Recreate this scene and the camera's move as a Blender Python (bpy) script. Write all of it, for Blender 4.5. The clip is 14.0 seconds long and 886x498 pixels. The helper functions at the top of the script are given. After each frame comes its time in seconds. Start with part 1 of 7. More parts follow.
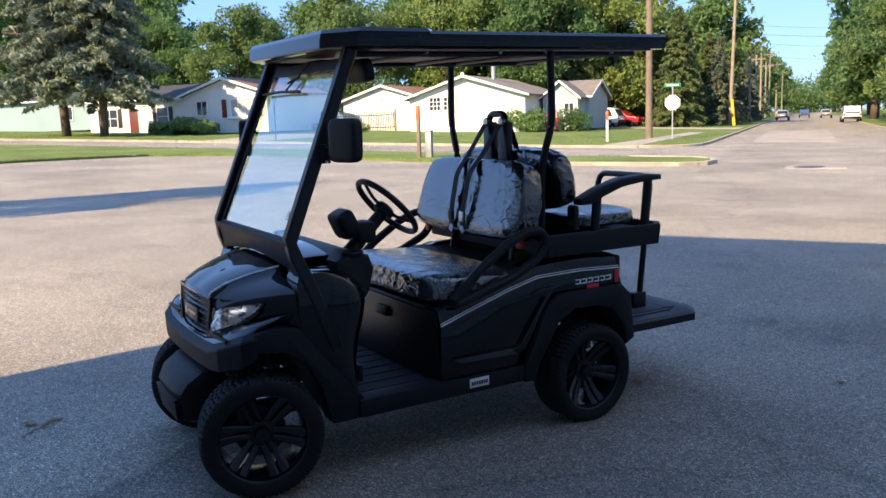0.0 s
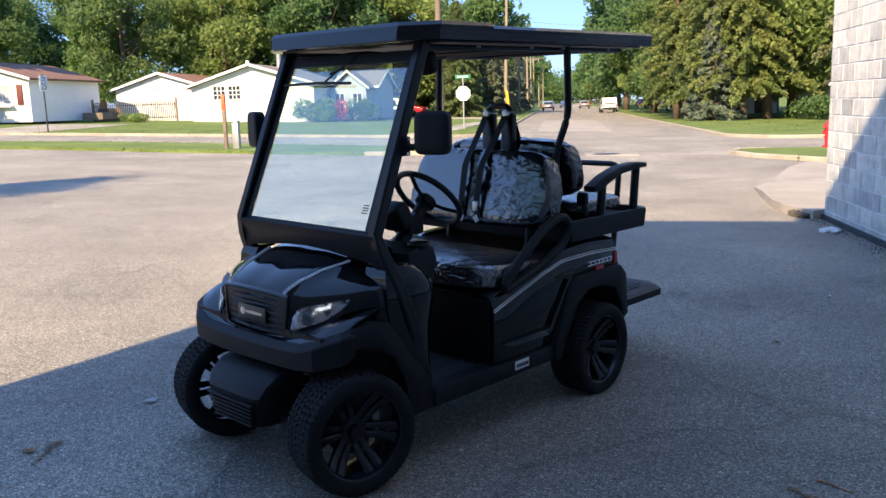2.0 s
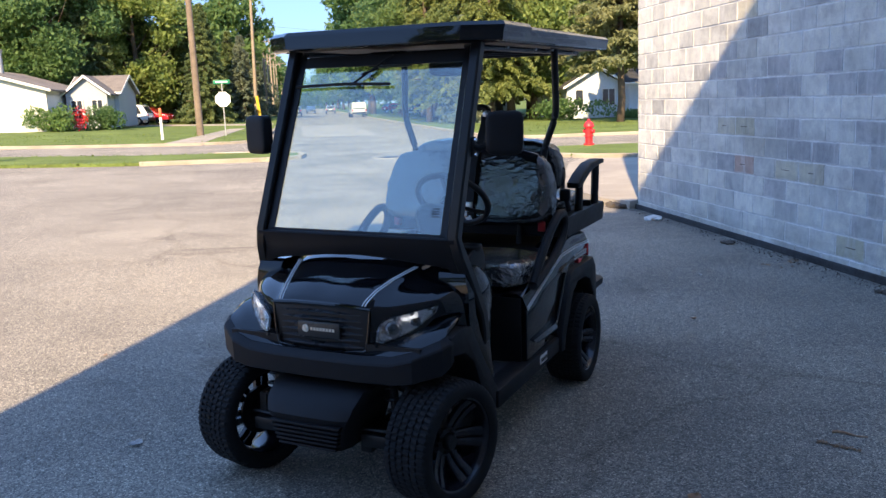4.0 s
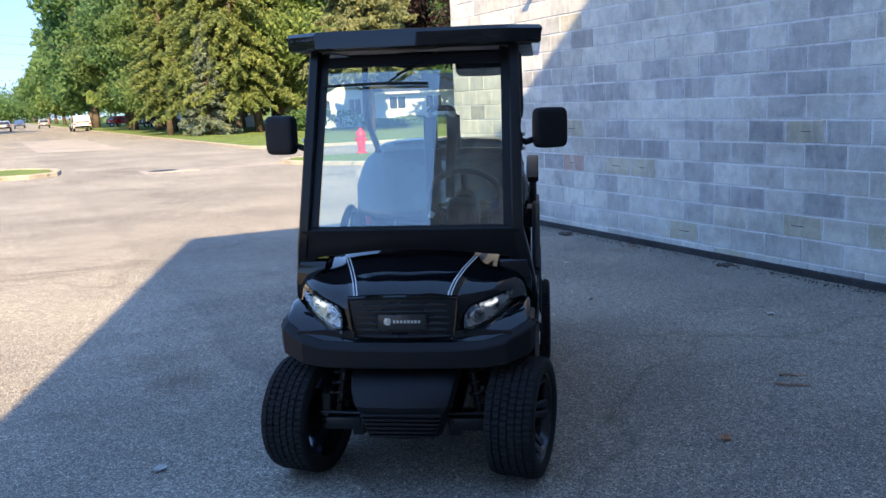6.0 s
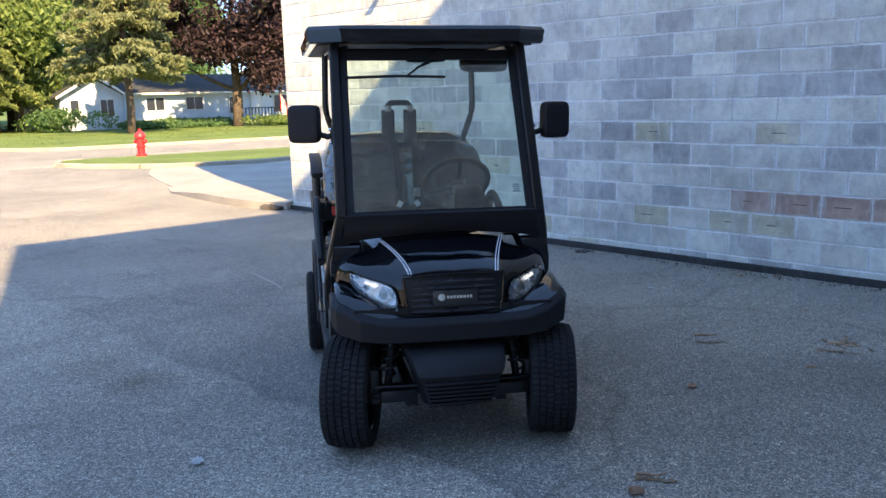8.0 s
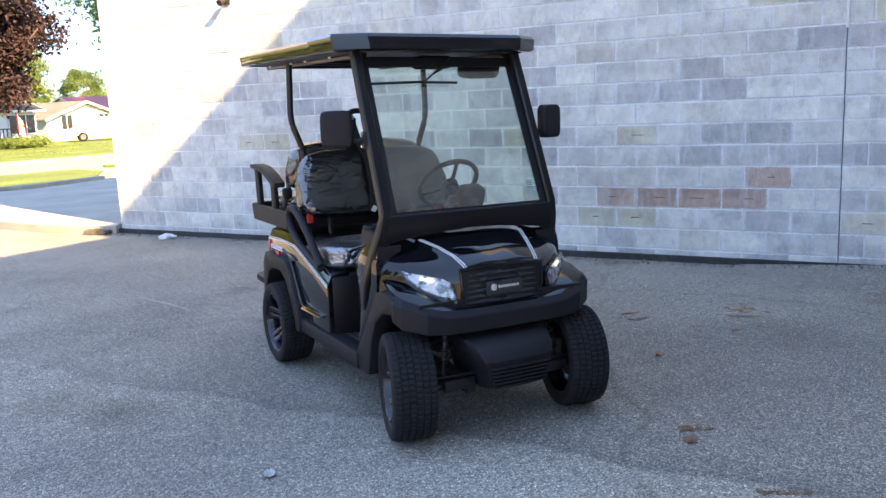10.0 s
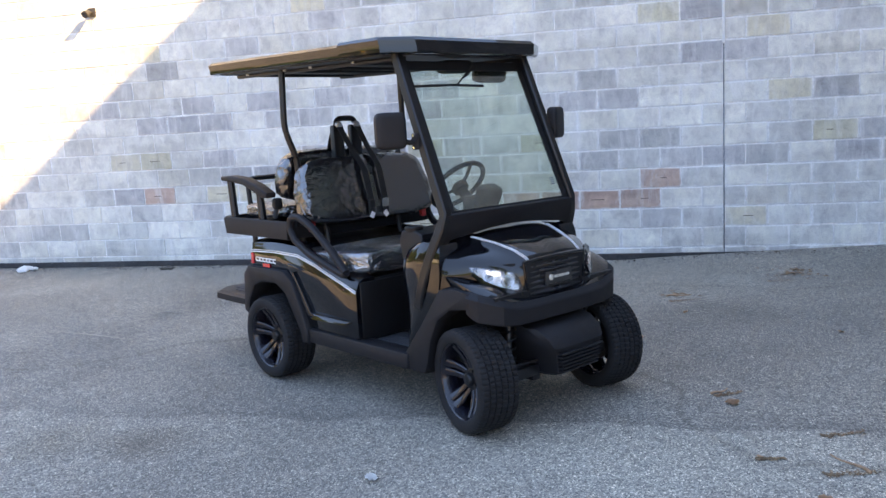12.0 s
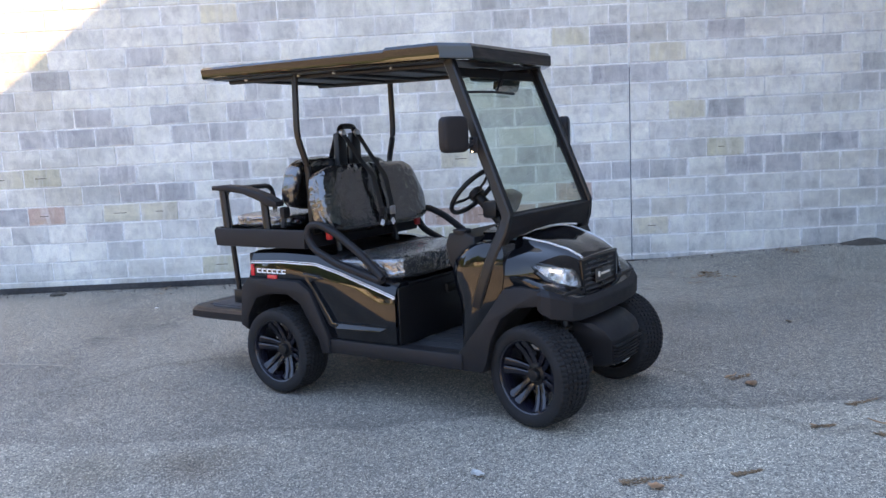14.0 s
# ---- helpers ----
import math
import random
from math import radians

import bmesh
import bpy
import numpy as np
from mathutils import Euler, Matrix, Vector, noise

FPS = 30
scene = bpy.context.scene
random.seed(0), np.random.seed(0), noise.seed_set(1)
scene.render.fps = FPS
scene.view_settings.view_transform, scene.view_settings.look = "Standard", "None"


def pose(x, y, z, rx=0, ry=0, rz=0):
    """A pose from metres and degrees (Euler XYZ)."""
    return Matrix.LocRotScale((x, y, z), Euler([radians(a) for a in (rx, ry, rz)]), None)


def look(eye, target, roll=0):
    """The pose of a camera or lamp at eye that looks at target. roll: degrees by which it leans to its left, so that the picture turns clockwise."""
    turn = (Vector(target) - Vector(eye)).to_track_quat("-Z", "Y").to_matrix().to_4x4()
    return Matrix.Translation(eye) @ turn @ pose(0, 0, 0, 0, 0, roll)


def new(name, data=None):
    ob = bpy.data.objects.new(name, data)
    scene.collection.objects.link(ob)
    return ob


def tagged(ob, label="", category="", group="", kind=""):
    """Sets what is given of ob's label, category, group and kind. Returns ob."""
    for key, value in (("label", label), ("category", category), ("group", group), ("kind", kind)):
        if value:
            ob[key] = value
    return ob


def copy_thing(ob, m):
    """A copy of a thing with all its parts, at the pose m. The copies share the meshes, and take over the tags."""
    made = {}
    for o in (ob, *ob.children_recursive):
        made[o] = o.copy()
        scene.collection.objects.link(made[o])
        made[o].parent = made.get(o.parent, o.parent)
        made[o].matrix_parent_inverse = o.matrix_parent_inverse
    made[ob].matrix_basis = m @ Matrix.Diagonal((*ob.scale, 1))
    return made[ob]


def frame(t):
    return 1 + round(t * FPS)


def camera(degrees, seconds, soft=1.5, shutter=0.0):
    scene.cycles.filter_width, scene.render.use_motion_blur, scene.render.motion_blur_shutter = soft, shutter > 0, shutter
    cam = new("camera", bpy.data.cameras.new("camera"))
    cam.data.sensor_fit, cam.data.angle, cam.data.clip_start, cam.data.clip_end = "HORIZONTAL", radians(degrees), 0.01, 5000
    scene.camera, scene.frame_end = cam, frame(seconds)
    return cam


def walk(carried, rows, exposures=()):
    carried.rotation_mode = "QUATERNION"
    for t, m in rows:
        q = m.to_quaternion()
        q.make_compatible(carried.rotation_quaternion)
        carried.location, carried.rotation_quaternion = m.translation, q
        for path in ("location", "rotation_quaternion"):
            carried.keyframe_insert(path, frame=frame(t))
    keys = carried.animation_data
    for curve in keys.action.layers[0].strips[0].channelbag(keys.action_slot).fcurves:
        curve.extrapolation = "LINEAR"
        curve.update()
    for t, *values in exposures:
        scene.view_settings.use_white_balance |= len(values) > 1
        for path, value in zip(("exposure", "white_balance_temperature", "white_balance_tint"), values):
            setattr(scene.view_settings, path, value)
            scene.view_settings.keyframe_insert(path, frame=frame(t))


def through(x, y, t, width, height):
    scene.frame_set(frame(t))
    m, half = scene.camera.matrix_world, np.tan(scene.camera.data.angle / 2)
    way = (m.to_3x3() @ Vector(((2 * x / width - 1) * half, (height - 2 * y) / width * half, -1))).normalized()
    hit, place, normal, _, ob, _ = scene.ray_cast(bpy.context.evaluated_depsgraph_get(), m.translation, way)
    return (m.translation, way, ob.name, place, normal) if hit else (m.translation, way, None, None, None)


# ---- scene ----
cam = camera(56.3, 14.0)
METRES, EYE, TILT, LEAN, TURN = 9.065, 1.478, -0.7, 0.7, 23.9
ROWS = [
    (0.0, 0.0, 0.0, 0.0, -0.18, -8.02, 1.25),
    (0.5, -0.0331, -0.0015, 0.0015, -4.13, -7.82, 0.91),
    (1.0, -0.0686, -0.0064, 0.0034, -8.89, -8.64, 0.9),
    (1.5, -0.1015, 0.0013, 0.0032, -11.8, -9.16, 1.46),
    (2.0, -0.1375, 0.0093, 0.0042, -15.61, -9.05, 1.28),
    (4.5, -0.3028, 0.0899, 0.0066, -38.2, -9.3, 2.41),
    (5.0, -0.3373, 0.1086, 0.0068, -43.33, -9.6, 2.53),
    (5.5, -0.3634, 0.1335, 0.0054, -47.81, -9.91, 2.8),
    (6.0, -0.3905, 0.1574, 0.0065, -51.61, -9.29, 2.88),
    (6.5, -0.4188, 0.1784, 0.0072, -55.76, -9.55, 2.81),
    (7.0, -0.4376, 0.2031, 0.0052, -59.12, -9.4, 2.57),
    (7.5, -0.4607, 0.2302, 0.0049, -63.47, -9.05, 2.05),
    (8.0, -0.4857, 0.2587, 0.0054, -68.58, -9.65, 1.98),
    (10.5, -0.5469, 0.4274, 0.0043, -89.65, -9.09, 3.84),
    (11.0, -0.5486, 0.4598, 0.0028, -93.46, -8.96, 4.52),
    (11.5, -0.5468, 0.4952, 0.003, -96.76, -8.38, 4.2),
    (12.0, -0.548, 0.5336, 0.0025, -100.45, -8.71, 4.09),
    (12.5, -0.5411, 0.5678, 0.0, -104.23, -9.16, 3.92),
    (13.0, -0.5365, 0.603, 0.0003, -107.68, -8.66, 4.08),
    (13.5, -0.5308, 0.6372, 0.001, -111.23, -8.42, 4.08),
    (14.0, -0.5175, 0.667, -0.0001, -113.87, -7.84, 3.65),
]
EXPOSURES = [(0.0, 1.54, 6100, 13), (2.0, 1.60, 6100, 13), (5.0, 1.69, 6200, 13), (6.0, 1.84, 6100, 10), (7.0, 1.87, 6000, 7), (8.0, 2.10, 6600, 10), (9.0, 2.40, 7200, 13), (10.5, 2.78, 8000, 16), (14.0, 2.85, 8400, 16)]
walk(cam, [(t, pose(0, 0, EYE, TILT, LEAN, TURN) @ pose(METRES * x, METRES * y, METRES * z, 90 + pitch, roll, yaw)) for t, x, y, z, yaw, pitch, roll in ROWS],
     exposures=EXPOSURES)

# ---- sky and sun ----
SUN_WAY = Vector((0.344, 0.939, 0.0)).normalized()   # the way that the sunlight travels over the ground
SUN_HEIGHT = radians(34.7)
world = bpy.data.worlds.new("sky")
scene.world = world
world.use_nodes = True
sky = world.node_tree.nodes.new("ShaderNodeTexSky")
sky.sky_type = "NISHITA"
sky.sun_disc = False
sky.sun_elevation = SUN_HEIGHT
sky.sun_rotation = math.atan2(-SUN_WAY.x, -SUN_WAY.y)
sky.air_density, sky.dust_density, sky.ozone_density = 1.0, 0.15, 2.5
haze = world.node_tree.nodes.new("ShaderNodeMix")     # thin even haze that evens out the sky
haze.data_type = "RGBA"
haze.inputs[0].default_value = 0.84
haze.inputs[7].default_value = (1.10, 1.98, 3.98, 1)
world.node_tree.links.new(sky.outputs[0], haze.inputs[6])
world.node_tree.links.new(haze.outputs[2], world.node_tree.nodes["Background"].inputs[0])
world.node_tree.nodes["Background"].inputs[1].default_value = 0.114
sun = new("sun", bpy.data.lights.new("sun", "SUN"))
sun.data.energy, sun.data.angle, sun.data.color = 4.0, radians(0.55), (1.0, 0.752, 0.43)
sun.matrix_world = look((0, 0, 40), Vector((0, 0, 40)) + SUN_WAY * math.cos(SUN_HEIGHT) - Vector((0, 0, math.sin(SUN_HEIGHT))))

# ---- materials ----
def ramp(nt, fac, stops):
    r = nt.nodes.new("ShaderNodeValToRGB")
    while len(r.color_ramp.elements) < len(stops):
        r.color_ramp.elements.new(0.5)
    for e, (pos, col) in zip(r.color_ramp.elements, stops):
        e.position, e.color = pos, (*col, 1)
    nt.links.new(fac, r.inputs[0])
    return r.outputs[0]


def noise_tex(nt, scale, detail=4.0, rough=0.6, stretch=(1, 1, 1), distort=0.0, placed=False):
    """Noise on the thing's own coordinates, or, if placed, on the place in the world."""
    co = nt.nodes.new("ShaderNodeNewGeometry" if placed else "ShaderNodeTexCoord")
    mp = nt.nodes.new("ShaderNodeMapping")
    mp.inputs["Scale"].default_value = stretch
    n = nt.nodes.new("ShaderNodeTexNoise")
    n.inputs["Scale"].default_value, n.inputs["Detail"].default_value = scale, detail
    n.inputs["Roughness"].default_value, n.inputs["Distortion"].default_value = rough, distort
    nt.links.new(co.outputs["Position" if placed else "Object"], mp.inputs[0])
    nt.links.new(mp.outputs[0], n.inputs["Vector"])
    return n.outputs["Fac"]


def mixed(nt, a, b, fac, kind="MULTIPLY"):
    m = nt.nodes.new("ShaderNodeMix")
    m.data_type, m.blend_type = "RGBA", kind
    for socket, value in ((m.inputs[0], fac), (m.inputs[6], a), (m.inputs[7], b)):
        if isinstance(value, (int, float)):
            socket.default_value = value
        elif isinstance(value, tuple):
            socket.default_value = (*value, 1)
        else:
            nt.links.new(value, socket)
    return m.outputs[2]


def pbr(name, color, rough=0.5, metal=0.0, var=0.15, coarse=1.5, fine=40.0, bump=0.15, depth=0.002, coat=0.0, bump_scale=None,
        specular=0.5, spread=0.0, islands=0.0):
    """A surface with colour variation at two scales, uneven gloss and fine relief; spread: how far whole pieces differ."""
    m = bpy.data.materials.new(name)
    m.use_nodes = True
    nt = m.node_tree
    b = nt.nodes["Principled BSDF"]
    lo = tuple(c * (1 - var) for c in color)
    hi = tuple(min(1, c * (1 + var)) for c in color)
    base = ramp(nt, noise_tex(nt, coarse, 5), [(0.3, lo), (0.7, hi)])
    speck = ramp(nt, noise_tex(nt, fine, 3), [(0.3, (1 - var,) * 3), (0.7, (1 + var * 0.4,) * 3)])
    base = mixed(nt, base, speck, 1.0)
    if spread:
        info = nt.nodes.new("ShaderNodeObjectInfo")
        base = mixed(nt, base, ramp(nt, info.outputs["Random"], [(0.0, (1 - spread,) * 3), (1.0, (1 + spread * 0.5,) * 3)]), 1.0)
    if islands:
        geo = nt.nodes.new("ShaderNodeNewGeometry")
        base = mixed(nt, base, ramp(nt, geo.outputs["Random Per Island"], [(0.0, (1 - islands,) * 3), (1.0, (1 + islands * 0.5,) * 3)]), 1.0)
    nt.links.new(base, b.inputs["Base Color"])
    rr = nt.nodes.new("ShaderNodeMapRange")
    nt.links.new(noise_tex(nt, coarse * 4, 3), rr.inputs[0])
    rr.inputs[3].default_value, rr.inputs[4].default_value = max(0.02, rough - 0.08), min(1, rough + 0.08)
    nt.links.new(rr.outputs[0], b.inputs["Roughness"])
    b.inputs["Metallic"].default_value = metal
    b.inputs["Specular IOR Level"].default_value = specular
    b.inputs["Coat Weight"].default_value, b.inputs["Coat Roughness"].default_value = coat, 0.03
    if bump:
        bp = nt.nodes.new("ShaderNodeBump")
        bp.inputs["Strength"].default_value, bp.inputs["Distance"].default_value = bump, depth
        nt.links.new(noise_tex(nt, bump_scale or fine, 4), bp.inputs["Height"])
        nt.links.new(bp.outputs[0], b.inputs["Normal"])
    return m


def shader_of(m):
    return m.node_tree.nodes["Principled BSDF"]


def height_at(x):
    return -0.017 * (x + 3.3)


def asphalt_material():
    m = bpy.data.materials.new("worn_asphalt")
    m.use_nodes = True
    nt = m.node_tree
    b = nt.nodes["Principled BSDF"]
    patches = ramp(nt, noise_tex(nt, 0.34, 6, 0.6), [(0.3, (0.209, 0.192, 0.163)), (0.5, (0.294, 0.267, 0.223)), (0.72, (0.381, 0.345, 0.284))])
    grit = ramp(nt, noise_tex(nt, 120, 4, 0.8), [(0.38, (0.50, 0.50, 0.51)), (0.5, (0.93, 0.935, 0.935)), (0.62, (1.50, 1.49, 1.45))])
    col = mixed(nt, patches, grit, 0.8)
    stones = nt.nodes.new("ShaderNodeTexVoronoi")
    stones.inputs["Scale"].default_value = 165
    sc = nt.nodes.new("ShaderNodeTexCoord")
    nt.links.new(sc.outputs["Object"], stones.inputs["Vector"])
    sep = nt.nodes.new("ShaderNodeSeparateColor")
    nt.links.new(stones.outputs["Color"], sep.inputs[0])
    pebble = ramp(nt, sep.outputs[0], [(0.0, (0.30, 0.30, 0.32)), (0.3, (0.74, 0.74, 0.76)), (0.75, (1.06, 1.04, 1.01)), (0.9, (1.5, 1.46, 1.4)), (1.0, (2.3, 2.22, 2.1))])
    col = mixed(nt, col, pebble, 0.9)
    chips = nt.nodes.new("ShaderNodeTexVoronoi")
    chips.inputs["Scale"].default_value = 68
    nt.links.new(sc.outputs["Object"], chips.inputs["Vector"])
    tone = nt.nodes.new("ShaderNodeSeparateColor")
    nt.links.new(chips.outputs["Color"], tone.inputs[0])
    col = mixed(nt, col, ramp(nt, tone.outputs[1], [(0.0, (0.42, 0.42, 0.44)), (0.25, (0.80, 0.80, 0.81)), (0.7, (1.08, 1.07, 1.05)), (1.0, (1.7, 1.67, 1.6))]), 0.4)
    clump = ramp(nt, noise_tex(nt, 34, 5, 0.75), [(0.36, (0.62, 0.62, 0.64)), (0.5, (1, 1, 1)), (0.64, (1.34, 1.33, 1.3))])
    col = mixed(nt, col, clump, 0.15)
    stain = ramp(nt, noise_tex(nt, 0.9, 7, 0.7, distort=0.6), [(0.30, (0.62, 0.62, 0.64)), (0.42, (1, 1, 1))])
    col = mixed(nt, col, stain, 0.7)
    streak = ramp(nt, noise_tex(nt, 0.8, 5, 0.6, (0.25, 1.6, 1), 0.4), [(0.28, (0.72, 0.72, 0.74)), (0.45, (1, 1, 1))])
    col = mixed(nt, col, streak, 0.6)
    co = nt.nodes.new("ShaderNodeTexCoord")
    warp = nt.nodes.new("ShaderNodeVectorMath")
    warp.operation = "MULTIPLY_ADD"
    wn = nt.nodes.new("ShaderNodeTexNoise")
    wn.inputs["Scale"].default_value = 0.8
    nt.links.new(co.outputs["Object"], wn.inputs["Vector"])
    nt.links.new(wn.outputs["Color"], warp.inputs[0])
    warp.inputs[1].default_value = (1.6, 1.6, 0)
    nt.links.new(co.outputs["Object"], warp.inputs[2])
    cr = nt.nodes.new("ShaderNodeTexVoronoi")
    cr.feature = "DISTANCE_TO_EDGE"
    cr.inputs["Scale"].default_value = 0.16
    nt.links.new(warp.outputs[0], cr.inputs["Vector"])
    crack = ramp(nt, cr.outputs["Distance"], [(0.0, (0.62, 0.60, 0.58)), (0.006, (1, 1, 1))])
    col = mixed(nt, col, crack, 0.6)
    # the old paving seam along the lot, a few spilt-oil stains, and a darker spot far to the west
    place = nt.nodes.new("ShaderNodeSeparateXYZ")
    bend = nt.nodes.new("ShaderNodeVectorMath")
    bend.operation = "MULTIPLY_ADD"
    wob = nt.nodes.new("ShaderNodeTexNoise")
    wob.inputs["Scale"].default_value, wob.inputs["Detail"].default_value = 1.6, 5
    nt.links.new(co.outputs["Object"], wob.inputs["Vector"])
    nt.links.new(wob.outputs["Color"], bend.inputs[0])
    bend.inputs[1].default_value = (0.34, 0.34, 0)
    nt.links.new(co.outputs["Object"], bend.inputs[2])
    nt.links.new(bend.outputs[0], place.inputs[0])
    span = nt.nodes.new("ShaderNodeMapRange")
    nt.links.new(place.outputs["X"], span.inputs[0])
    span.inputs[1].default_value, span.inputs[2].default_value = -3.6, 0.6
    seam = ramp(nt, span.outputs[0], [(0.0, (1.04, 1.04, 1.04)), (0.18, (1.14, 1.14, 1.13)), (0.26, (1.08, 1.08, 1.07)), (0.27, (0.66, 0.66, 0.68)), (0.279, (0.72, 0.72, 0.74)), (0.32, (0.83, 0.83, 0.84)), (0.70, (0.86, 0.86, 0.87)), (1.0, (1, 1, 1))])
    fade = nt.nodes.new("ShaderNodeMapRange")           # the seam's tones weaken further up the lot
    nt.links.new(place.outputs["Y"], fade.inputs[0])
    fade.inputs[1].default_value, fade.inputs[2].default_value, fade.inputs[3].default_value, fade.inputs[4].default_value = 3.0, 7.5, 0.95, 0.25
    col = mixed(nt, col, seam, fade.outputs[0])
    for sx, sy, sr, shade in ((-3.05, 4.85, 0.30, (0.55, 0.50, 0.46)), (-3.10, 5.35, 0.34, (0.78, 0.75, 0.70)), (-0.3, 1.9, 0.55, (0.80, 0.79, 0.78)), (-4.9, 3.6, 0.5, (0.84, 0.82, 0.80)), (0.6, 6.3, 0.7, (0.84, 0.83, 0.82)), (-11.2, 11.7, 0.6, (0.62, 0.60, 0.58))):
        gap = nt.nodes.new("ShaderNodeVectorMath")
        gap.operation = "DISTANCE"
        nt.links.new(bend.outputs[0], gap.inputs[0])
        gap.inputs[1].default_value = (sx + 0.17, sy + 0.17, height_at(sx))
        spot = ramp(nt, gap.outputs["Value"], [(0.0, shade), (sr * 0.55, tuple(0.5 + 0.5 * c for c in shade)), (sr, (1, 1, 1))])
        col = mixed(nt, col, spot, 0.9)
    nt.links.new(col, b.inputs["Base Color"])
    b.inputs["Roughness"].default_value = 0.88
    b.inputs["Specular IOR Level"].default_value = 0.35
    bp = nt.nodes.new("ShaderNodeBump")
    bp.inputs["Strength"].default_value, bp.inputs["Distance"].default_value = 0.7, 0.006
    nt.links.new(noise_tex(nt, 90, 3, 0.75), bp.inputs["Height"])
    nt.links.new(bp.outputs[0], b.inputs["Normal"])
    return m


def block_material(name, stops, per="object"):
    """Weathered concrete block; whole blocks differ from each other."""
    m = bpy.data.materials.new(name)
    m.use_nodes = True
    nt = m.node_tree
    b = nt.nodes["Principled BSDF"]
    if per == "object":
        pick = nt.nodes.new("ShaderNodeObjectInfo").outputs["Random"]
    else:
        pick = nt.nodes.new("ShaderNodeNewGeometry").outputs["Random Per Island"]
    col = ramp(nt, pick, stops)
    cloud = ramp(nt, noise_tex(nt, 1.7, 6, 0.65, placed=True), [(0.3, (0.80, 0.785, 0.765)), (0.62, (1.10, 1.075, 1.03))])
    col = mixed(nt, col, cloud, 1.0)
    wash = ramp(nt, noise_tex(nt, 9, 6, 0.7, (1, 1, 0.8), 0.3, True), [(0.30, (0.70, 0.69, 0.72)), (0.5, (1, 1, 1)), (0.70, (1.2, 1.21, 1.16))])
    col = mixed(nt, col, wash, 0.8)
    bloom = ramp(nt, noise_tex(nt, 3.2, 6, 0.7, (1, 2.6, 0.55), 0.8, True), [(0.50, (0, 0, 0)), (0.72, (0.62, 0.62, 0.62))])
    col = mixed(nt, col, (0.755, 0.74, 0.705), bloom, "MIX")
    grime = ramp(nt, noise_tex(nt, 1.1, 5, 0.6, (1, 0.35, 2.2), 0.3, True), [(0.34, (0.77, 0.76, 0.75)), (0.52, (1, 1, 1))])
    col = mixed(nt, col, grime, 0.9)
    if per == "object":
        # mortar smeared over the edges of the block when it was laid
        spot = nt.nodes.new("ShaderNodeSeparateXYZ")
        nt.links.new(nt.nodes.new("ShaderNodeTexCoord").outputs["Object"], spot.inputs[0])
        rims = []
        for axis, inner, outer in (("Y", 0.176, 0.197), ("Z", 0.080, 0.0945)):
            flip = nt.nodes.new("ShaderNodeMath")
            flip.operation = "ABSOLUTE"
            nt.links.new(spot.outputs[axis], flip.inputs[0])
            rim = nt.nodes.new("ShaderNodeMapRange")
            nt.links.new(flip.outputs[0], rim.inputs[0])
            rim.inputs[1].default_value, rim.inputs[2].default_value = inner, outer
            rims.append(rim.outputs[0])
        most = nt.nodes.new("ShaderNodeMath")
        most.operation = "MAXIMUM"
        nt.links.new(rims[0], most.inputs[0])
        nt.links.new(rims[1], most.inputs[1])
        uneven = ramp(nt, noise_tex(nt, 4.5, 6, 0.7, placed=True), [(0.42, (0.0, 0.0, 0.0)), (0.60, (0.9, 0.9, 0.9))])
        smear = nt.nodes.new("ShaderNodeMath")
        smear.operation = "MULTIPLY"
        nt.links.new(most.outputs[0], smear.inputs[0])
        nt.links.new(uneven, smear.inputs[1])
        col = mixed(nt, col, (0.80, 0.795, 0.775), smear.outputs[0], "MIX")
    pit = ramp(nt, noise_tex(nt, 120, 2, 0.7, placed=True), [(0.34, (0.50, 0.50, 0.51)), (0.48, (1, 1, 1)), (0.66, (1.15, 1.15, 1.15))])
    col = mixed(nt, col, pit, 0.4)
    nt.links.new(col, b.inputs["Base Color"])
    b.inputs["Roughness"].default_value = 0.9
    b.inputs["Specular IOR Level"].default_value = 0.25
    bp = nt.nodes.new("ShaderNodeBump")
    bp.inputs["Strength"].default_value, bp.inputs["Distance"].default_value = 0.5, 0.004
    nt.links.new(noise_tex(nt, 70, 4, 0.7, placed=True), bp.inputs["Height"])
    nt.links.new(bp.outputs[0], b.inputs["Normal"])
    return m


def leaf_material(name, dark, light, rough=0.55, through=0.35):
    m = bpy.data.materials.new(name)
    m.use_nodes = True
    nt = m.node_tree
    b = nt.nodes["Principled BSDF"]
    geo = nt.nodes.new("ShaderNodeNewGeometry")
    col = ramp(nt, geo.outputs["Random Per Island"], [(0.0, dark), (1.0, light)])
    big = ramp(nt, noise_tex(nt, 0.35, 3), [(0.35, (0.72, 0.78, 0.75)), (0.65, (1.18, 1.12, 1.0))])
    col = mixed(nt, col, big, 1.0)
    info = nt.nodes.new("ShaderNodeObjectInfo")
    col = mixed(nt, col, ramp(nt, info.outputs["Random"], [(0.0, (0.8, 0.85, 0.9)), (1.0, (1.15, 1.08, 0.95))]), 1.0)
    nt.links.new(col, b.inputs["Base Color"])
    b.inputs["Roughness"].default_value = rough
    b.inputs["Specular IOR Level"].default_value = 0.25
    tr = nt.nodes.new("ShaderNodeBsdfTranslucent")
    nt.links.new(col, tr.inputs[0])
    mx = nt.nodes.new("ShaderNodeMixShader")
    mx.inputs[0].default_value = through
    nt.links.new(b.outputs[0], mx.inputs[1])
    nt.links.new(tr.outputs[0], mx.inputs[2])
    nt.links.new(mx.outputs[0], nt.nodes["Material Output"].inputs[0])
    return m


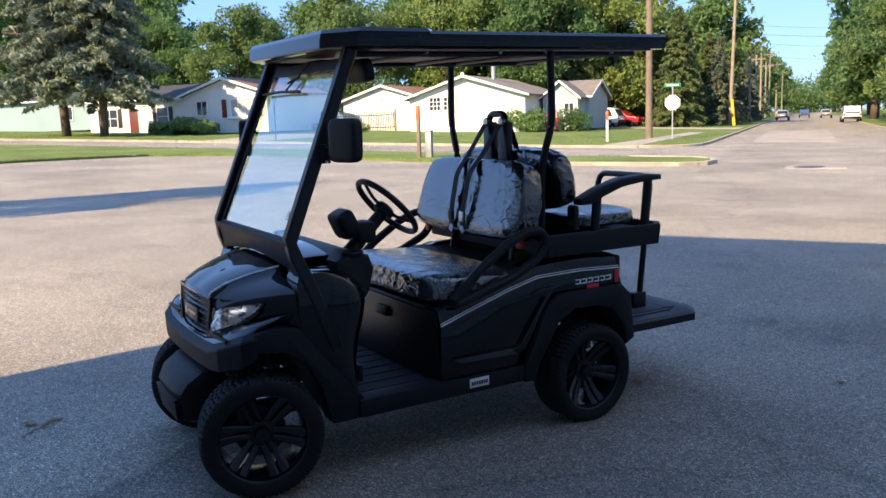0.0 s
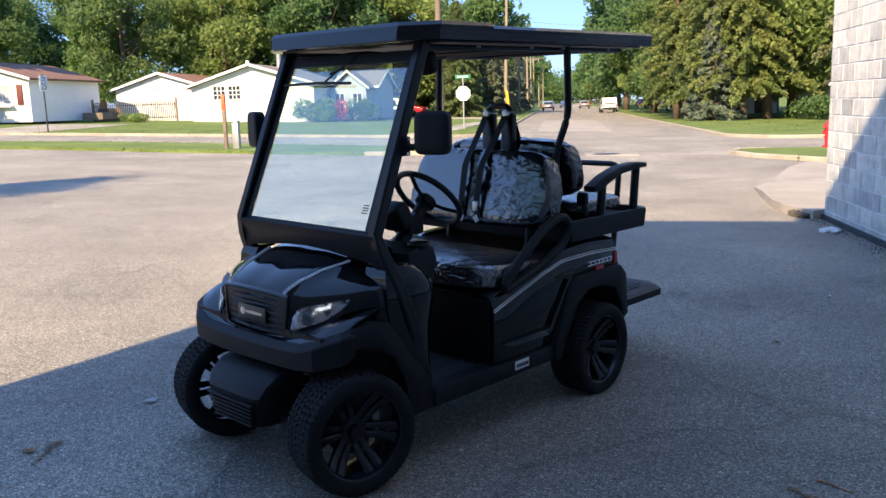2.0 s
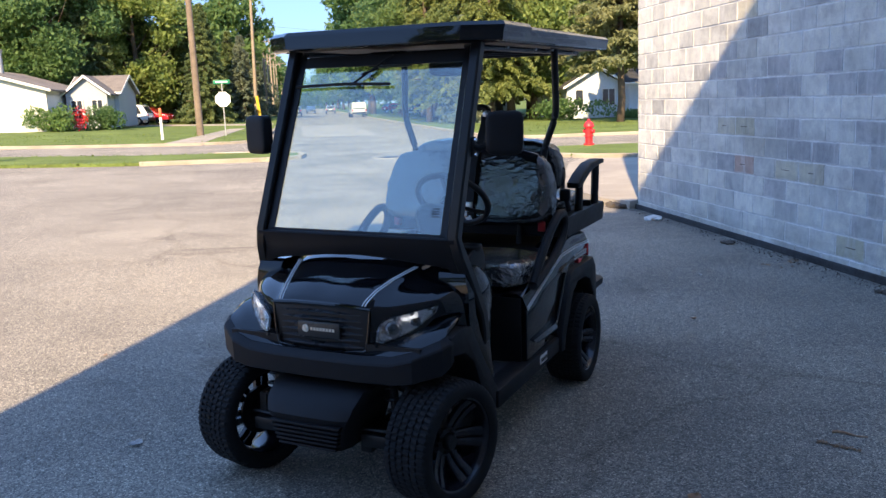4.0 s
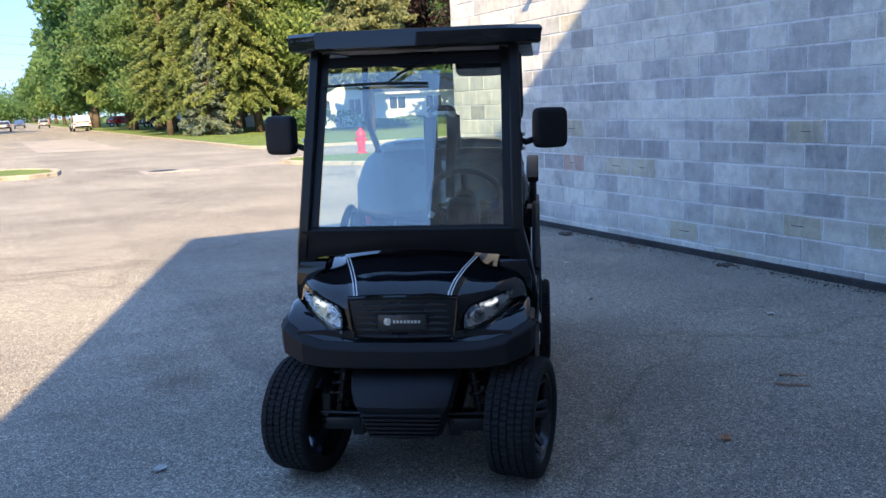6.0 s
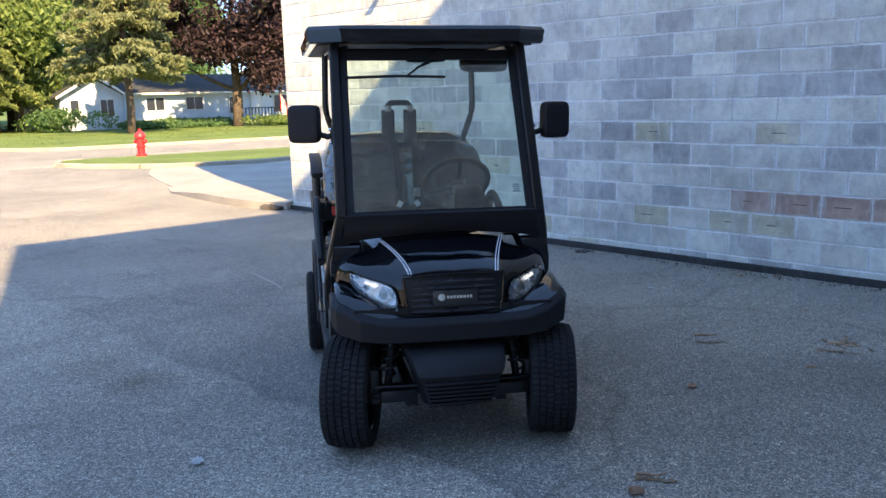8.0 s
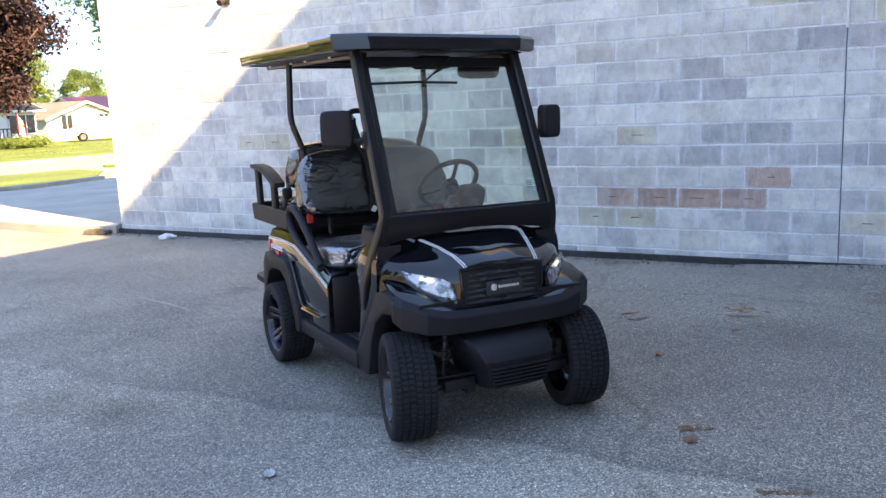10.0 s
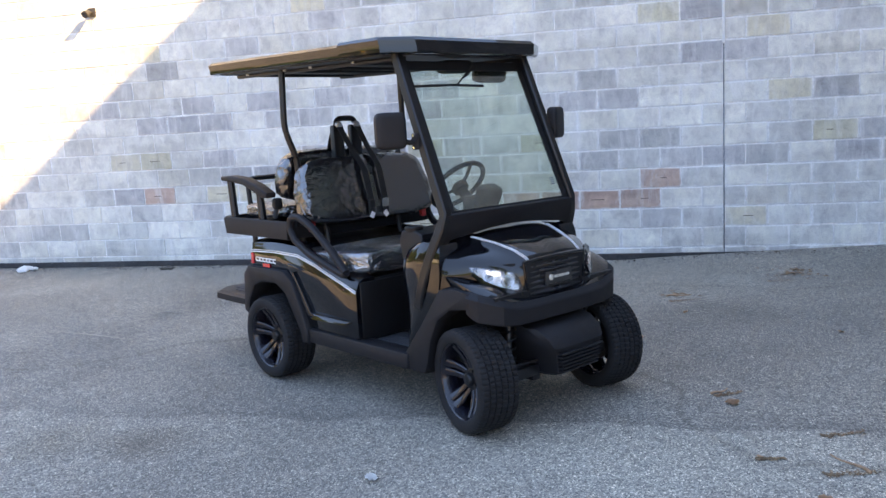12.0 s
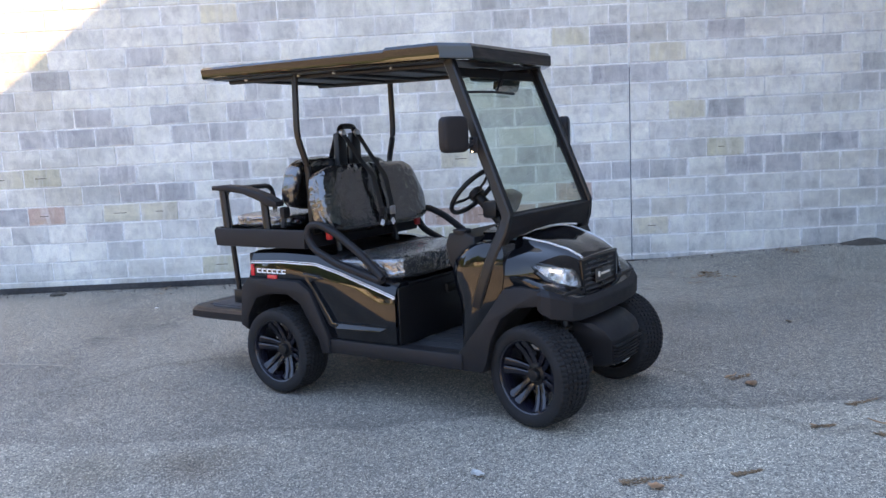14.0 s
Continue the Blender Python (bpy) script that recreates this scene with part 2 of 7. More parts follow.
def glass_material(name, tint, rough=0.0):
    m = bpy.data.materials.new(name)
    m.use_nodes = True
    b = shader_of(m)
    b.inputs["Base Color"].default_value = (*tint, 1)
    b.inputs["Transmission Weight"].default_value = 1.0
    b.inputs["Roughness"].default_value = rough
    b.inputs["IOR"].default_value = 1.5
    return m


def film_material(name, base, gloss=0.08, ior=2.0, haze=0.010, deep=0.012):
    """Dark vinyl under loose clear plastic film: fine crinkles that catch the sky, the film itself faintly milky."""
    m = bpy.data.materials.new(name)
    m.use_nodes = True
    nt = m.node_tree
    b = nt.nodes["Principled BSDF"]
    cloud = noise_tex(nt, 5.0, 4, 0.6, (1, 1, 1), 0.8)
    milk = ramp(nt, cloud, [(0.36, base), (0.68, tuple(c + haze for c in base))])
    nt.links.new(milk, b.inputs["Base Color"])
    b.inputs["Roughness"].default_value = 0.42
    b.inputs["Specular IOR Level"].default_value = 0.2
    b.inputs["Coat Weight"].default_value, b.inputs["Coat Roughness"].default_value = 1.0, gloss
    b.inputs["Coat IOR"].default_value = ior
    bp = nt.nodes.new("ShaderNodeBump")
    bp.inputs["Strength"].default_value, bp.inputs["Distance"].default_value = 0.8, deep
    fold = nt.nodes.new("ShaderNodeMath")
    fold.operation = "PINGPONG"
    fold.inputs[1].default_value = 0.15
    nt.links.new(noise_tex(nt, 8.0, 3, 0.5, (2.4, 0.8, 1.7), 1.3), fold.inputs[0])
    nt.links.new(fold.outputs[0], bp.inputs["Height"])
    nt.links.new(bp.outputs[0], b.inputs["Coat Normal"])
    nt.links.new(bp.outputs[0], b.inputs["Normal"])
    return m


ASPHALT = asphalt_material()
ROAD_PATCH = pbr("worn_road_patch", (0.345, 0.305, 0.255), 0.9, var=0.2, coarse=0.5, fine=40, bump=0.4, depth=0.004)
CONCRETE = pbr("old_concrete", (0.37, 0.325, 0.265), 0.9, var=0.18, coarse=0.8, fine=60, bump=0.4, depth=0.004)
KERB = pbr("kerb_concrete", (0.39, 0.34, 0.265), 0.9, var=0.25, coarse=1.2, fine=30, bump=0.4, depth=0.005)
GRASS = pbr("lawn", (0.150, 0.200, 0.055), 0.9, var=0.28, coarse=0.5, fine=14, bump=0.8, depth=0.05, specular=0.15)
BLADES = leaf_material("grass_blades", (0.11, 0.18, 0.03), (0.25, 0.31, 0.07), through=0.3)
MORTAR = pbr("mortar", (0.755, 0.74, 0.705), 0.95, var=0.22, coarse=3, fine=60, bump=0.5, depth=0.004)
BLOCK_STOPS = [(0.0, (0.418, 0.418, 0.408)), (0.07, (0.503, 0.503, 0.489)), (0.20, (0.598, 0.598, 0.570)), (0.50, (0.674, 0.670, 0.622)), (0.75, (0.717, 0.708, 0.655)),
               (0.88, (0.760, 0.750, 0.698)), (0.95, (0.684, 0.665, 0.594)), (1.0, (0.560, 0.546, 0.499))]
BLOCK = block_material("concrete_block", BLOCK_STOPS)
BLOCK_REST = block_material("concrete_block_far", BLOCK_STOPS, "island")
BLOCK_RED = block_material("red_block", [(0.0, (0.49, 0.345, 0.285)), (1.0, (0.54, 0.405, 0.345))])
BLOCK_TAN = block_material("tan_block", [(0.0, (0.58, 0.555, 0.43)), (1.0, (0.61, 0.57, 0.465))])
BLOCK_DARK = block_material("dark_block", [(0.0, (0.45, 0.45, 0.455)), (1.0, (0.52, 0.515, 0.51))])
# tall wall out of view: colour set dark so it reflects dimly in the windscreen
BLOCK_TALL = block_material("darkened_tall_block", [(0.0, (0.22, 0.22, 0.225)), (0.5, (0.27, 0.268, 0.265)), (1.0, (0.31, 0.305, 0.295))], "island")
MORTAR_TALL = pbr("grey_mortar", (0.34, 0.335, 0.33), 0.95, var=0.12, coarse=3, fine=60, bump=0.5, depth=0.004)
SLOT = pbr("rusty_slot", (0.10, 0.075, 0.06), 0.9, var=0.2, bump=0.2)
CURTAIN = pbr("curtained_pane", (0.42, 0.43, 0.44), 0.12, var=0.2, coarse=2, bump=0.0)
GLOSS = pbr("black_gloss_paint", (0.004, 0.0045, 0.006), 0.14, var=0.1, bump=0.0, coat=1.0, specular=0.03)
PLASTIC = pbr("textured_black_plastic", (0.0105, 0.0105, 0.0125), 0.55, var=0.15, coarse=5, fine=300, bump=0.35, depth=0.0008, specular=0.28)
SOFT = pbr("matt_black_plastic", (0.009, 0.009, 0.010), 0.5, var=0.12, fine=200, bump=0.2, depth=0.0006, specular=0.35)
METAL = pbr("black_powder_coat", (0.008, 0.008, 0.009), 0.36, var=0.1, fine=200, bump=0.12, depth=0.0005, specular=0.4)
SLAT = pbr("satin_black_trim", (0.040, 0.041, 0.045), 0.28, var=0.05, bump=0.0, specular=0.6)
STEEL = pbr("bare_steel", (0.50, 0.50, 0.50), 0.35, 1.0, var=0.2, fine=60, bump=0.1)
DRL = bpy.data.materials.new("daytime_lamp")
DRL.use_nodes = True
shader_of(DRL).inputs["Base Color"].default_value = (0.9, 0.9, 0.9, 1)
shader_of(DRL).inputs["Emission Color"].default_value = (1, 0.98, 0.93, 1)
shader_of(DRL).inputs["Emission Strength"].default_value = 0.45
REFLECTOR = pbr("headlight_reflector", (0.88, 0.89, 0.90), 0.32, 1.0, var=0.1, bump=0.0)
ROOF_BLACK = pbr("satin_black_roof", (0.003, 0.0033, 0.0045), 0.24, var=0.1, fine=200, bump=0.03, depth=0.0005, coat=1.0, specular=0.05)
CHROME = pbr("chrome", (0.85, 0.85, 0.87), 0.06, 1.0, var=0.02, bump=0.0)
RUBBER = pbr("tyre_rubber", (0.013, 0.013, 0.014), 0.8, var=0.25, coarse=8, fine=90, bump=0.4, depth=0.001, specular=0.3)
RIM = pbr("gloss_black_alloy", (0.009, 0.009, 0.015), 0.24, 0.2, var=0.1, bump=0.0, coat=0.3)
FILM = film_material("vinyl_under_film", (0.006, 0.006, 0.007), gloss=0.09, ior=2.2, haze=0.006)
FILM_LOOSE = film_material("vinyl_under_loose_film", (0.012, 0.013, 0.016), gloss=0.15, ior=3.0, haze=0.075, deep=0.024)
STRIPE = pbr("silver_stripe", (0.78, 0.78, 0.78), 0.35, var=0.05, bump=0.0)
WEBBING = pbr("black_webbing", (0.012, 0.012, 0.013), 0.75, var=0.2, fine=250, bump=0.5, depth=0.001)
MAT = pbr("grey_floor_mat", (0.040, 0.042, 0.048), 0.75, var=0.2, fine=120, bump=0.5, depth=0.002)
RED_LENS = pbr("red_lens", (0.55, 0.02, 0.03), 0.2, var=0.05, bump=0.0, coat=0.5)
LENS = glass_material("clear_lens", (0.98, 0.98, 0.98))
WINDSCREEN = glass_material("windscreen_glass", (0.79, 0.93, 0.82))
shader_of(WINDSCREEN).inputs["IOR"].default_value = 2.15
MIRROR = pbr("mirror", (0.9, 0.9, 0.9), 0.02, 1.0, var=0.01, bump=0.0)
BADGE = pbr("badge_plate", (0.03, 0.03, 0.03), 0.3, var=0.05, bump=0.0)
LETTER = pbr("badge_bars", (0.72, 0.70, 0.62), 0.3, 0.3, var=0.05, bump=0.0)
RED_BELT = pbr("red_buckle", (0.5, 0.03, 0.03), 0.4, var=0.05, bump=0.0)
WHITE_SIDING = pbr("white_siding", (0.76, 0.75, 0.71), 0.6, var=0.06, coarse=0.4, fine=8, bump=0.1)
BLUE_SIDING = pbr("pale_blue_siding", (0.68, 0.73, 0.77), 0.6, var=0.07, coarse=0.4, fine=8, bump=0.1)
SHED_BLUE = pbr("faded_blue_siding", (0.27, 0.37, 0.40), 0.7, var=0.07, coarse=0.4, fine=8, bump=0.1)
# white siding with the shade put into its colour as grey-blue
SHADED_SIDING = pbr("shaded_white_siding", (0.40, 0.43, 0.46), 0.6, var=0.07, coarse=0.4, fine=8, bump=0.1)
TRIM = pbr("white_trim", (0.80, 0.80, 0.78), 0.5, var=0.04, bump=0.0)
ROOF_RED = pbr("brown_red_shingle", (0.20, 0.105, 0.07), 0.95, var=0.25, coarse=1.5, fine=12, bump=0.6, depth=0.02)
ROOF_GREY = pbr("grey_shingle", (0.19, 0.165, 0.145), 0.95, var=0.22, coarse=1.5, fine=12, bump=0.6, depth=0.02)
ROOF_DARK = pbr("charcoal_shingle", (0.05, 0.05, 0.052), 0.95, var=0.22, coarse=1.5, fine=12, bump=0.6, depth=0.02)
ROOF_METAL = pbr("red_metal_roof", (0.38, 0.06, 0.05), 0.5, var=0.12, coarse=0.6, fine=10, bump=0.2)
PANE = pbr("dark_window_pane", (0.03, 0.035, 0.042), 0.06, var=0.1, bump=0.0)
SHUTTER = pbr("dark_red_shutter", (0.13, 0.028, 0.025), 0.6, var=0.1, bump=0.1)
SHUTTER_BLACK = pbr("black_shutter", (0.02, 0.02, 0.022), 0.6, var=0.1, bump=0.1)
WOOD = pbr("weathered_wood", (0.20, 0.155, 0.115), 0.9, var=0.25, coarse=3, fine=30, bump=0.5, depth=0.004)
WOOD_PALE = pbr("pale_wood_pole", (0.30, 0.25, 0.19), 0.9, var=0.2, coarse=2, fine=20, bump=0.4, depth=0.004)
BARK = pbr("bark", (0.115, 0.085, 0.062), 0.95, var=0.35, coarse=3, fine=18, bump=0.9, depth=0.03)
IRON = pbr("dark_iron", (0.03, 0.028, 0.026), 0.6, var=0.2, bump=0.2)
GALV = pbr("galvanised", (0.42, 0.43, 0.44), 0.45, 0.6, var=0.15, bump=0.1)
SIGN_WHITE = pbr("sign_white", (0.78, 0.78, 0.76), 0.5, var=0.05, bump=0.0)
SIGN_BLACK = pbr("sign_black", (0.02, 0.02, 0.02), 0.5, var=0.05, bump=0.0)
SIGN_GREEN = pbr("sign_green", (0.02, 0.22, 0.11), 0.5, var=0.05, bump=0.0)
RED_PAINT = pbr("red_paint", (0.60, 0.025, 0.03), 0.45, var=0.12, bump=0.1)
ORANGE = pbr("orange_paint", (0.75, 0.12, 0.03), 0.5, var=0.1, bump=0.1)
YELLOW = pbr("yellow_plastic", (0.80, 0.50, 0.04), 0.5, var=0.1, bump=0.1)
CAR_RED = pbr("red_car_paint", (0.42, 0.012, 0.02), 0.25, var=0.05, bump=0.0, coat=1.0)
CAR_WHITE = pbr("white_car_paint", (0.75, 0.75, 0.74), 0.25, var=0.05, bump=0.0, coat=1.0)
CAR_DARK = pbr("dark_car_paint", (0.05, 0.06, 0.08), 0.25, var=0.05, bump=0.0, coat=1.0)
CAR_SILVER = pbr("silver_car_paint", (0.40, 0.41, 0.42), 0.25, 0.4, var=0.05, bump=0.0, coat=1.0)
GREY_BLUE = pbr("grey_blue_line", (0.10, 0.115, 0.14), 0.8, var=0.1, bump=0.0)
CABLE = pbr("cable", (0.05, 0.05, 0.05), 0.6, var=0.1, bump=0.0)
PAPER = pbr("white_litter", (0.72, 0.71, 0.68), 0.8, var=0.1, bump=0.2)
DRY_LEAF = pbr("dry_leaf", (0.52, 0.31, 0.18), 0.8, var=0.3, fine=60, bump=0.3, spread=0.3)
LITTER = pbr("leaf_litter", (0.27, 0.165, 0.09), 0.9, var=0.35, coarse=20, fine=60, bump=0.5, depth=0.005, islands=0.5)
FOOTING = pbr("dark_footing", (0.045, 0.042, 0.040), 0.95, var=0.35, coarse=3, fine=30, bump=0.8, depth=0.01)
DIRT = pbr("dirt", (0.10, 0.083, 0.066), 0.95, var=0.35, coarse=4, fine=40, bump=0.8, depth=0.01)
LEAF_GREEN = leaf_material("green_leaves", (0.110, 0.205, 0.080), (0.245, 0.375, 0.155), through=0.6)
LEAF_LIME = leaf_material("yellow_green_leaves", (0.155, 0.240, 0.085), (0.315, 0.410, 0.160), through=0.6)
LEAF_PURPLE = leaf_material("purple_leaves", (0.022, 0.013, 0.017), (0.078, 0.044, 0.050), through=0.15)
NEEDLE = leaf_material("dark_green_needles", (0.115, 0.172, 0.085), (0.235, 0.300, 0.145), through=0.5)
NEEDLE_SUN = leaf_material("yellow_green_needles", (0.150, 0.205, 0.080), (0.330, 0.385, 0.150), through=0.5)
NEEDLE_BLUE = leaf_material("blue_green_needles", (0.13, 0.172, 0.14), (0.28, 0.33, 0.265), through=0.35)
NEEDLE_TAN = leaf_material("pale_olive_needles", (0.165, 0.185, 0.09), (0.33, 0.35, 0.19), through=0.4)


# ---- building blocks ----
def part(name, bm, material, parent=None, label="", angle=35, m=None):
    """Links a bmesh (or a mesh) as one mesh object, under a thing or a part if given."""
    if isinstance(bm, bmesh.types.BMesh):
        me = bpy.data.meshes.new(name)
        bmesh.ops.recalc_face_normals(bm, faces=bm.faces[:])
        bm.to_mesh(me)
        bm.free()
        me.shade_smooth()
        me.set_sharp_from_angle(angle=radians(angle))
        me.materials.append(material)
    else:
        me = bm
    ob = new(name, me)
    if parent is not None:
        ob.parent = parent
    if m is not None:
        ob.matrix_basis = m
    if label:
        ob["label"] = label
    return ob


def raw(name, verts, faces, material, smooth=False):
    """A mesh from computed vertices and faces."""
    me = bpy.data.meshes.new(name)
    me.from_pydata([tuple(v) for v in verts], [], [tuple(f) for f in faces])
    if smooth:
        me.shade_smooth()
    me.materials.append(material)
    return me


def box(bm, x0, x1, y0, y1, z0, z1, bevel=0.0, seg=2):
    vs = [bm.verts.new((x, y, z)) for x in (x0, x1) for y in (y0, y1) for z in (z0, z1)]
    fs = [bm.faces.new([vs[i] for i in q]) for q in ((0, 1, 3, 2), (4, 6, 7, 5), (0, 4, 5, 1), (2, 3, 7, 6), (0, 2, 6, 4), (1, 5, 7, 3))]
    if bevel:
        es = list({e for f in fs for e in f.edges})
        bmesh.ops.bevel(bm, geom=es, offset=bevel, segments=seg, affect="EDGES", profile=0.5)
    return bm


def boxed(x0, x1, y0, y1, z0, z1, bevel=0.0, seg=2):
    return box(bmesh.new(), x0, x1, y0, y1, z0, z1, bevel, seg)


def prism(bm, outline, a, b, axis="y", bevel=0.0, seg=2):
    """A flat outline drawn out from a to b along an axis; the outline's two numbers are the other axes in order."""
    def at(u, v, w):
        return {"x": (w, u, v), "y": (u, w, v), "z": (u, v, w)}[axis]
    lo = [bm.verts.new(at(u, v, a)) for u, v in outline]
    hi = [bm.verts.new(at(u, v, b)) for u, v in outline]
    fs = [bm.faces.new(lo), bm.faces.new(hi[::-1])]
    n = len(outline)
    for i in range(n):
        fs.append(bm.faces.new((lo[i], lo[(i + 1) % n], hi[(i + 1) % n], hi[i])))
    if bevel:
        bmesh.ops.recalc_face_normals(bm, faces=fs)
        es = list({e for f in fs[:2] for e in f.edges})
        bmesh.ops.bevel(bm, geom=es, offset=bevel, segments=seg, affect="EDGES", profile=0.5)
    return bm


def loft(bm, rings, closed=True, caps=True):
    rows = [[bm.verts.new(p) for p in r] for r in rings]
    n = len(rows[0])
    for a, b in zip(rows, rows[1:]):
        for i in range(n if closed else n - 1):
            j = (i + 1) % n
            bm.faces.new((a[i], a[j], b[j], b[i]))
    if caps and closed:
        bm.faces.new(rows[0][::-1])
        bm.faces.new(rows[-1])
    return bm


def rounded(points, r=0.05, steps=5):
    """A polyline whose corners are rounded."""
    pts = [Vector(p) for p in points]
    out = [pts[0]]
    for a, b, c in zip(pts, pts[1:], pts[2:]):
        u, w = (a - b), (c - b)
        k = min(r, u.length * 0.48, w.length * 0.48)
        p, q = b + u.normalized() * k, b + w.normalized() * k
        for i in range(steps + 1):
            t = i / steps
            out.append(p * (1 - t) ** 2 + b * 2 * t * (1 - t) + q * t * t)
    return out + [pts[-1]]


def tube(bm, points, r=0.016, sides=10, flat=1.0, up=(0, 0, 1)):
    """A round (or flattened) bar along a polyline; r may be one radius or two, from end to end."""
    pts = [Vector(p) for p in points]
    rings = []
    for i, p in enumerate(pts):
        d = (pts[min(i + 1, len(pts) - 1)] - pts[max(i - 1, 0)]).normalized()
        u = Vector(up)
        if abs(d.dot(u)) > 0.97:
            u = Vector((1, 0, 0))
        s = d.cross(u).normalized()
        v = s.cross(d)
        f = i / (len(pts) - 1)
        rad = r[0] * (1 - f) + r[1] * f if isinstance(r, tuple) else r
        rings.append([p + (s * math.cos(a) + v * math.sin(a) * flat) * rad for a in (2 * math.pi * k / sides for k in range(sides))])
    return loft(bm, rings)


def lathe(bm, profile, segs=32, axis="y", closed=False):
    """Turns a profile of (radius, along) round an axis."""
    rows = []
    for k in range(segs):
        a = 2 * math.pi * k / segs
        row = []
        for rr, h in profile:
            u, v = rr * math.cos(a), rr * math.sin(a)
            row.append(bm.verts.new({"y": (u, h, v), "z": (u, v, h), "x": (h, u, v)}[axis]))
        rows.append(row)
    n = len(profile)
    for k in range(segs):
        a, b = rows[k], rows[(k + 1) % segs]
        for i in range(n if closed else n - 1):
            j = (i + 1) % n
            bm.faces.new((a[i], b[i], b[j], a[j]))
    return bm


def crease(p, seed):
    """Height of loose film at a place: sharp ridges that run across the cushion and bunch up here and there."""
    w = Vector((noise.noise(p * 3.1 + Vector((seed, 0, 0))), noise.noise(p * 2.7 + Vector((0, seed, 4))), noise.noise(p * 2.9 + Vector((7, 0, seed))))) * 0.16
    q = p + w
    a = 1 - abs(noise.noise(Vector((q.x * 9 + q.y * 15, q.y * 5 - q.x * 4, q.z * 11 + seed)))) * 2.2
    b = 1 - abs(noise.noise(Vector((q.x * 22 - q.y * 30, q.y * 16 + q.z * 12, q.z * 26 - q.x * 9 + seed)))) * 2.2
    bunch = max(0.0, min(1.0, 0.55 + 1.3 * noise.noise(p * 4.3 + Vector((seed * 2, 1, 3)))))
    return (max(0.0, a) ** 3) * 0.8 + (max(0.0, b) ** 3) * 0.5 * bunch + 0.45 * noise.noise(p * 7 + Vector((seed, seed, 0)))


def cushion(size, power=5.0, cuts=14, wrinkle=0.004, seed=0, taper=0.0, groove=0.0, film=0.0):
    """A padded, round-edged block with fine creases; taper narrows it along y towards its top, groove is a seam across its middle, film is the depth of the folds of loose wrap."""
    bm = bmesh.new()
    bmesh.ops.create_cube(bm, size=2.0)
    bmesh.ops.subdivide_edges(bm, edges=bm.edges[:], cuts=cuts, use_grid_fill=True)
    hx, hy, hz = size
    shift = Vector((seed * 3.1, seed * 1.7, seed))
    for v in bm.verts:
        p = v.co
        ln = (abs(p.x) ** power + abs(p.y) ** power + abs(p.z) ** power) ** (1 / power)
        q = p / ln
        edge = max(abs(p.x), abs(p.y), abs(p.z))
        q = Vector((q.x * hx, q.y * hy * (1 - taper * max(0, q.z)), q.z * hz)) * edge
        if groove:
            q.x *= 1 - groove * math.exp(-(q.y / 0.02) ** 2)
        n = noise.noise(q * 14 + shift) + 0.6 * noise.noise(q * 31 + shift)
        v.co = q + q.normalized() * (wrinkle * n + (film * crease(q, seed) if film else 0.0))
    return bm


def thing(name, label, category, m=None, group="", kind=""):
    """The empty at the base of a thing, under which its parts hang."""
    ob = new(name)
    ob.empty_display_size = 0.1
    if m is not None:
        ob.matrix_world = m
    return tagged(ob, label, category, group, kind)

# ---- the ground ----
def dip(x, y):
    """The shallow step down that the lot takes beyond the front of the cart."""
    fade = max(0.0, min(1.0, (9.0 - y) / 3.0)) * max(0.0, min(1.0, (y + 0.5) / 2.0)) * max(0.0, min(1.0, (1.6 - x) / 1.6)) * max(0.0, min(1.0, (x + 7.5) / 2.0))
    return fade * (0.010 - 0.020 * (1 + math.tanh((y - 3.75) / 0.8)))


def height(x, y=100.0):
    """The lot falls gently towards the block wall, and the land rises to the west."""
    if x > 2.15:
        return -0.093 - 0.01 * (min(x, 22) - 2.15)
    if x > -8:
        return -0.017 * (x + 3.3) + dip(x, y)
    return 0.08 + 0.03 * (-8 - max(x, -70))


BREAKS = (-70, -8, 2.15, 22)


def ground_sheet():
    xs = [-2500, -600, -200, -70, -45, -25, -16, -8] + [-7.5 + 0.5 * i for i in range(19)] + [2.15, 5, 10, 22, 60, 200, 600, 2500]
    ys = [-2500, -400, -60, -12, -4, -0.5] + [0.4 * i for i in range(23)] + [9, 12, 16, 22, 30, 40, 60, 100, 200, 500, 2500]
    verts = [(x, y, height(x, y)) for y in ys for x in xs]
    w = len(xs)
    faces = [(j * w + i, j * w + i + 1, (j + 1) * w + i + 1, (j + 1) * w + i) for j in range(len(ys) - 1) for i in range(w - 1)]
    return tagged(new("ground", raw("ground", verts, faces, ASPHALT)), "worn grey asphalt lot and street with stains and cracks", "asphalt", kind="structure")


def slab(name, outline, rise, material, label, category, skirt=0.3):
    """A low slab with real edges that follows the lie of the land."""
    bm = bmesh.new()
    bm.faces.new([bm.verts.new((x, y, 0)) for x, y in outline])
    for b in BREAKS:
        bmesh.ops.bisect_plane(bm, geom=bm.verts[:] + bm.edges[:] + bm.faces[:], plane_co=(b, 0, 0), plane_no=(1, 0, 0))
    got = bmesh.ops.extrude_face_region(bm, geom=bm.faces[:])
    top = {v for v in got["geom"] if isinstance(v, bmesh.types.BMVert)}
    for v in bm.verts:
        r = rise(v.co.x, v.co.y) if callable(rise) else rise
        v.co.z = height(v.co.x) + (r if v in top else r - skirt)
    return tagged(part(name, bm, material, angle=20), label, category, kind="structure")


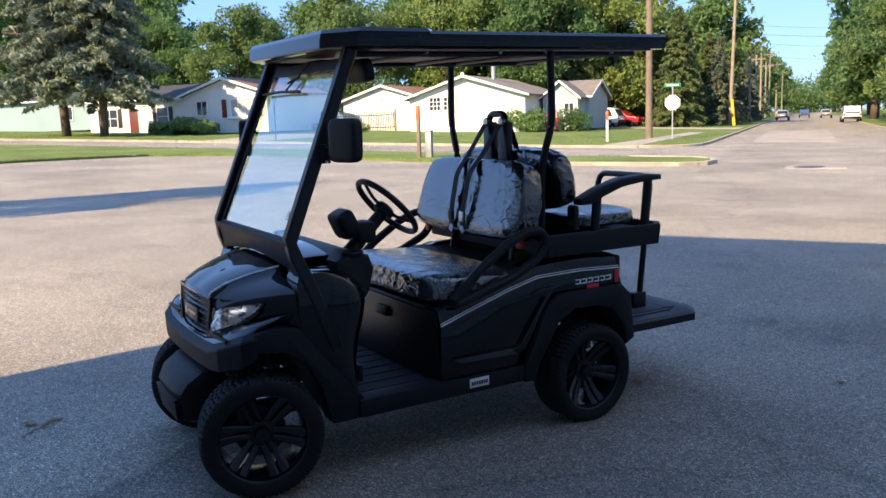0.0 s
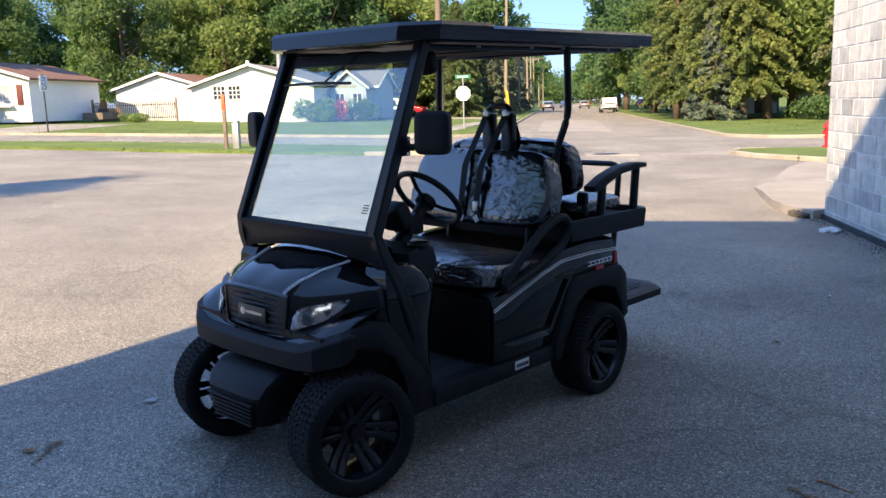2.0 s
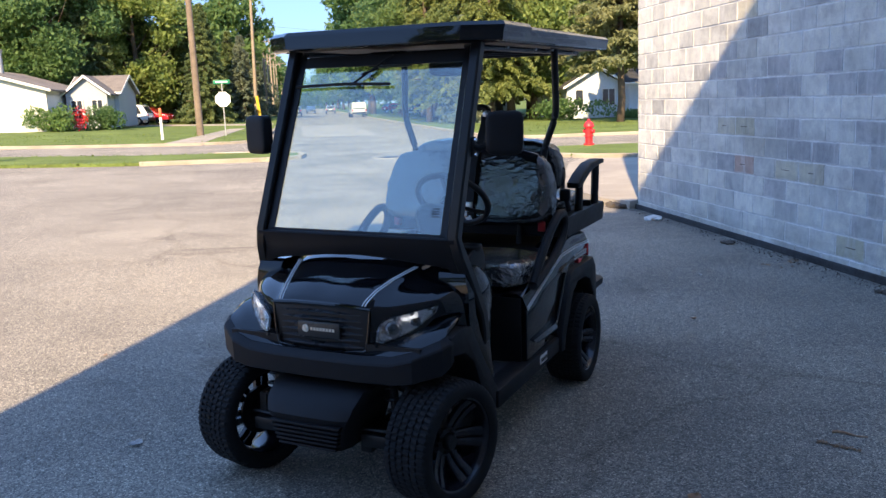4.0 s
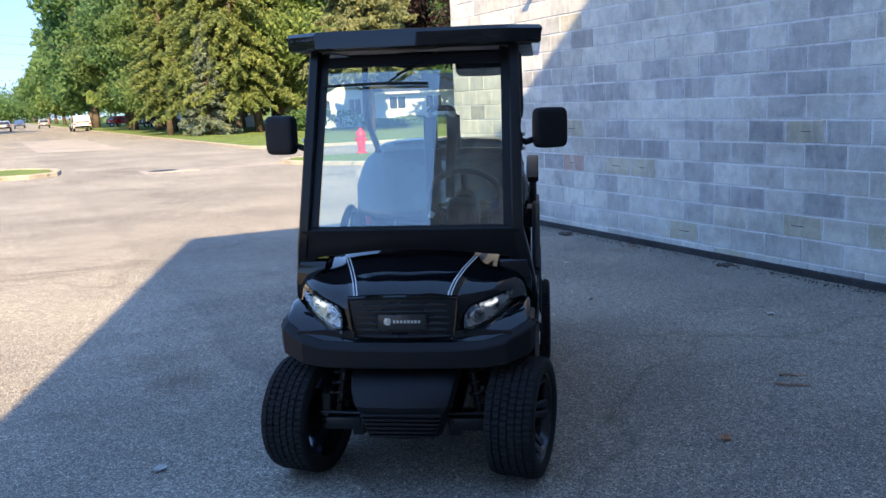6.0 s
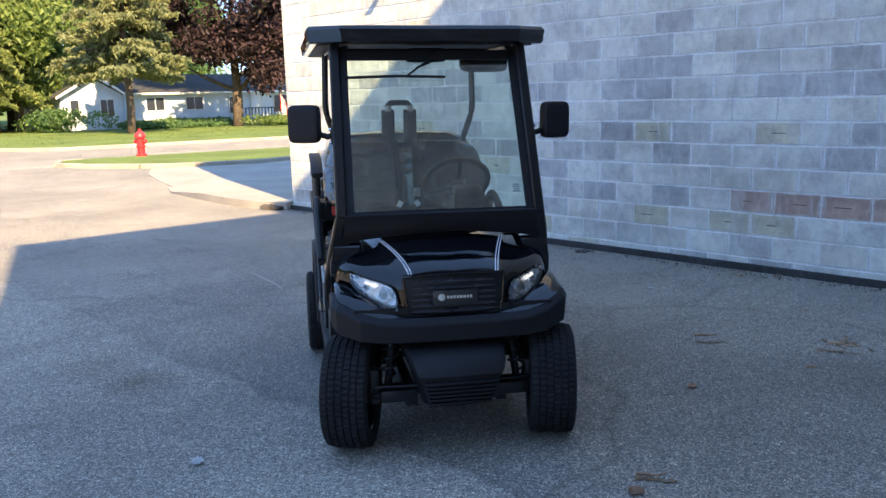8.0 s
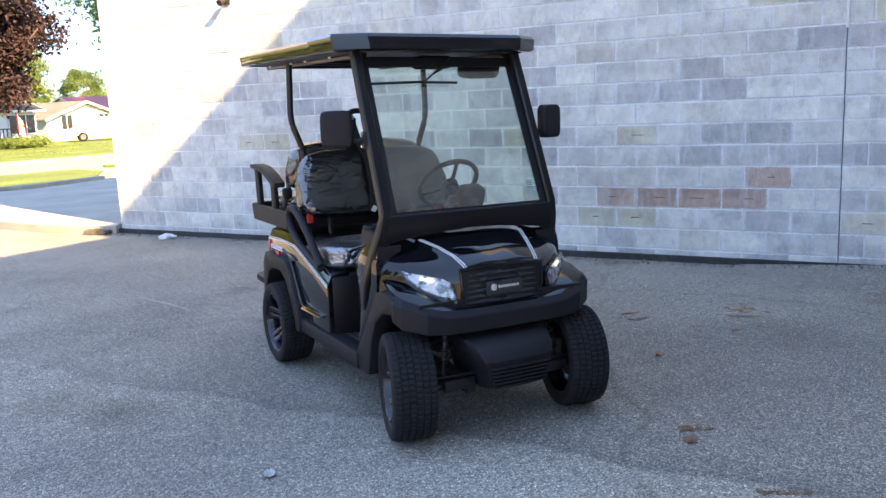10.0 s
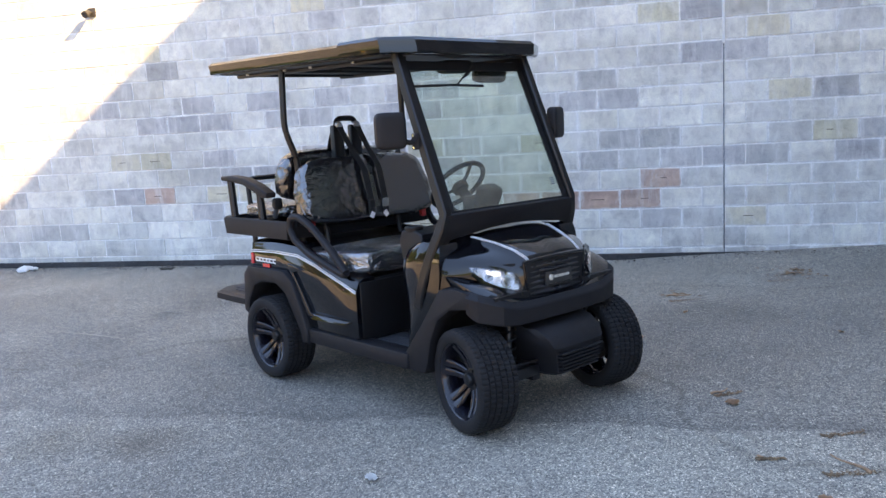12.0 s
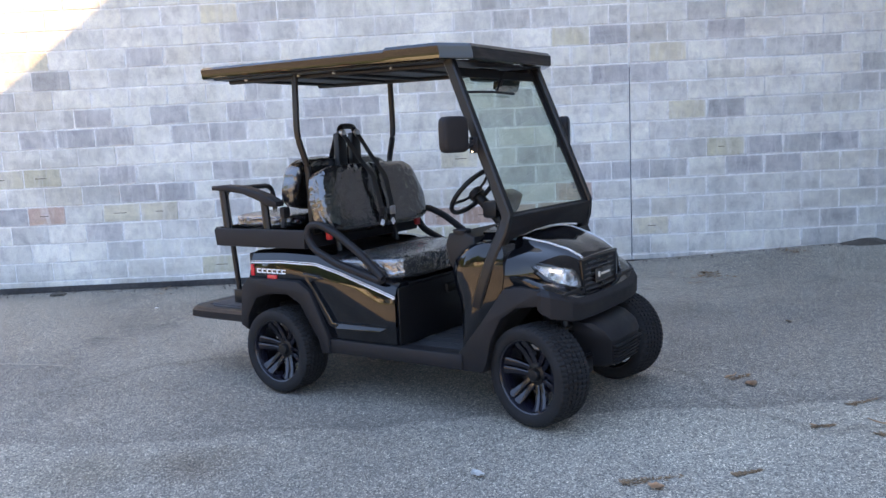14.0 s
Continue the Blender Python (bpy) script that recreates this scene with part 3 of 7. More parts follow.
def kerb(line, rise=0.13, wide=0.16):
    bm = bmesh.new()
    pts = [Vector((x, y, 0)) for x, y in line]
    fine = [pts[0]]
    for a, b in zip(pts, pts[1:]):
        k = max(1, int((b - a).length / 6))
        fine += [a.lerp(b, (i + 1) / k) for i in range(k)]
    rings = []
    for i, p in enumerate(fine):
        d = (fine[min(i + 1, len(fine) - 1)] - fine[max(i - 1, 0)]).normalized()
        s = Vector((-d.y, d.x, 0)) * wide / 2
        h = height(p.x) + rise + 0.012 * noise.noise(p * 0.9)
        rings.append([(*(p - s).xy, h - 0.4), (*(p - s).xy, h - 0.02), (*(p - s * 0.7).xy, h), (*(p + s * 0.7).xy, h), (*(p + s).xy, h - 0.02), (*(p + s).xy, h - 0.4)])
    loft(bm, rings)
    return tagged(part("kerb", bm, KERB), "pale worn concrete kerb beside the grass", "kerb", kind="structure")


def arc(cx, cy, r, a0, a1, n=8):
    return [(cx + r * math.cos(radians(a0 + (a1 - a0) * i / n)), cy + r * math.sin(radians(a0 + (a1 - a0) * i / n))) for i in range(n + 1)]


ground_sheet()
# the grass strip between the lot and the cross street
STRIP = [(-2.75, 25.1), (-3.4, 24.5), (-7, 24.3), (-14, 25.1), (-20, 26.2), (-23.5, 25.0), (-24.8, 21), (-26, 12), (-26, -20), (-80, -20), (-80, 30.2), (-40, 30.4), (-17, 29.8), (-8, 28.4), (-3.4, 27.7), (-2.8, 26.6)]
slab("lawn_strip", STRIP, 0.09, GRASS, "mown grass strip between lot and street", "grass")
kerb([(-7.2, 24.25), (-3.4, 24.4), (-2.75, 24.9), (-2.6, 26.0), (-2.8, 26.9), (-3.4, 27.75), (-5.5, 28.1)], 0.12)
# the lawns across the street, on both sides of the road
CORNER_W = arc(-7.2, 39.6, 2.7, 270, 350)
LAWN_W = [(-160, 38.2), (-40, 37.9), (-24, 37.4), (-10, 36.8)] + CORNER_W + [(-4.5, 41.5), (-4.7, 60), (-5.4, 120), (-6, 700), (-160, 700)]
slab("lawn_west", LAWN_W, 0.10, GRASS, "mown sunlit lawn before the houses", "grass")
kerb([(-80, 38.0), (-40, 37.8), (-24, 37.3), (-10, 36.7)] + CORNER_W + [(-4.42, 41.5), (-4.6, 60), (-5.3, 120), (-5.6, 200)], 0.12)
CORNER_E = arc(8.3, 35.9, 3.0, 190, 262)
LAWN_E = [(160, 33.2), (30, 33.0), (14, 32.9)] + CORNER_E[::-1] + [(5.1, 60), (5.0, 120), (6, 700), (160, 700)]
slab("lawn_east", LAWN_E, 0.10, GRASS, "mown sunlit lawn under tall trees", "grass")
kerb([(60, 33.0), (30, 32.9), (14, 32.8)] + CORNER_E[::-1] + [(5.0, 60), (4.9, 120), (5.2, 200)], 0.12)
ISLAND = [(3.6, 24.0), (3.9, 22.6), (5.0, 20.9), (7.2, 20.0), (9.6, 20.5), (11.5, 22.5), (12.2, 24.6), (9.0, 25.0), (5.2, 25.2), (4.0, 24.9)]
slab("lawn_island", ISLAND, 0.10, GRASS, "small grass island with a pale kerb", "grass")
kerb([(4.6, 25.25), (3.85, 24.9), (3.45, 24.0), (3.8, 22.5), (4.95, 20.8), (7.2, 19.9), (9.7, 20.4), (11.6, 22.4)], 0.12)
slab("lawn_far_strip", [(14.5, 20.5), (60, 20.5), (60, 25.5), (14.0, 25.5)], 0.09, GRASS, "grass strip beyond the drive", "grass")
# walks and patches
APRON = [(2.2, 10.95), (2.0, 10.8), (1.82, 11.25), (1.78, 12.1), (1.90, 13.2), (2.10, 14.7), (2.5, 15.6), (4.2, 16.0), (7.0, 16.3), (30, 16.5), (30, 10.95)]
slab("concrete_drive", [(2.6, 15.5), (3.1, 17.2), (3.8, 19.2), (4.6, 20.7), (5.2, 20.6), (7.2, 20.1), (9.6, 20.6), (14.6, 20.8), (60, 20.8), (60, 15.5)], 0.012, CONCRETE, "pale concrete drive between the building and the grass island", "pavement", 0.1)
slab("concrete_apron", APRON, lambda x, y: 0.115 if y < 13.3 else 0.115 - 0.095 * min(1, (y - 13.3) / 1.6), CONCRETE, "pale concrete walk beside the block building", "pavement")
slab("concrete_patch", [(-2.6, 43), (1.2, 43), (1.2, 68), (-2.9, 68)], 0.006, ROAD_PATCH, "pale concrete patch in the road", "pavement", 0.05)
slab("front_walk", [(-8.6, 36.75), (-6.9, 36.75), (-6.9, 41), (-6.7, 60), (-7.7, 60), (-8.4, 41)], 0.115, CONCRETE, "concrete pavement on the corner lawn", "pavement", 0.2)
slab("house_drive", [(-31.5, 37.9), (-27.5, 37.7), (-30, 52), (-36, 52)], 0.11, ROAD_PATCH, "concrete house drive through the lawn", "pavement", 0.2)
slab("car_drive", [(-5.2, 70), (-5.3, 76), (-22, 81), (-22, 75)], 0.11, CONCRETE, "concrete drive under parked cars", "pavement", 0.2)

# ---- the block buildings ----
WALL_X, WALL_NEAR, WALL_END, WALL_TOP = 2.15, -1.2, 10.86, 7.0
COURSE, LENGTH, JOINT, BASE = 0.2032, 0.4064, 0.014, -0.175
wall_east = tagged(part("wall_east", boxed(WALL_X + 0.006, WALL_X + 0.30, WALL_NEAR - 0.3, WALL_END - 0.006, -0.4, WALL_TOP), MORTAR),
                   "unpainted grey concrete block wall with pale mortar", "block wall", kind="structure")
wall_north = tagged(part("wall_north", boxed(WALL_X + 0.30, 16, WALL_END - 0.30, WALL_END - 0.006, -0.4, WALL_TOP), MORTAR),
                    "end wall of the concrete block building", "block wall", kind="structure")
bm = boxed(-6.21, -2.61, WALL_NEAR - 0.3, WALL_NEAR - 0.006, -0.4, 8.64)
box(bm, -2.61, WALL_X, WALL_NEAR - 0.3, WALL_NEAR - 0.006, -0.4, 9.08)
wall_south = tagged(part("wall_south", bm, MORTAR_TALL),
                    "tall concrete block wall behind the lot, darkened to dim its reflection", "block wall", kind="structure")
bm = boxed(-6.21, -5.91, -16, WALL_NEAR - 0.3, -0.4, 8.64)
tagged(part("wall_west", bm, BLOCK_REST), "side wall of the tall block building", "block wall", kind="structure")
tagged(part("roof_low", boxed(WALL_X + 0.3, 16, -16, WALL_END - 0.3, WALL_TOP - 0.3, WALL_TOP - 0.05), CONCRETE), "flat roof of the block building", "roof", kind="structure")
tagged(part("roof_high", boxed(-5.91, 16, -16, WALL_NEAR - 0.3, 8.2, 8.5), CONCRETE), "flat roof of the tall block building", "roof", kind="structure")
def bank(x, y):
    """How far the paving is heaped up towards the inner corner of the walls."""
    u = min(1.0, max(0.0, (x - 1.15) / 0.95))
    v = min(1.0, max(0.0, (2.6 - y) / 3.3))
    return 0.138 * u * u * (3 - 2 * u) * v ** 0.85


NX, NY = 14, 26
verts = [(1.15 + 1.02 * i / NX, -1.25 + 3.85 * j / NY) for j in range(NY + 1) for i in range(NX + 1)]
verts = [(x, y, height(min(x, 2.14), y) + bank(x, y) + (0.003 if bank(x, y) > 0.001 else -0.004)) for x, y in verts]
faces = [(j * (NX + 1) + i, j * (NX + 1) + i + 1, (j + 1) * (NX + 1) + i + 1, (j + 1) * (NX + 1) + i) for j in range(NY) for i in range(NX)]
tagged(new("pavement_bank", raw("pavement_bank", verts, faces, ASPHALT, True)), "worn asphalt heaped up towards the wall corner", "pavement", kind="structure")
tagged(part("plinth", boxed(WALL_X - 0.035, WALL_X + 0.02, 0.9, WALL_END + 0.02, -0.4, -0.03, 0.012), FOOTING), "dark tarry footing along the block wall", "footing", kind="structure")

# ---- the golf cart ----
def cart_pose(x, y, heading):
    up = Vector((0.017, 0, 1)).normalized()
    f = Vector((math.cos(radians(heading)), math.sin(radians(heading)), 0))
    f = (f - up * f.dot(up)).normalized()
    s = up.cross(f)
    m = Matrix((f, s, up)).transposed().to_4x4()
    m.translation = (x, y, height(x))
    return m


WHEEL_R, BASE_LEN = 0.252, 1.695


def tyre_mesh():
    """A low tyre in one skin, its tread cut into ribs of staggered blocks."""
    w, blocks, sub = 0.105, 60, 5
    cols = blocks * sub
    side = [(0.178, 0.080), (0.187, 0.095), (0.204, w - 0.002), (0.226, w - 0.003), (0.237, 0.098)]
    lines = [(r, -y, None) for r, y in side]
    edges = [-0.096, -0.063, -0.032, 0.0, 0.032, 0.063, 0.096]
    for k, (y0, y1) in enumerate(zip(edges, edges[1:])):
        gap = 0.0035
        low = 0.2425
        if k:
            lines.append((low, y0 + gap * 0.6, None))
        for y in (y0 + gap, y1 - gap):
            top = WHEEL_R if 0 < k < 5 or abs(y) < 0.09 else WHEEL_R - 0.006
            lines.append((top, y, k))
        if k < 5:
            lines.append((low, y1 - gap * 0.6, None))
    lines += [(r, y, None) for r, y in reversed(side)]
    verts, faces = [], []
    for c in range(cols):
        for r, y, rib in lines:
            skew = 0 if rib is None else int(abs(y) / 0.0155)
            if rib is not None and (c + skew + (2 if rib % 2 else 0)) % sub == 0:
                r = 0.2425 if abs(y) < 0.09 else 0.239
            a = 2 * math.pi * c / cols
            verts.append((r * math.cos(a), y, r * math.sin(a)))
    n = len(lines)
    for c in range(cols):
        d = (c + 1) % cols
        for i in range(n - 1):
            faces.append((c * n + i, c * n + i + 1, d * n + i + 1, d * n + i))
    me = raw("tyre", verts, faces, RUBBER, True)
    me.set_sharp_from_angle(angle=radians(30))
    return me


def rim_mesh():
    """A dished black alloy rim with six forked spokes."""
    bm = bmesh.new()
    lathe(bm, [(0.182, -0.085), (0.175, -0.08), (0.166, -0.06), (0.164, 0.045), (0.173, 0.074), (0.178, 0.086), (0.187, 0.092), (0.192, 0.086), (0.184, 0.072)], 48)
    for k in range(6):
        for side in (-1, 1):
            a = radians(60 * k + 90)
            d = Vector((math.cos(a), 0, math.sin(a)))
            t = Vector((-math.sin(a), 0, math.cos(a)))
            rings = []
            for rr, off, y, hw, th in ((0.034, 0.015, 0.016, 0.0125, 0.03), (0.085, 0.0185, 0.028, 0.0140, 0.026), (0.130, 0.0215, 0.045, 0.0165, 0.024), (0.171, 0.0245, 0.072, 0.0195, 0.02)):
                c = d * rr + t * (off * side)
                rings.append([c + t * hw + Vector((0, y - 0.004, 0)), c + t * hw * 0.6 + Vector((0, y, 0)), c - t * hw * 0.6 + Vector((0, y, 0)), c - t * hw + Vector((0, y - 0.004, 0)),
                              c - t * hw + Vector((0, y - th, 0)), c + t * hw + Vector((0, y - th, 0))])
            loft(bm, rings)
    me = bpy.data.meshes.new("rim")
    bmesh.ops.recalc_face_normals(bm, faces=bm.faces[:])
    bm.to_mesh(me)
    bm.free()
    me.shade_smooth()
    me.set_sharp_from_angle(angle=radians(30))
    me.materials.append(RIM)
    return me


def hub_mesh():
    bm = bmesh.new()
    lathe(bm, [(0.0, 0.050), (0.028, 0.048), (0.034, 0.040), (0.036, 0.024), (0.055, 0.019), (0.055, 0.0), (0.0, 0.0)], 24)
    lathe(bm, [(0.0, -0.012), (0.105, -0.012), (0.105, -0.026), (0.0, -0.026)], 32)
    lathe(bm, [(0.0, -0.026), (0.06, -0.026), (0.055, -0.09), (0.0, -0.09)], 20)
    for k in range(4):
        a = radians(90 * k + 45)
        x, z = 0.046 * math.cos(a), 0.046 * math.sin(a)
        box(bm, x - 0.006, x + 0.006, 0.018, 0.030, z - 0.006, z + 0.006)
    me = bpy.data.meshes.new("wheel")
    bmesh.ops.recalc_face_normals(bm, faces=bm.faces[:])
    bm.to_mesh(me)
    bm.free()
    me.shade_smooth()
    me.set_sharp_from_angle(angle=radians(35))
    me.materials.append(METAL)
    return me


def both(bm_of, name, material, parent, label=""):
    """The same part on the left and on the right; bm_of(side) makes it."""
    return [part(name, bm_of(s), material, parent, label) for s in (1, -1)]


def ribbon(bm, line, width, out, thick=0.004):
    """A thin raised stripe along a line of points on a side or top surface; out: the way it stands proud."""
    o = Vector(out).normalized()
    rings = []
    pts = [Vector(p) for p in line]
    for i, p in enumerate(pts):
        d = (pts[min(i + 1, len(pts) - 1)] - pts[max(i - 1, 0)]).normalized()
        s = d.cross(o).normalized() * width / 2
        rings.append([p - s - o * thick, p - s + o * thick, p + s + o * thick, p + s - o * thick])
    return loft(bm, rings)


def mirrored(half):
    """A closed ring from a half section (x, y, z), y falling from the left to the middle."""
    return [Vector(p) for p in half] + [Vector((p[0], -p[1], p[2])) for p in reversed(half) if abs(p[1]) > 1e-6]


def golf_cart():
    cart = thing("golf_cart", "black four-seat golf cart, seats wrapped in clear plastic film", "golf cart", cart_pose(-2.442, 2.919, -124.2))
    tyre, rim, hub = tyre_mesh(), rim_mesh(), hub_mesh()
    for x, y, lift, steer in ((-0.018, 0.471, 0.009, -13), (-0.050, -0.449, 0.005, -15), (-0.032 - BASE_LEN, 0.509, -0.026, 0), (-0.020 - BASE_LEN, -0.508, -0.020, 0)):
        w = part("wheel", hub, METAL, cart, m=pose(x, y, WHEEL_R + lift, 0, 37 * x + 22, steer + (0 if y > 0 else 180)))
        part("tyre", tyre, RUBBER, w, "black tyre with blocky tread")
        part("rim", rim, RIM, w, "gloss black alloy rim with forked spokes")

    # the hood: sections from the nose back to the windscreen
    secs = [(0.088, [(0.802, 0), (0.792, 0.196), (0.765, 0.210), (0.715, 0.220), (0.66, 0.224), (0.58, 0.224)]),
            (0.072, [(0.822, 0), (0.812, 0.200), (0.785, 0.222), (0.748, 0.242), (0.69, 0.250), (0.58, 0.250)]),
            (0.012, [(0.858, 0), (0.846, 0.216), (0.822, 0.248), (0.788, 0.316), (0.73, 0.334), (0.58, 0.336)]),
            (-0.080, [(0.892, 0), (0.879, 0.246), (0.855, 0.286), (0.818, 0.402), (0.765, 0.430), (0.60, 0.436)]),
            (-0.200, [(0.928, 0), (0.908, 0.288), (0.884, 0.326), (0.846, 0.456), (0.775, 0.504), (0.62, 0.508)]),
            (-0.330, [(0.957, 0), (0.926, 0.316), (0.904, 0.352), (0.862, 0.474), (0.78, 0.515), (0.62, 0.515)]),
            (-0.430, [(0.964, 0), (0.930, 0.330), (0.908, 0.366), (0.866, 0.474), (0.78, 0.515), (0.62, 0.515)])]
    bm = bmesh.new()
    rings = []
    def eased(p, q, r, w, t):
        return 0.5 * (2 * q + (r - p) * t + (2 * p - 5 * q + 4 * r - w) * t * t + (3 * q - p - 3 * r + w) * t ** 3)
    stations = [(i, k / 4) for i in range(len(secs) - 1) for k in range(4)] + [(len(secs) - 2, 1.0)]
    for i, t in stations:
        pick = [secs[max(0, min(len(secs) - 1, i + d))] for d in (-1, 0, 1, 2)]
        x = eased(*[q[0] for q in pick], t)
        half = [(eased(*[q[1][j][0] for q in pick], t), eased(*[q[1][j][1] for q in pick], t)) for j in range(6)]
        fine = []
        for j in range(5):
            four = [half[max(0 if j < 2 else 2, min(5, j + d))] for d in (-1, 0, 1, 2)]
            for k in range(5):
                f = k / 5
                if j < 2:
                    z, y = half[j][0] + (half[j + 1][0] - half[j][0]) * f, half[j][1] + (half[j + 1][1] - half[j][1]) * f
                    z += 0.008 * math.sin(math.pi * f) * (1 if j == 0 else -0.4)
                else:
                    z, y = eased(*[q[0] for q in four], f), eased(*[q[1] for q in four], f)
                fine.append((x, y, z))
        fine.append((x, half[-1][1], half[-1][0]))
        rings.append(mirrored(fine[::-1]))
    loft(bm, rings)
    part("hood", bm, GLOSS, cart, "gloss black hood with raised centre", angle=32)
    for s in (1, -1):
        for off in (0.0, 0.012):
            bm = bmesh.new()
            ribbon(bm, [(x, s * (h[1][1] + 0.001 - off), h[1][0] + 0.0025 + off * 0.06) for x, h in secs[:5]], 0.0042, (0, 0.25 * s, 1), 0.002)
            part("hood_stripe", bm, STRIPE, cart, "silver pinstripe")
    # grille
    bm = boxed(0.060, 0.090, -0.222, 0.222, 0.618, 0.790, 0.004)
    part("grille_back", bm, SOFT, cart)
    for k in range(6):
        z = 0.640 + k * 0.0258
        hw = 0.200 + 0.020 * k / 5
        bm = bmesh.new()
        rings = []
        for f in (-1, -0.7, -0.35, 0, 0.35, 0.7, 1):
            y, x = f * hw, 0.110 - 0.0012 * k - 0.020 * f * f
            rings.append([(x - 0.020, y, z + 0.008), (x - 0.012, y, z + 0.0075), (x, y, z - 0.001), (x - 0.001, y, z - 0.005), (x - 0.020, y, z - 0.005)])
        loft(bm, rings)
        part("grille_slat", bm, SLAT, cart)
    bm = bmesh.new()
    tube(bm, rounded([(0.086, 0.224, 0.790), (0.092, 0.216, 0.70), (0.096, 0.204, 0.626), (0.108, 0.10, 0.618), (0.110, -0.10, 0.618), (0.096, -0.204, 0.626), (0.092, -0.216, 0.70), (0.086, -0.224, 0.790)], 0.015), 0.006, 8)
    tube(bm, [(0.084, -0.224, 0.792), (0.096, -0.12, 0.801), (0.100, 0, 0.803), (0.096, 0.12, 0.801), (0.084, 0.224, 0.792)], 0.010, 8)
    part("grille_frame", bm, GLOSS, cart)
    part("badge", boxed(0.104, 0.113, -0.098, 0.098, 0.668, 0.732, 0.004), BADGE, cart, "dark badge plate")
    bm = bmesh.new()
    lathe(bm, [(0.0, 0.117), (0.015, 0.116), (0.017, 0.110)], 16, "x")
    for v in bm.verts:
        v.co += Vector((0, -0.060, 0.702))
    for k in range(8):
        box(bm, 0.110, 0.1155, -0.037 + k * 0.0145, -0.037 + k * 0.0145 + 0.0095, 0.696, 0.708)
    part("badge_bars", bm, LETTER, cart, "pale disc and row of bars")

    # headlights: a chrome bowl, two lamps and a clear cover
    for s in (1, -1):
        def face(u, v):
            """u from the inner end to the outer end, v from the lower edge to the upper one."""
            y = 0.248 + 0.190 * u
            x = 0.094 - 0.150 * u ** 1.35 - 0.018 * v
            lo = 0.656 + 0.074 * u ** 1.05 + 0.042 * (max(0.0, u - 0.5) / 0.5) ** 2 + 0.012 * (max(0.0, 0.15 - u) / 0.15) ** 2
            hi = 0.744 + 0.048 * u ** 0.8 - 0.026 * (max(0.0, 0.2 - u) / 0.2) ** 2
            return Vector((x, s * y, lo + (hi - lo) * v))
        grid = [[face(i / 10, j / 4) for i in range(11)] for j in range(5)]
        shell = bmesh.new()
        ring = [grid[0][i] for i in range(11)] + [grid[j][10] for j in range(1, 5)] + [grid[4][i] for i in range(9, -1, -1)] + [grid[j][0] for j in range(3, 0, -1)]
        c = sum(ring, Vector()) / len(ring)
        out = Vector((0.82, 0.5 * s, 0.2))
        loft(shell, [[p * 1.0 + out * 0.004 for p in ring], [p + (c - p) * 0.06 + out * 0.010 for p in ring], [p + (c - p) * 0.10 - out * 0.004 for p in ring], [p + (c - p) * 0.2 - out * 0.02 for p in ring]], caps=False)
        lamp = part("headlight", shell, GLOSS, cart, "headlight with chrome bowl")
        bowl = bmesh.new()
        rows = [[bowl.verts.new(p + (c - p) * 0.07 + out * 0.003 + out * (-0.014 + 0.007 * math.sin(i * 2.1 + j * 1.3))) for i, p in enumerate(r)] for j, r in enumerate(grid)]
        for a, b in zip(rows, rows[1:]):
            for i in range(10):
                bowl.faces.new((a[i], a[i + 1], b[i + 1], b[i]))
        part("bowl", bowl, REFLECTOR, lamp, "faceted chrome reflector", angle=5)
        strip = bmesh.new()
        ribbon(strip, [face(u, 0.80 - 0.1 * u) + out * 0.002 for u in (0.44, 0.50, 0.56, 0.62, 0.68)], 0.012, out, 0.004)
        part("day_lamp", strip, DRL, lamp, "lit white daytime lamp strip")
        for u, r in ((0.30, 0.031), (0.66, 0.020)):
            q = face(u, 0.46)
            bm = bmesh.new()
            lathe(bm, [(0.0, 0.010), (r * 0.55, 0.008), (r * 0.9, 0.0), (r, 0.004), (r * 1.1, 0.0), (r * 1.05, -0.012)], 20, "x")
            m = Matrix.Translation(q - out * 0.004) @ Vector(out).to_track_quat("X", "Z").to_matrix().to_4x4()
            bm.transform(m)
            part("lamp", bm, CHROME, lamp, "chrome projector lamp")
            bm = bmesh.new()
            lathe(bm, [(0.0, 0.016), (r * 0.4, 0.0145), (r * 0.72, 0.007), (r * 0.74, 0.0)], 18, "x")
            bm.transform(m)
            part("bulb", bm, PANE, lamp, "dark glass eye of the lamp")
        cover = bmesh.new()
        rows = [[cover.verts.new(p + out * 0.012) for p in r] for r in grid]
        for a, b in zip(rows, rows[1:]):
            for i in range(10):
                cover.faces.new((a[i], a[i + 1], b[i + 1], b[i]))
        bmesh.ops.solidify(cover, geom=cover.faces[:], thickness=0.003)
        part("cover", cover, LENS, lamp, "clear cover").visible_shadow = False
        bm = bmesh.new()
        ribbon(bm, [face(i / 8, 0) + Vector((0.006, 0, -0.012)) for i in range(9)], 0.014, out, 0.005)
        part("trim", bm, GLOSS, lamp)

    # bumper: swept round the nose, rising towards the wheels
    path = [(0.152, 0.0, 0.512, 0.618), (0.149, 0.20, 0.513, 0.619), (0.141, 0.33, 0.515, 0.624), (0.126, 0.416, 0.524, 0.646), (0.058, 0.512, 0.548, 0.684), (0.02, 0.531, 0.572, 0.694), (0.0, 0.533, 0.588, 0.696)]
    path = [(x, -y, a, b) for x, y, a, b in reversed(path[1:])] + path
    rings = []
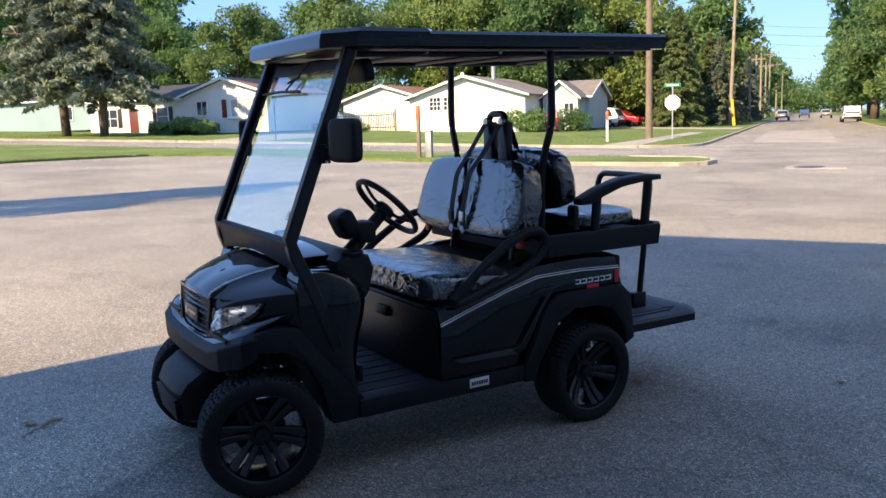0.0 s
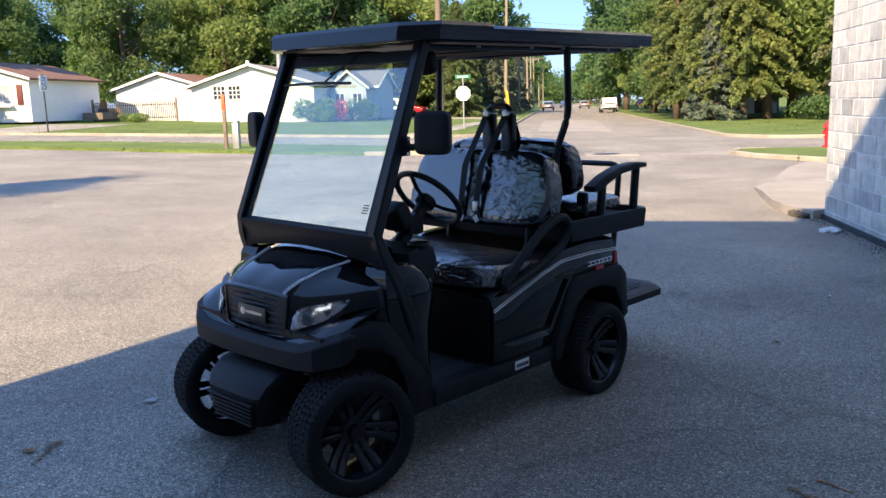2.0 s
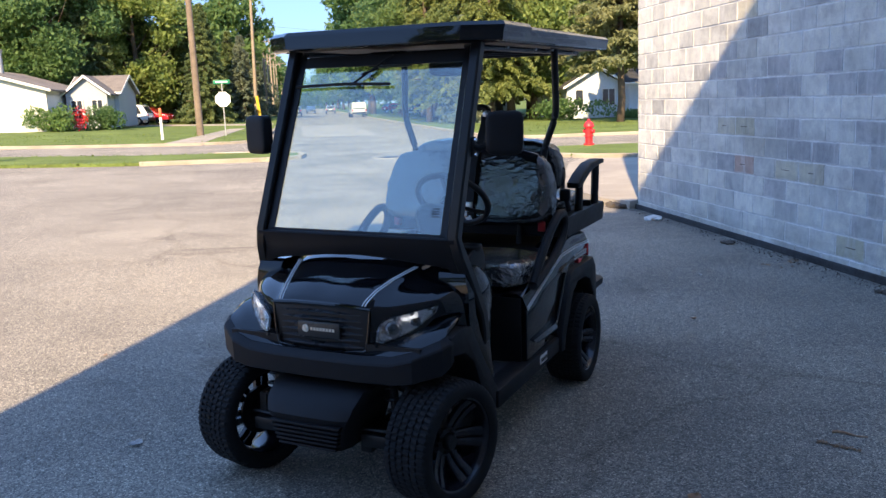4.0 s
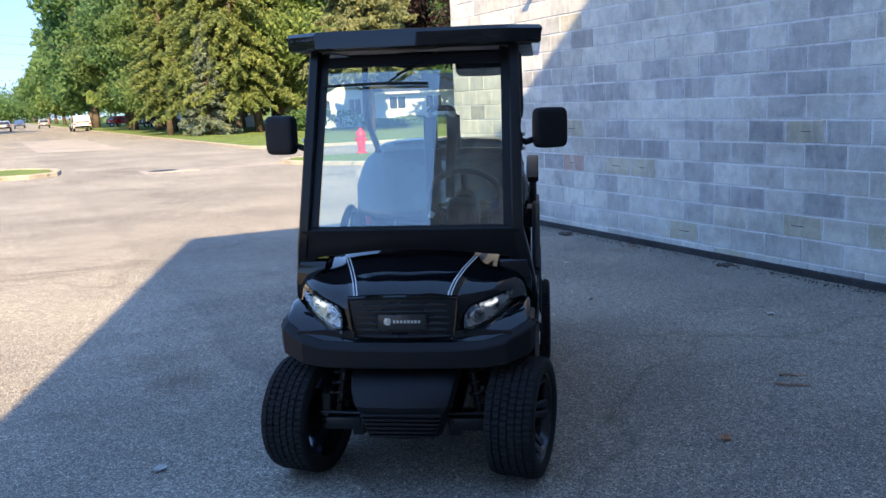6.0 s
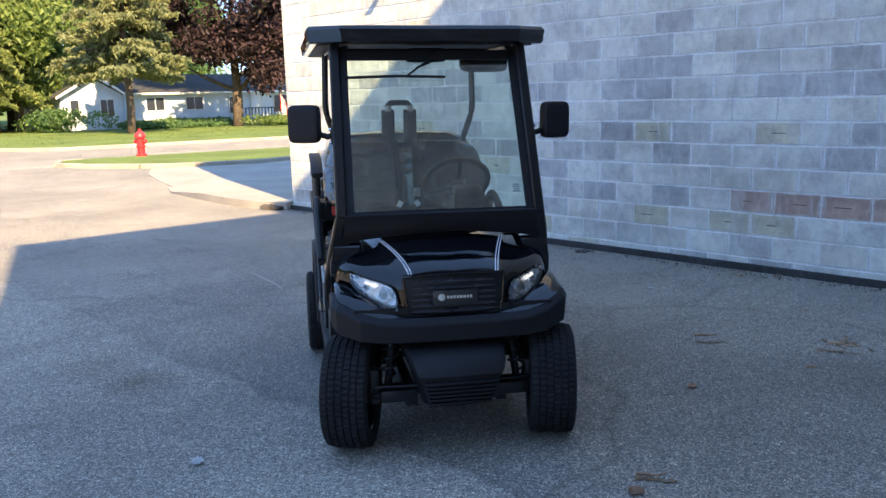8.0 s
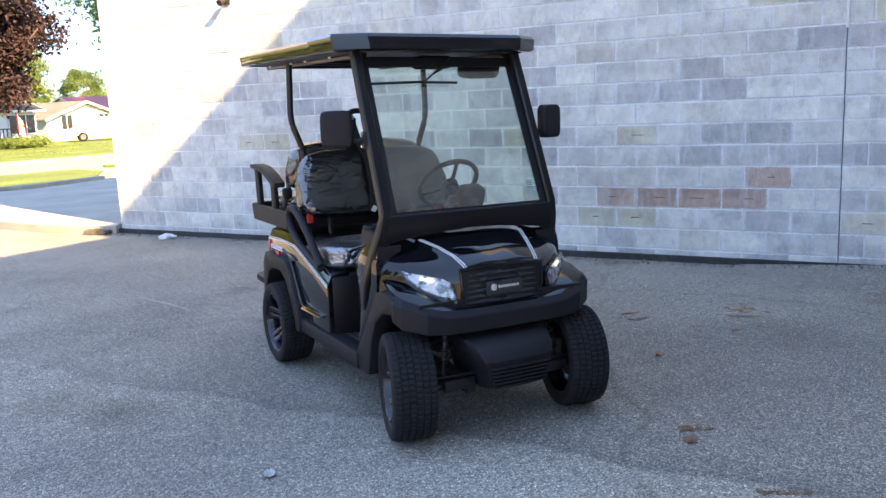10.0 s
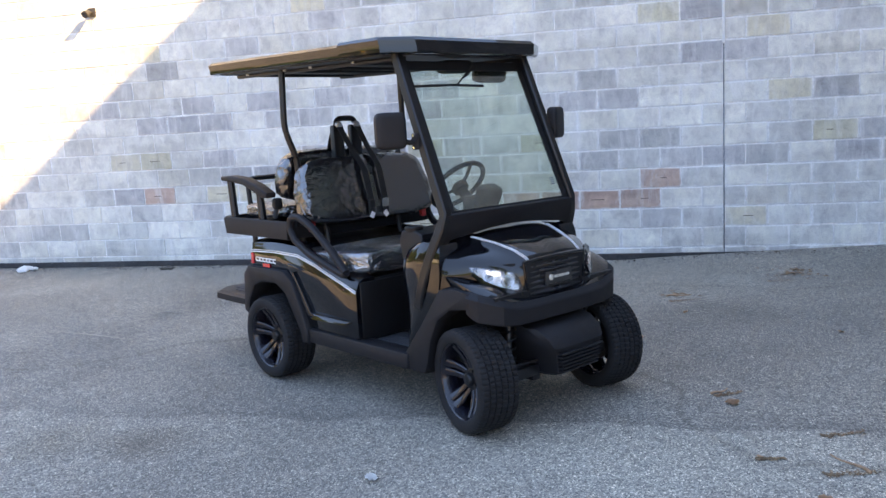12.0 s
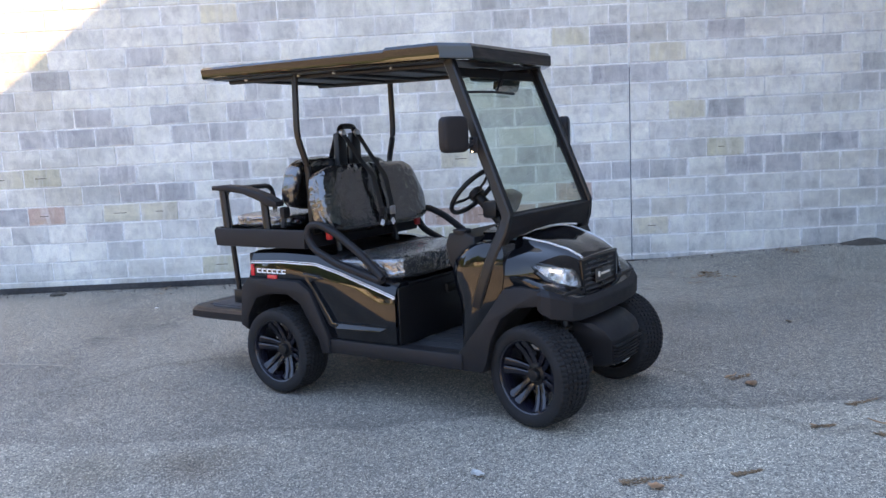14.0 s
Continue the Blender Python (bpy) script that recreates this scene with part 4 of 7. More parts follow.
    for i, (x, y, lo, hi) in enumerate(path):
        a, b = path[max(i - 1, 0)], path[min(i + 1, len(path) - 1)]
        nrm = Vector((b[1] - a[1], -(b[0] - a[0]), 0)).normalized()
        p = Vector((x, y, 0))
        rings.append([p + nrm * d + Vector((0, 0, z)) for d, z in ((-0.045, lo + 0.012), (-0.010, lo), (0.0, lo + 0.007), (0.004, hi - 0.030), (0.0, hi - 0.022), (-0.022, hi), (-0.045, hi - 0.002))])
    bm = bmesh.new()
    loft(bm, rings)
    part("bumper", bm, PLASTIC, cart, "thick textured plastic bumper", angle=18)
    # gloss skirt that carries the body down from the lamps onto the bumper
    bm = bmesh.new()
    rings = []
    meets = [(0.084, 0.0, 0.622), (0.085, 0.20, 0.626), (0.058, 0.312, 0.668), (-0.004, 0.402, 0.712), (-0.088, 0.474, 0.738), (-0.135, 0.498, 0.744), (-0.165, 0.503, 0.744)]
    meets = [(x, -y, z) for x, y, z in reversed(meets[1:])] + meets
    for i, ((x, y, lo, hi), meet) in enumerate(zip(path, meets)):
        a, b = path[max(i - 1, 0)], path[min(i + 1, len(path) - 1)]
        nrm = Vector((b[1] - a[1], -(b[0] - a[0]), 0)).normalized()
        q, r = Vector((x, y, hi)) + nrm * -0.026, Vector(meet)
        swell = nrm * 0.5 + Vector((0, 0, 0.8))
        d = (r - q).length
        rings.append([q - Vector((0, 0, 0.03)), q + Vector((0, 0, 0.001)), q.lerp(r, 0.3) + swell * d * 0.07, q.lerp(r, 0.65) + swell * d * 0.08, r + swell * 0.002, r - nrm * 0.03 - Vector((0, 0, 0.06))])
    loft(bm, rings)
    part("nose_skirt", bm, GLOSS, cart, "gloss black lower nose panel", angle=40)

    # lower front cover with ribs
    bm = bmesh.new()
    rings = []
    for z, x1, hw in ((0.235, 0.185, 0.140), (0.25, 0.215, 0.156), (0.36, 0.235, 0.188), (0.385, 0.240, 0.202), (0.43, 0.215, 0.216), (0.475, 0.150, 0.225), (0.50, 0.04, 0.225)):
        rings.append([Vector(p) for p in ((-0.10, hw, z), (x1 - 0.06, hw, z), (x1 - 0.015, hw - 0.018, z), (x1, hw - 0.06, z), (x1 + 0.004, 0, z), (x1, -hw + 0.06, z), (x1 - 0.015, -hw + 0.018, z), (x1 - 0.06, -hw, z), (-0.10, -hw, z))])
    loft(bm, rings)
    cover = part("front_cover", bm, PLASTIC, cart, "moulded plastic cover with ribs below the bumper", angle=30)
    for k in range(6):
        z = 0.262 + 0.0185 * k
        x1, hw = 0.222 + 0.003 * k, 0.134 + 0.0052 * k
        part("rib", boxed(x1 - 0.02, x1 + 0.014, -hw, hw, z - 0.0055, z + 0.0055, 0.004), PLASTIC, cover)

    # wheel-arch flares, sills
    front = [(0.01, 0.688), (-0.10, 0.702), (-0.19, 0.684), (-0.33, 0.50), (-0.47, 0.335), (-0.47, 0.245), (-0.325, 0.245), (-0.30, 0.30), (-0.27, 0.42), (-0.21, 0.53), (-0.12, 0.592), (0.02, 0.612)]
    both(lambda s: prism(bmesh.new(), front, s * 0.42, s * 0.531, bevel=0.010), "front_flare", PLASTIC, cart, "textured plastic wheel-arch flare")
    rear = [(-1.33, 0.245), (-1.33, 0.335), (-1.46, 0.60), (-1.55, 0.655), (-1.96, 0.655), (-2.02, 0.60), (-2.05, 0.36), (-1.99, 0.33), (-1.975, 0.42), (-1.90, 0.53), (-1.80, 0.565), (-1.64, 0.57), (-1.54, 0.52), (-1.41, 0.32), (-1.39, 0.245)]
    both(lambda s: prism(bmesh.new(), rear, s * 0.43, s * 0.562, bevel=0.012), "rear_flare", PLASTIC, cart, "textured plastic wheel-arch flare")
    both(lambda s: box(bmesh.new(), -1.36, -0.44, *sorted((s * 0.44, s * 0.545)), 0.248, 0.332, 0.012), "sill", PLASTIC, cart, "textured plastic side sill")
    # inner wheel houses
    both(lambda s: prism(bmesh.new(), [(0.10, 0.60), (-0.14, 0.60), (-0.30, 0.42), (-0.33, 0.28), (-0.36, 0.28), (-0.36, 0.66), (0.10, 0.66)], s * 0.20, s * 0.44), "front_wheel_house", SOFT, cart)
    both(lambda s: prism(bmesh.new(), [(-1.38, 0.28), (-1.42, 0.38), (-1.55, 0.56), (-1.92, 0.57), (-2.0, 0.45), (-2.0, 0.70), (-1.34, 0.70), (-1.34, 0.28)], s * 0.20, s * 0.45), "rear_wheel_house", SOFT, cart)

    # dash, scuttle and footwell
    levels = [(0.335, -0.455, -0.43), (0.42, -0.46, -0.385), (0.50, -0.466, -0.325), (0.60, -0.486, -0.255), (0.68, -0.516, -0.20), (0.75, -0.528, -0.19), (0.81, -0.512, -0.19), (0.86, -0.470, -0.19), (0.89, -0.42, -0.20), (0.905, -0.36, -0.22)]
    def cowl(s):
        rings = []
        for z, xb, xf in levels:
            w = xf - xb
            inset = 0.02 * max(0, (z - 0.82) / 0.08)
            rings.append([(xb + w * f, s * (y - inset), z) for f, y in ((0, 0.40), (0.0, 0.448), (0.06, 0.482), (0.16, 0.508), (0.32, 0.524), (0.55, 0.530), (0.8, 0.526), (1.0, 0.518), (1.0, 0.40))])
        return loft(bmesh.new(), rings)
    both(cowl, "cowl_side", GLOSS, cart, "curved gloss black cowl side")
    prof = [(-0.40, 0.925), (-0.48, 0.955), (-0.56, 0.94), (-0.585, 0.88), (-0.56, 0.78), (-0.50, 0.70), (-0.44, 0.33), (-0.40, 0.33)]
    part("dashboard", prism(bmesh.new(), prof, -0.436, 0.436, bevel=0.015, seg=3), SOFT, cart, "matt black dashboard")
    for y in (0.40, -0.40):
        bm = bmesh.new()
        lathe(bm, [(0.046, -0.02), (0.05, 0.0), (0.046, 0.006), (0.04, 0.002), (0.037, -0.02)], 20, "z")
        part("cup_holder", bm, SOFT, cart, m=pose(-0.495, y, 0.956))
    part("floor_pan", boxed(-0.88, -0.40, -0.47, 0.47, 0.285, 0.315, 0.005), MAT, cart, "dark grey rubber floor mat")
    for k in range(9):
        part("floor_rib", boxed(-0.86, -0.50, -0.40 + k * 0.1 - 0.006, -0.40 + k * 0.1 + 0.006, 0.315, 0.320, 0.002), MAT, cart)
    for y, x in ((0.30, -0.50), (0.16, -0.50)):
        bm = bmesh.new()
        tube(bm, [(-0.44, y, 0.45), (x - 0.03, y, 0.38)], 0.012)
        box(bm, x - 0.055, x - 0.035, y - 0.045, y + 0.045, 0.34, 0.42, 0.006)
        part("pedal", bm, METAL, cart)
    # steering
    bm = bmesh.new()
    tube(bm, [(-0.46, 0.19, 0.80), (-0.755, 0.19, 1.085)], (0.042, 0.03), 14)
    box(bm, -0.70, -0.60, 0.13, 0.25, 0.96, 1.06, 0.02)
    part("steering_column", bm, SOFT, cart)
    bm = bmesh.new()
    R = 0.172
    ring = [[Vector(((R + 0.0145 * math.cos(b)) * math.cos(a), (R + 0.0145 * math.cos(b)) * math.sin(a), 0.0145 * math.sin(b))) for b in (2 * math.pi * j / 10 for j in range(10))] for a in (2 * math.pi * i / 40 for i in range(40))]
    loft(bm, ring + [ring[0]], caps=False)
    for a in (30, 150, 270):
        d = Vector((math.cos(radians(a)), math.sin(radians(a)), 0))
        tube(bm, [d * 0.02 + Vector((0, 0, -0.02)), d * 0.09 + Vector((0, 0, -0.018)), d * R], 0.013, 8, 0.55)
    lathe(bm, [(0.0, 0.004), (0.042, 0.0), (0.052, -0.012), (0.048, -0.04), (0.0, -0.045)], 24, "z")
    bmesh.ops.remove_doubles(bm, verts=bm.verts[:], dist=1e-5)
    part("steering_wheel", bm, SOFT, cart, m=pose(-0.785, 0.19, 1.115) @ pose(0, 0, 0, 0, -47, 0) @ pose(0, 0, 0, 0, 0, 90))
    bm = cushion((0.045, 0.075, 0.065), 5, 6, 0.0)
    part("display", bm, SOFT, cart, "display pod beside the steering wheel", m=pose(-0.555, 0.20, 1.055, 0, 25, 0))

    # windscreen: pillars, lower panel, glass, wiper
    lo, hi = Vector((-0.179, 0, 1.020)), Vector((-0.505, 0, 1.80))
    way = (hi - lo).normalized()
    front_n = Vector((way.z, 0, -way.x))
    for s in (1, -1):
        bm = bmesh.new()
        line = [(-0.50, 0.450, 1.83), (-0.185, 0.462, 1.04), (-0.20, 0.478, 0.97), (-0.245, 0.500, 0.86), (-0.295, 0.522, 0.72), (-0.325, 0.520, 0.64), (-0.35, 0.510, 0.58)]
        rings = []
        for i, p in enumerate(line):
            p = Vector((p[0], s * p[1], p[2]))
            a, b = Vector(line[max(i - 1, 0)]), Vector(line[min(i + 1, len(line) - 1)])
            d = (b - a)
            f = Vector((-d.z, 0, d.x)).normalized()
            if f.x < 0:
                f = -f
            y = Vector((0, 1, 0))
            rings.append([p + f * u * 0.027 + y * v * 0.024 for u, v in ((1, 0.7), (0.7, 1), (-0.7, 1), (-1, 0.7), (-1, -0.7), (-0.7, -1), (0.7, -1), (1, -0.7))])
        loft(bm, rings)
        part("pillar", bm, METAL, cart, "black windscreen pillar")
    glass = bmesh.new()
    pts = [lo + way * 0.012 + Vector((0, y, 0)) for y in (-0.44, 0.44)] + [hi + way * -0.02 + Vector((0, y, 0)) for y in (0.43, -0.43)]
    loft(glass, [[p + front_n * 0.0025 for p in pts], [p - front_n * 0.0025 for p in pts]])
    g = part("windscreen", glass, WINDSCREEN, cart, "clear faintly green windscreen")
    g.visible_shadow = False
    bm = bmesh.new()
    q = lo + way * 0.105 + front_n * 0.0035 + Vector((0, 0.365, 0))
    for k in range(4):
        ribbon(bm, [q + way * 0.011 * k - Vector((0, 0.018 - 0.004 * (k % 2), 0)), q + way * 0.011 * k + Vector((0, 0.018, 0))], 0.005, front_n, 0.0006)
    part("sticker", bm, GREY_BLUE, cart, "small grey maker's marks etched in the glass")
    for a, b, w in (((lo, -0.424), (hi, -0.412), 0.042), ((lo, 0.424), (hi, 0.412), 0.042)):
        bm = bmesh.new()
        ribbon(bm, [a[0] + Vector((0, a[1], 0)) + front_n * 0.005, b[0] + Vector((0, b[1], 0)) + front_n * 0.005], w, front_n, 0.003)
        part("glass_seal", bm, SOFT, cart)
    bm = bmesh.new()
    ribbon(bm, [lo + way * 0.015 + Vector((0, -0.42, 0)) + front_n * 0.005, lo + way * 0.015 + Vector((0, 0.42, 0)) + front_n * 0.005], 0.03, front_n, 0.003)
    part("glass_seal", bm, SOFT, cart)
    bm = bmesh.new()
    ribbon(bm, [hi - way * 0.045 + Vector((0, -0.42, 0)) + front_n * 0.004, hi - way * 0.045 + Vector((0, 0.42, 0)) + front_n * 0.004], 0.05, front_n, 0.004)
    part("glass_seal", bm, SOFT, cart)
    # panel under the glass, its lower edge arched over the hood
    out = [(0.475, 1.040), (-0.475, 1.040), (-0.487, 0.97), (-0.482, 0.885), (-0.440, 0.885), (-0.425, 0.908), (-0.38, 0.916), (-0.30, 0.924), (-0.15, 0.940), (0.0, 0.946), (0.15, 0.940), (0.30, 0.924), (0.38, 0.916), (0.425, 0.908), (0.440, 0.885), (0.482, 0.885), (0.487, 0.97)]
    bm = bmesh.new()
    prism(bm, out, -0.018, 0.018, axis="x", bevel=0.006)
    for v in bm.verts:
        v.co.x += -0.185 - (1.035 - v.co.z) * 0.25 if v.co.z < 1.0 else -0.178 - (v.co.z - 1.035) * 0.42
    part("windscreen_panel", bm, PLASTIC, cart, "black plastic panel under the windscreen")
    bm = bmesh.new()
    piv = hi - way * 0.09 + front_n * 0.02
    tube(bm, [piv + Vector((0, 0.0, 0)), piv + Vector((0.02, -0.07, -0.03)) + front_n * 0.01], 0.005)
    tip = hi - way * 0.165 + front_n * 0.02
    tube(bm, [hi - way * 0.03 + front_n * 0.02 + Vector((0, 0.06, 0)), tip + Vector((0, -0.12, 0.003))], 0.0045)
    tube(bm, [tip + Vector((0, -0.41, 0)), tip + Vector((0, -0.16, 0.006)), tip + Vector((0, 0.07, 0))], 0.0055, 8, 1.2)
    part("wiper", bm, SOFT, cart, "wiper hanging from the top edge")
    bm = cushion((0.05, 0.10, 0.035), 6, 6, 0)
    part("wiper_motor", bm, SOFT, cart, m=pose(-0.565, 0.0, 1.765))
    bm = cushion((0.028, 0.122, 0.052), 5, 8, 0)
    part("rear_mirror", bm, SOFT, cart, "wide interior mirror", m=pose(-0.60, 0.30, 1.735, 0, 12, 0))

    # roof: a flat moulded tray with sloped rim and cut corners
    def deck(x0, x1, hw, cut, z):
        return [(x1 - cut, hw, z), (x0 + cut * 0.5, hw, z), (x0, hw - cut * 0.5, z), (x0, -hw + cut * 0.5, z), (x0 + cut * 0.5, -hw, z), (x1 - cut, -hw, z), (x1, -hw + cut * 1.5, z), (x1, hw - cut * 1.5, z)]
    bm = bmesh.new()
    loft(bm, [deck(-2.256, -0.382, 0.561, 0.10, 1.812), deck(-2.264, -0.374, 0.568, 0.10, 1.818), deck(-2.265, -0.375, 0.569, 0.10, 1.842), deck(-2.265, -0.379, 0.576, 0.10, 1.868), deck(-2.25, -0.395, 0.562, 0.10, 1.882), deck(-2.17, -0.47, 0.50, 0.10, 1.889), deck(-2.0, -0.60, 0.30, 0.10, 1.894)])
    roof = part("roof", bm, ROOF_BLACK, cart, "black moulded roof", angle=24, m=Matrix.Translation((-0.4, 0, 1.83)) @ pose(0, 0, 0, 0, 1.35, 0) @ Matrix.Translation((0.4, 0, -1.83)))
    bm = bmesh.new()
    loft(bm, [deck(-2.20, -0.44, 0.53, 0.09, 1.816), deck(-2.20, -0.44, 0.53, 0.09, 1.808), deck(-2.16, -0.48, 0.49, 0.09, 1.806)])
    part("roof_lining", bm, SOFT, roof)
    bm = bmesh.new()
    loft(bm, [deck(-0.86, -0.369, 0.572, 0.10, 1.822), deck(-0.86, -0.371, 0.573, 0.10, 1.848), deck(-0.86, -0.375, 0.580, 0.10, 1.876), deck(-0.855, -0.388, 0.568, 0.10, 1.892), deck(-0.84, -0.46, 0.50, 0.10, 1.899)])
    part("roof_cap", bm, ROOF_BLACK, roof, "raised front cap of the roof", angle=24)
    for y in (0.40, -0.40):
        bm = bmesh.new()
        tube(bm, [(-0.50, y, 1.80), (-2.15, y, 1.80)], 0.016, 8)
        part("roof_rail", bm, METAL, roof)
    for x in (-0.9, -1.3, -1.57, -2.0):
        bm = bmesh.new()
        tube(bm, [(x, -0.40, 1.80), (x, 0.40, 1.80)], 0.012, 8)
        for y in (-0.40, 0.40):
            lathe_b = bmesh.new()
            lathe(lathe_b, [(0.0, 0.0), (0.010, 0.0), (0.010, 0.012), (0.0, 0.012)], 8, "z")
            part("bolt", lathe_b, STEEL, roof, m=pose(x + 0.03, y * 1.1, 1.795))
        part("roof_crossbar", bm, METAL, roof)
    for s in (1, -1):
        bm = bmesh.new()
        tube(bm, rounded([(-1.565, s * 0.445, 1.855), (-1.57, s * 0.455, 1.49), (-1.565, s * 0.385, 1.30), (-1.56, s * 0.385, 0.80)], 0.06), 0.019, 12)
        part("roof_post", bm, METAL, cart, "bent black steel roof post")
    # side mirrors
    for s in (1, -1):
        mir = part("side_mirror", cushion((0.030, 0.076, 0.088), 6, 8, 0.0), PLASTIC, cart, "square black side mirror", m=pose(-0.385, s * 0.605, 1.445, 0, 0, 20 * s))
        part("mirror_glass", boxed(-0.0312, -0.026, -0.05, 0.05, -0.068, 0.068, 0.002), MIRROR, mir)
        bm = bmesh.new()
        tube(bm, [(-0.35, s * 0.465, 1.40), (-0.37, s * 0.50, 1.385), (-0.385, s * 0.55, 1.40)], 0.014, 10)
        box(bm, -0.375, -0.325, *sorted((s * 0.462, s * 0.487)), 1.35, 1.43, 0.006)
        part("mirror_arm", bm, PLASTIC, cart)
        for z in (1.36, 1.42):
            lathe_b = bmesh.new()
            lathe(lathe_b, [(0.0, 0.497), (0.007, 0.497), (0.008, 0.487)], 10)
            part("bolt", lathe_b, CHROME, cart, m=Matrix.Diagonal((1, s, 1, 1)) @ pose(-0.35, 0, z))

    # rear body
    panel = [(-0.862, 0.335), (-0.862, 0.592), (-1.0, 0.636), (-1.25, 0.712), (-1.36, 0.742), (-1.44, 0.752), (-1.69, 0.755), (-1.95, 0.745), (-1.985, 0.64), (-1.55, 0.64), (-1.46, 0.58), (-1.345, 0.335)]
    both(lambda s: prism(bmesh.new(), panel, s * 0.40, s * 0.530, bevel=0.006), "side_panel", GLOSS, cart, "gloss black body side")
    top = [(-0.862, 0.592, 0.665), (-1.0, 0.636, 0.705), (-1.25, 0.712, 0.775), (-1.42, 0.752, 0.815), (-1.69, 0.756, 0.828), (-1.95, 0.745, 0.812)]
    for s in (1, -1):
        bm = bmesh.new()
        loft(bm, [[(x, s * 0.40, z0), (x, s * 0.530, z0 - 0.004), (x, s * 0.529, z0 + 0.006), (x, s * 0.505, z1 - 0.015), (x, s * 0.47, z1), (x, s * 0.40, z1)] for x, z0, z1 in top])
        part("shoulder", bm, GLOSS, cart, "gloss black body shoulder", angle=30)
        for dz, w in ((-0.001, 0.0052), (0.009, 0.0032)):
            bm = bmesh.new()
            ribbon(bm, [(x, s * (0.533 - max(0, dz) * 0.3), z0 + dz) for x, z0, z1 in top], w, (0, s, 0.1), 0.003)
            part("side_stripe", bm, STRIPE, cart, "silver pinstripe")
        scoop = [(-1.515, 0.700), (-1.42, 0.695), (-1.365, 0.672), (-1.425, 0.662), (-1.455, 0.652), (-1.30, 0.432), (-1.255, 0.425), (-0.915, 0.425), (-0.95, 0.405), (-1.29, 0.395), (-1.335, 0.41), (-1.475, 0.63)]
        part("side_crease", prism(bmesh.new(), scoop, s * 0.524, s * 0.546, bevel=0.006), GLOSS, cart, "raised crease on the body side")
        lip = prism(bmesh.new(), [(-1.275, 0.400), (-1.25, 0.428), (-0.915, 0.428), (-0.955, 0.406)], s * 0.535, s * 0.560, bevel=0.002)
        for v in lip.verts:
            v.co.y -= s * (v.co.z - 0.400) * 0.45
        part("crease_lip", lip, GLOSS, cart, "sloped lower lip of the crease")
        bm = bmesh.new()
        for k in range(6):
            x = -1.90 + k * 0.041
            y = sorted((s * 0.529, s * 0.534))
            box(bm, x, x + 0.032, *y, 0.686, 0.692)
            box(bm, x, x + 0.032, *y, 0.706, 0.712)
            box(bm, x, x + 0.007, *y, 0.692, 0.706)
        part("side_badge", bm, STRIPE, cart, "row of pale bars")
        part("tail_light", boxed(-1.955, -1.925, *sorted((s * 0.515, s * 0.536)), 0.665, 0.735, 0.004), RED_LENS, cart, "red tail light")
        part("reflector", boxed(-1.815, -1.735, *sorted((s * 0.528, s * 0.537)), 0.645, 0.678, 0.004), RED_LENS, cart, "red side reflector")
    part("sill_plate", boxed(-1.115, -1.005, 0.544, 0.549, 0.275, 0.32, 0.003), STRIPE, cart, "silver plate on the sill")
    bm = bmesh.new()
    for k in range(7):
        box(bm, -1.105 + k * 0.0135, -1.105 + k * 0.0135 + 0.009, 0.548, 0.551, 0.288, 0.305)
    part("sill_plate_bars", bm, BADGE, cart)
    part("seat_pod", boxed(-1.36, -0.868, -0.42, 0.42, 0.315, 0.66, 0.012), SOFT, cart, "matt black seat base")
    bm = boxed(-0.868, -0.855, -0.50, 0.50, 0.325, 0.645, 0.006)
    part("pod_front", bm, METAL, cart, "smooth black panel under the seat")
    bm = boxed(-0.862, -0.832, -0.06, 0.06, 0.545, 0.60, 0.014)
    part("pod_latch", bm, SOFT, cart)
    part("engine_cover", boxed(-1.98, -1.36, -0.41, 0.41, 0.56, 0.80, 0.02), SOFT, cart)
    part("tail_panel", boxed(-2.0, -1.95, -0.50, 0.50, 0.42, 0.80, 0.015), PLASTIC, cart)
    part("seat_shelf", boxed(-1.55, -1.28, -0.48, 0.48, 0.66, 0.80, 0.015), SOFT, cart, "black shelf behind the seat")
    # seats
    part("seat_cushion", cushion((0.272, 0.497, 0.077), 5.5, 74, 0.001, 1, film=0.007), FILM_LOOSE, cart, "black vinyl seat wrapped in clear film", m=pose(-1.115, 0, 0.735, 0, -3, 0))
    part("seat_back", cushion((0.078, 0.487, 0.199), 6.5, 74, 0.001, 2, taper=0.12, groove=0.12, film=0.0075), FILM, cart, "black vinyl backrest wrapped in clear film", m=pose(-1.43, 0, 1.107, 0, -15, 0))
    part("rear_seat_back", cushion((0.066, 0.463, 0.155), 5.0, 44, 0.001, 3, taper=0.10, film=0.007), FILM, cart, "rear backrest wrapped in clear film", m=pose(-1.675, 0, 1.205, 0, 8, 0))
    part("rear_seat", cushion((0.243, 0.438, 0.046), 5.5, 44, 0.001, 4, film=0.009), FILM_LOOSE, cart, "rear seat wrapped in clear film", m=pose(-1.97, 0, 0.985))
    bm = bmesh.new()
    for y in (-0.28, 0.28):
        tube(bm, [(-1.45, y, 0.80), (-1.50, y, 1.10)], 0.016)
    tube(bm, [(-1.47, -0.48, 0.935), (-1.47, 0.48, 0.935)], 0.016)
    part("seat_frame", bm, METAL, cart)
    # belt tower between the backrests
    for y in (-0.075, 0.06):
        bm = bmesh.new()
        box(bm, -1.60, -1.555, y - 0.040, y + 0.040, 0.95, 1.50, 0.010)
        part("belt_post", bm, METAL, cart, "flat black belt post")
    bm = bmesh.new()
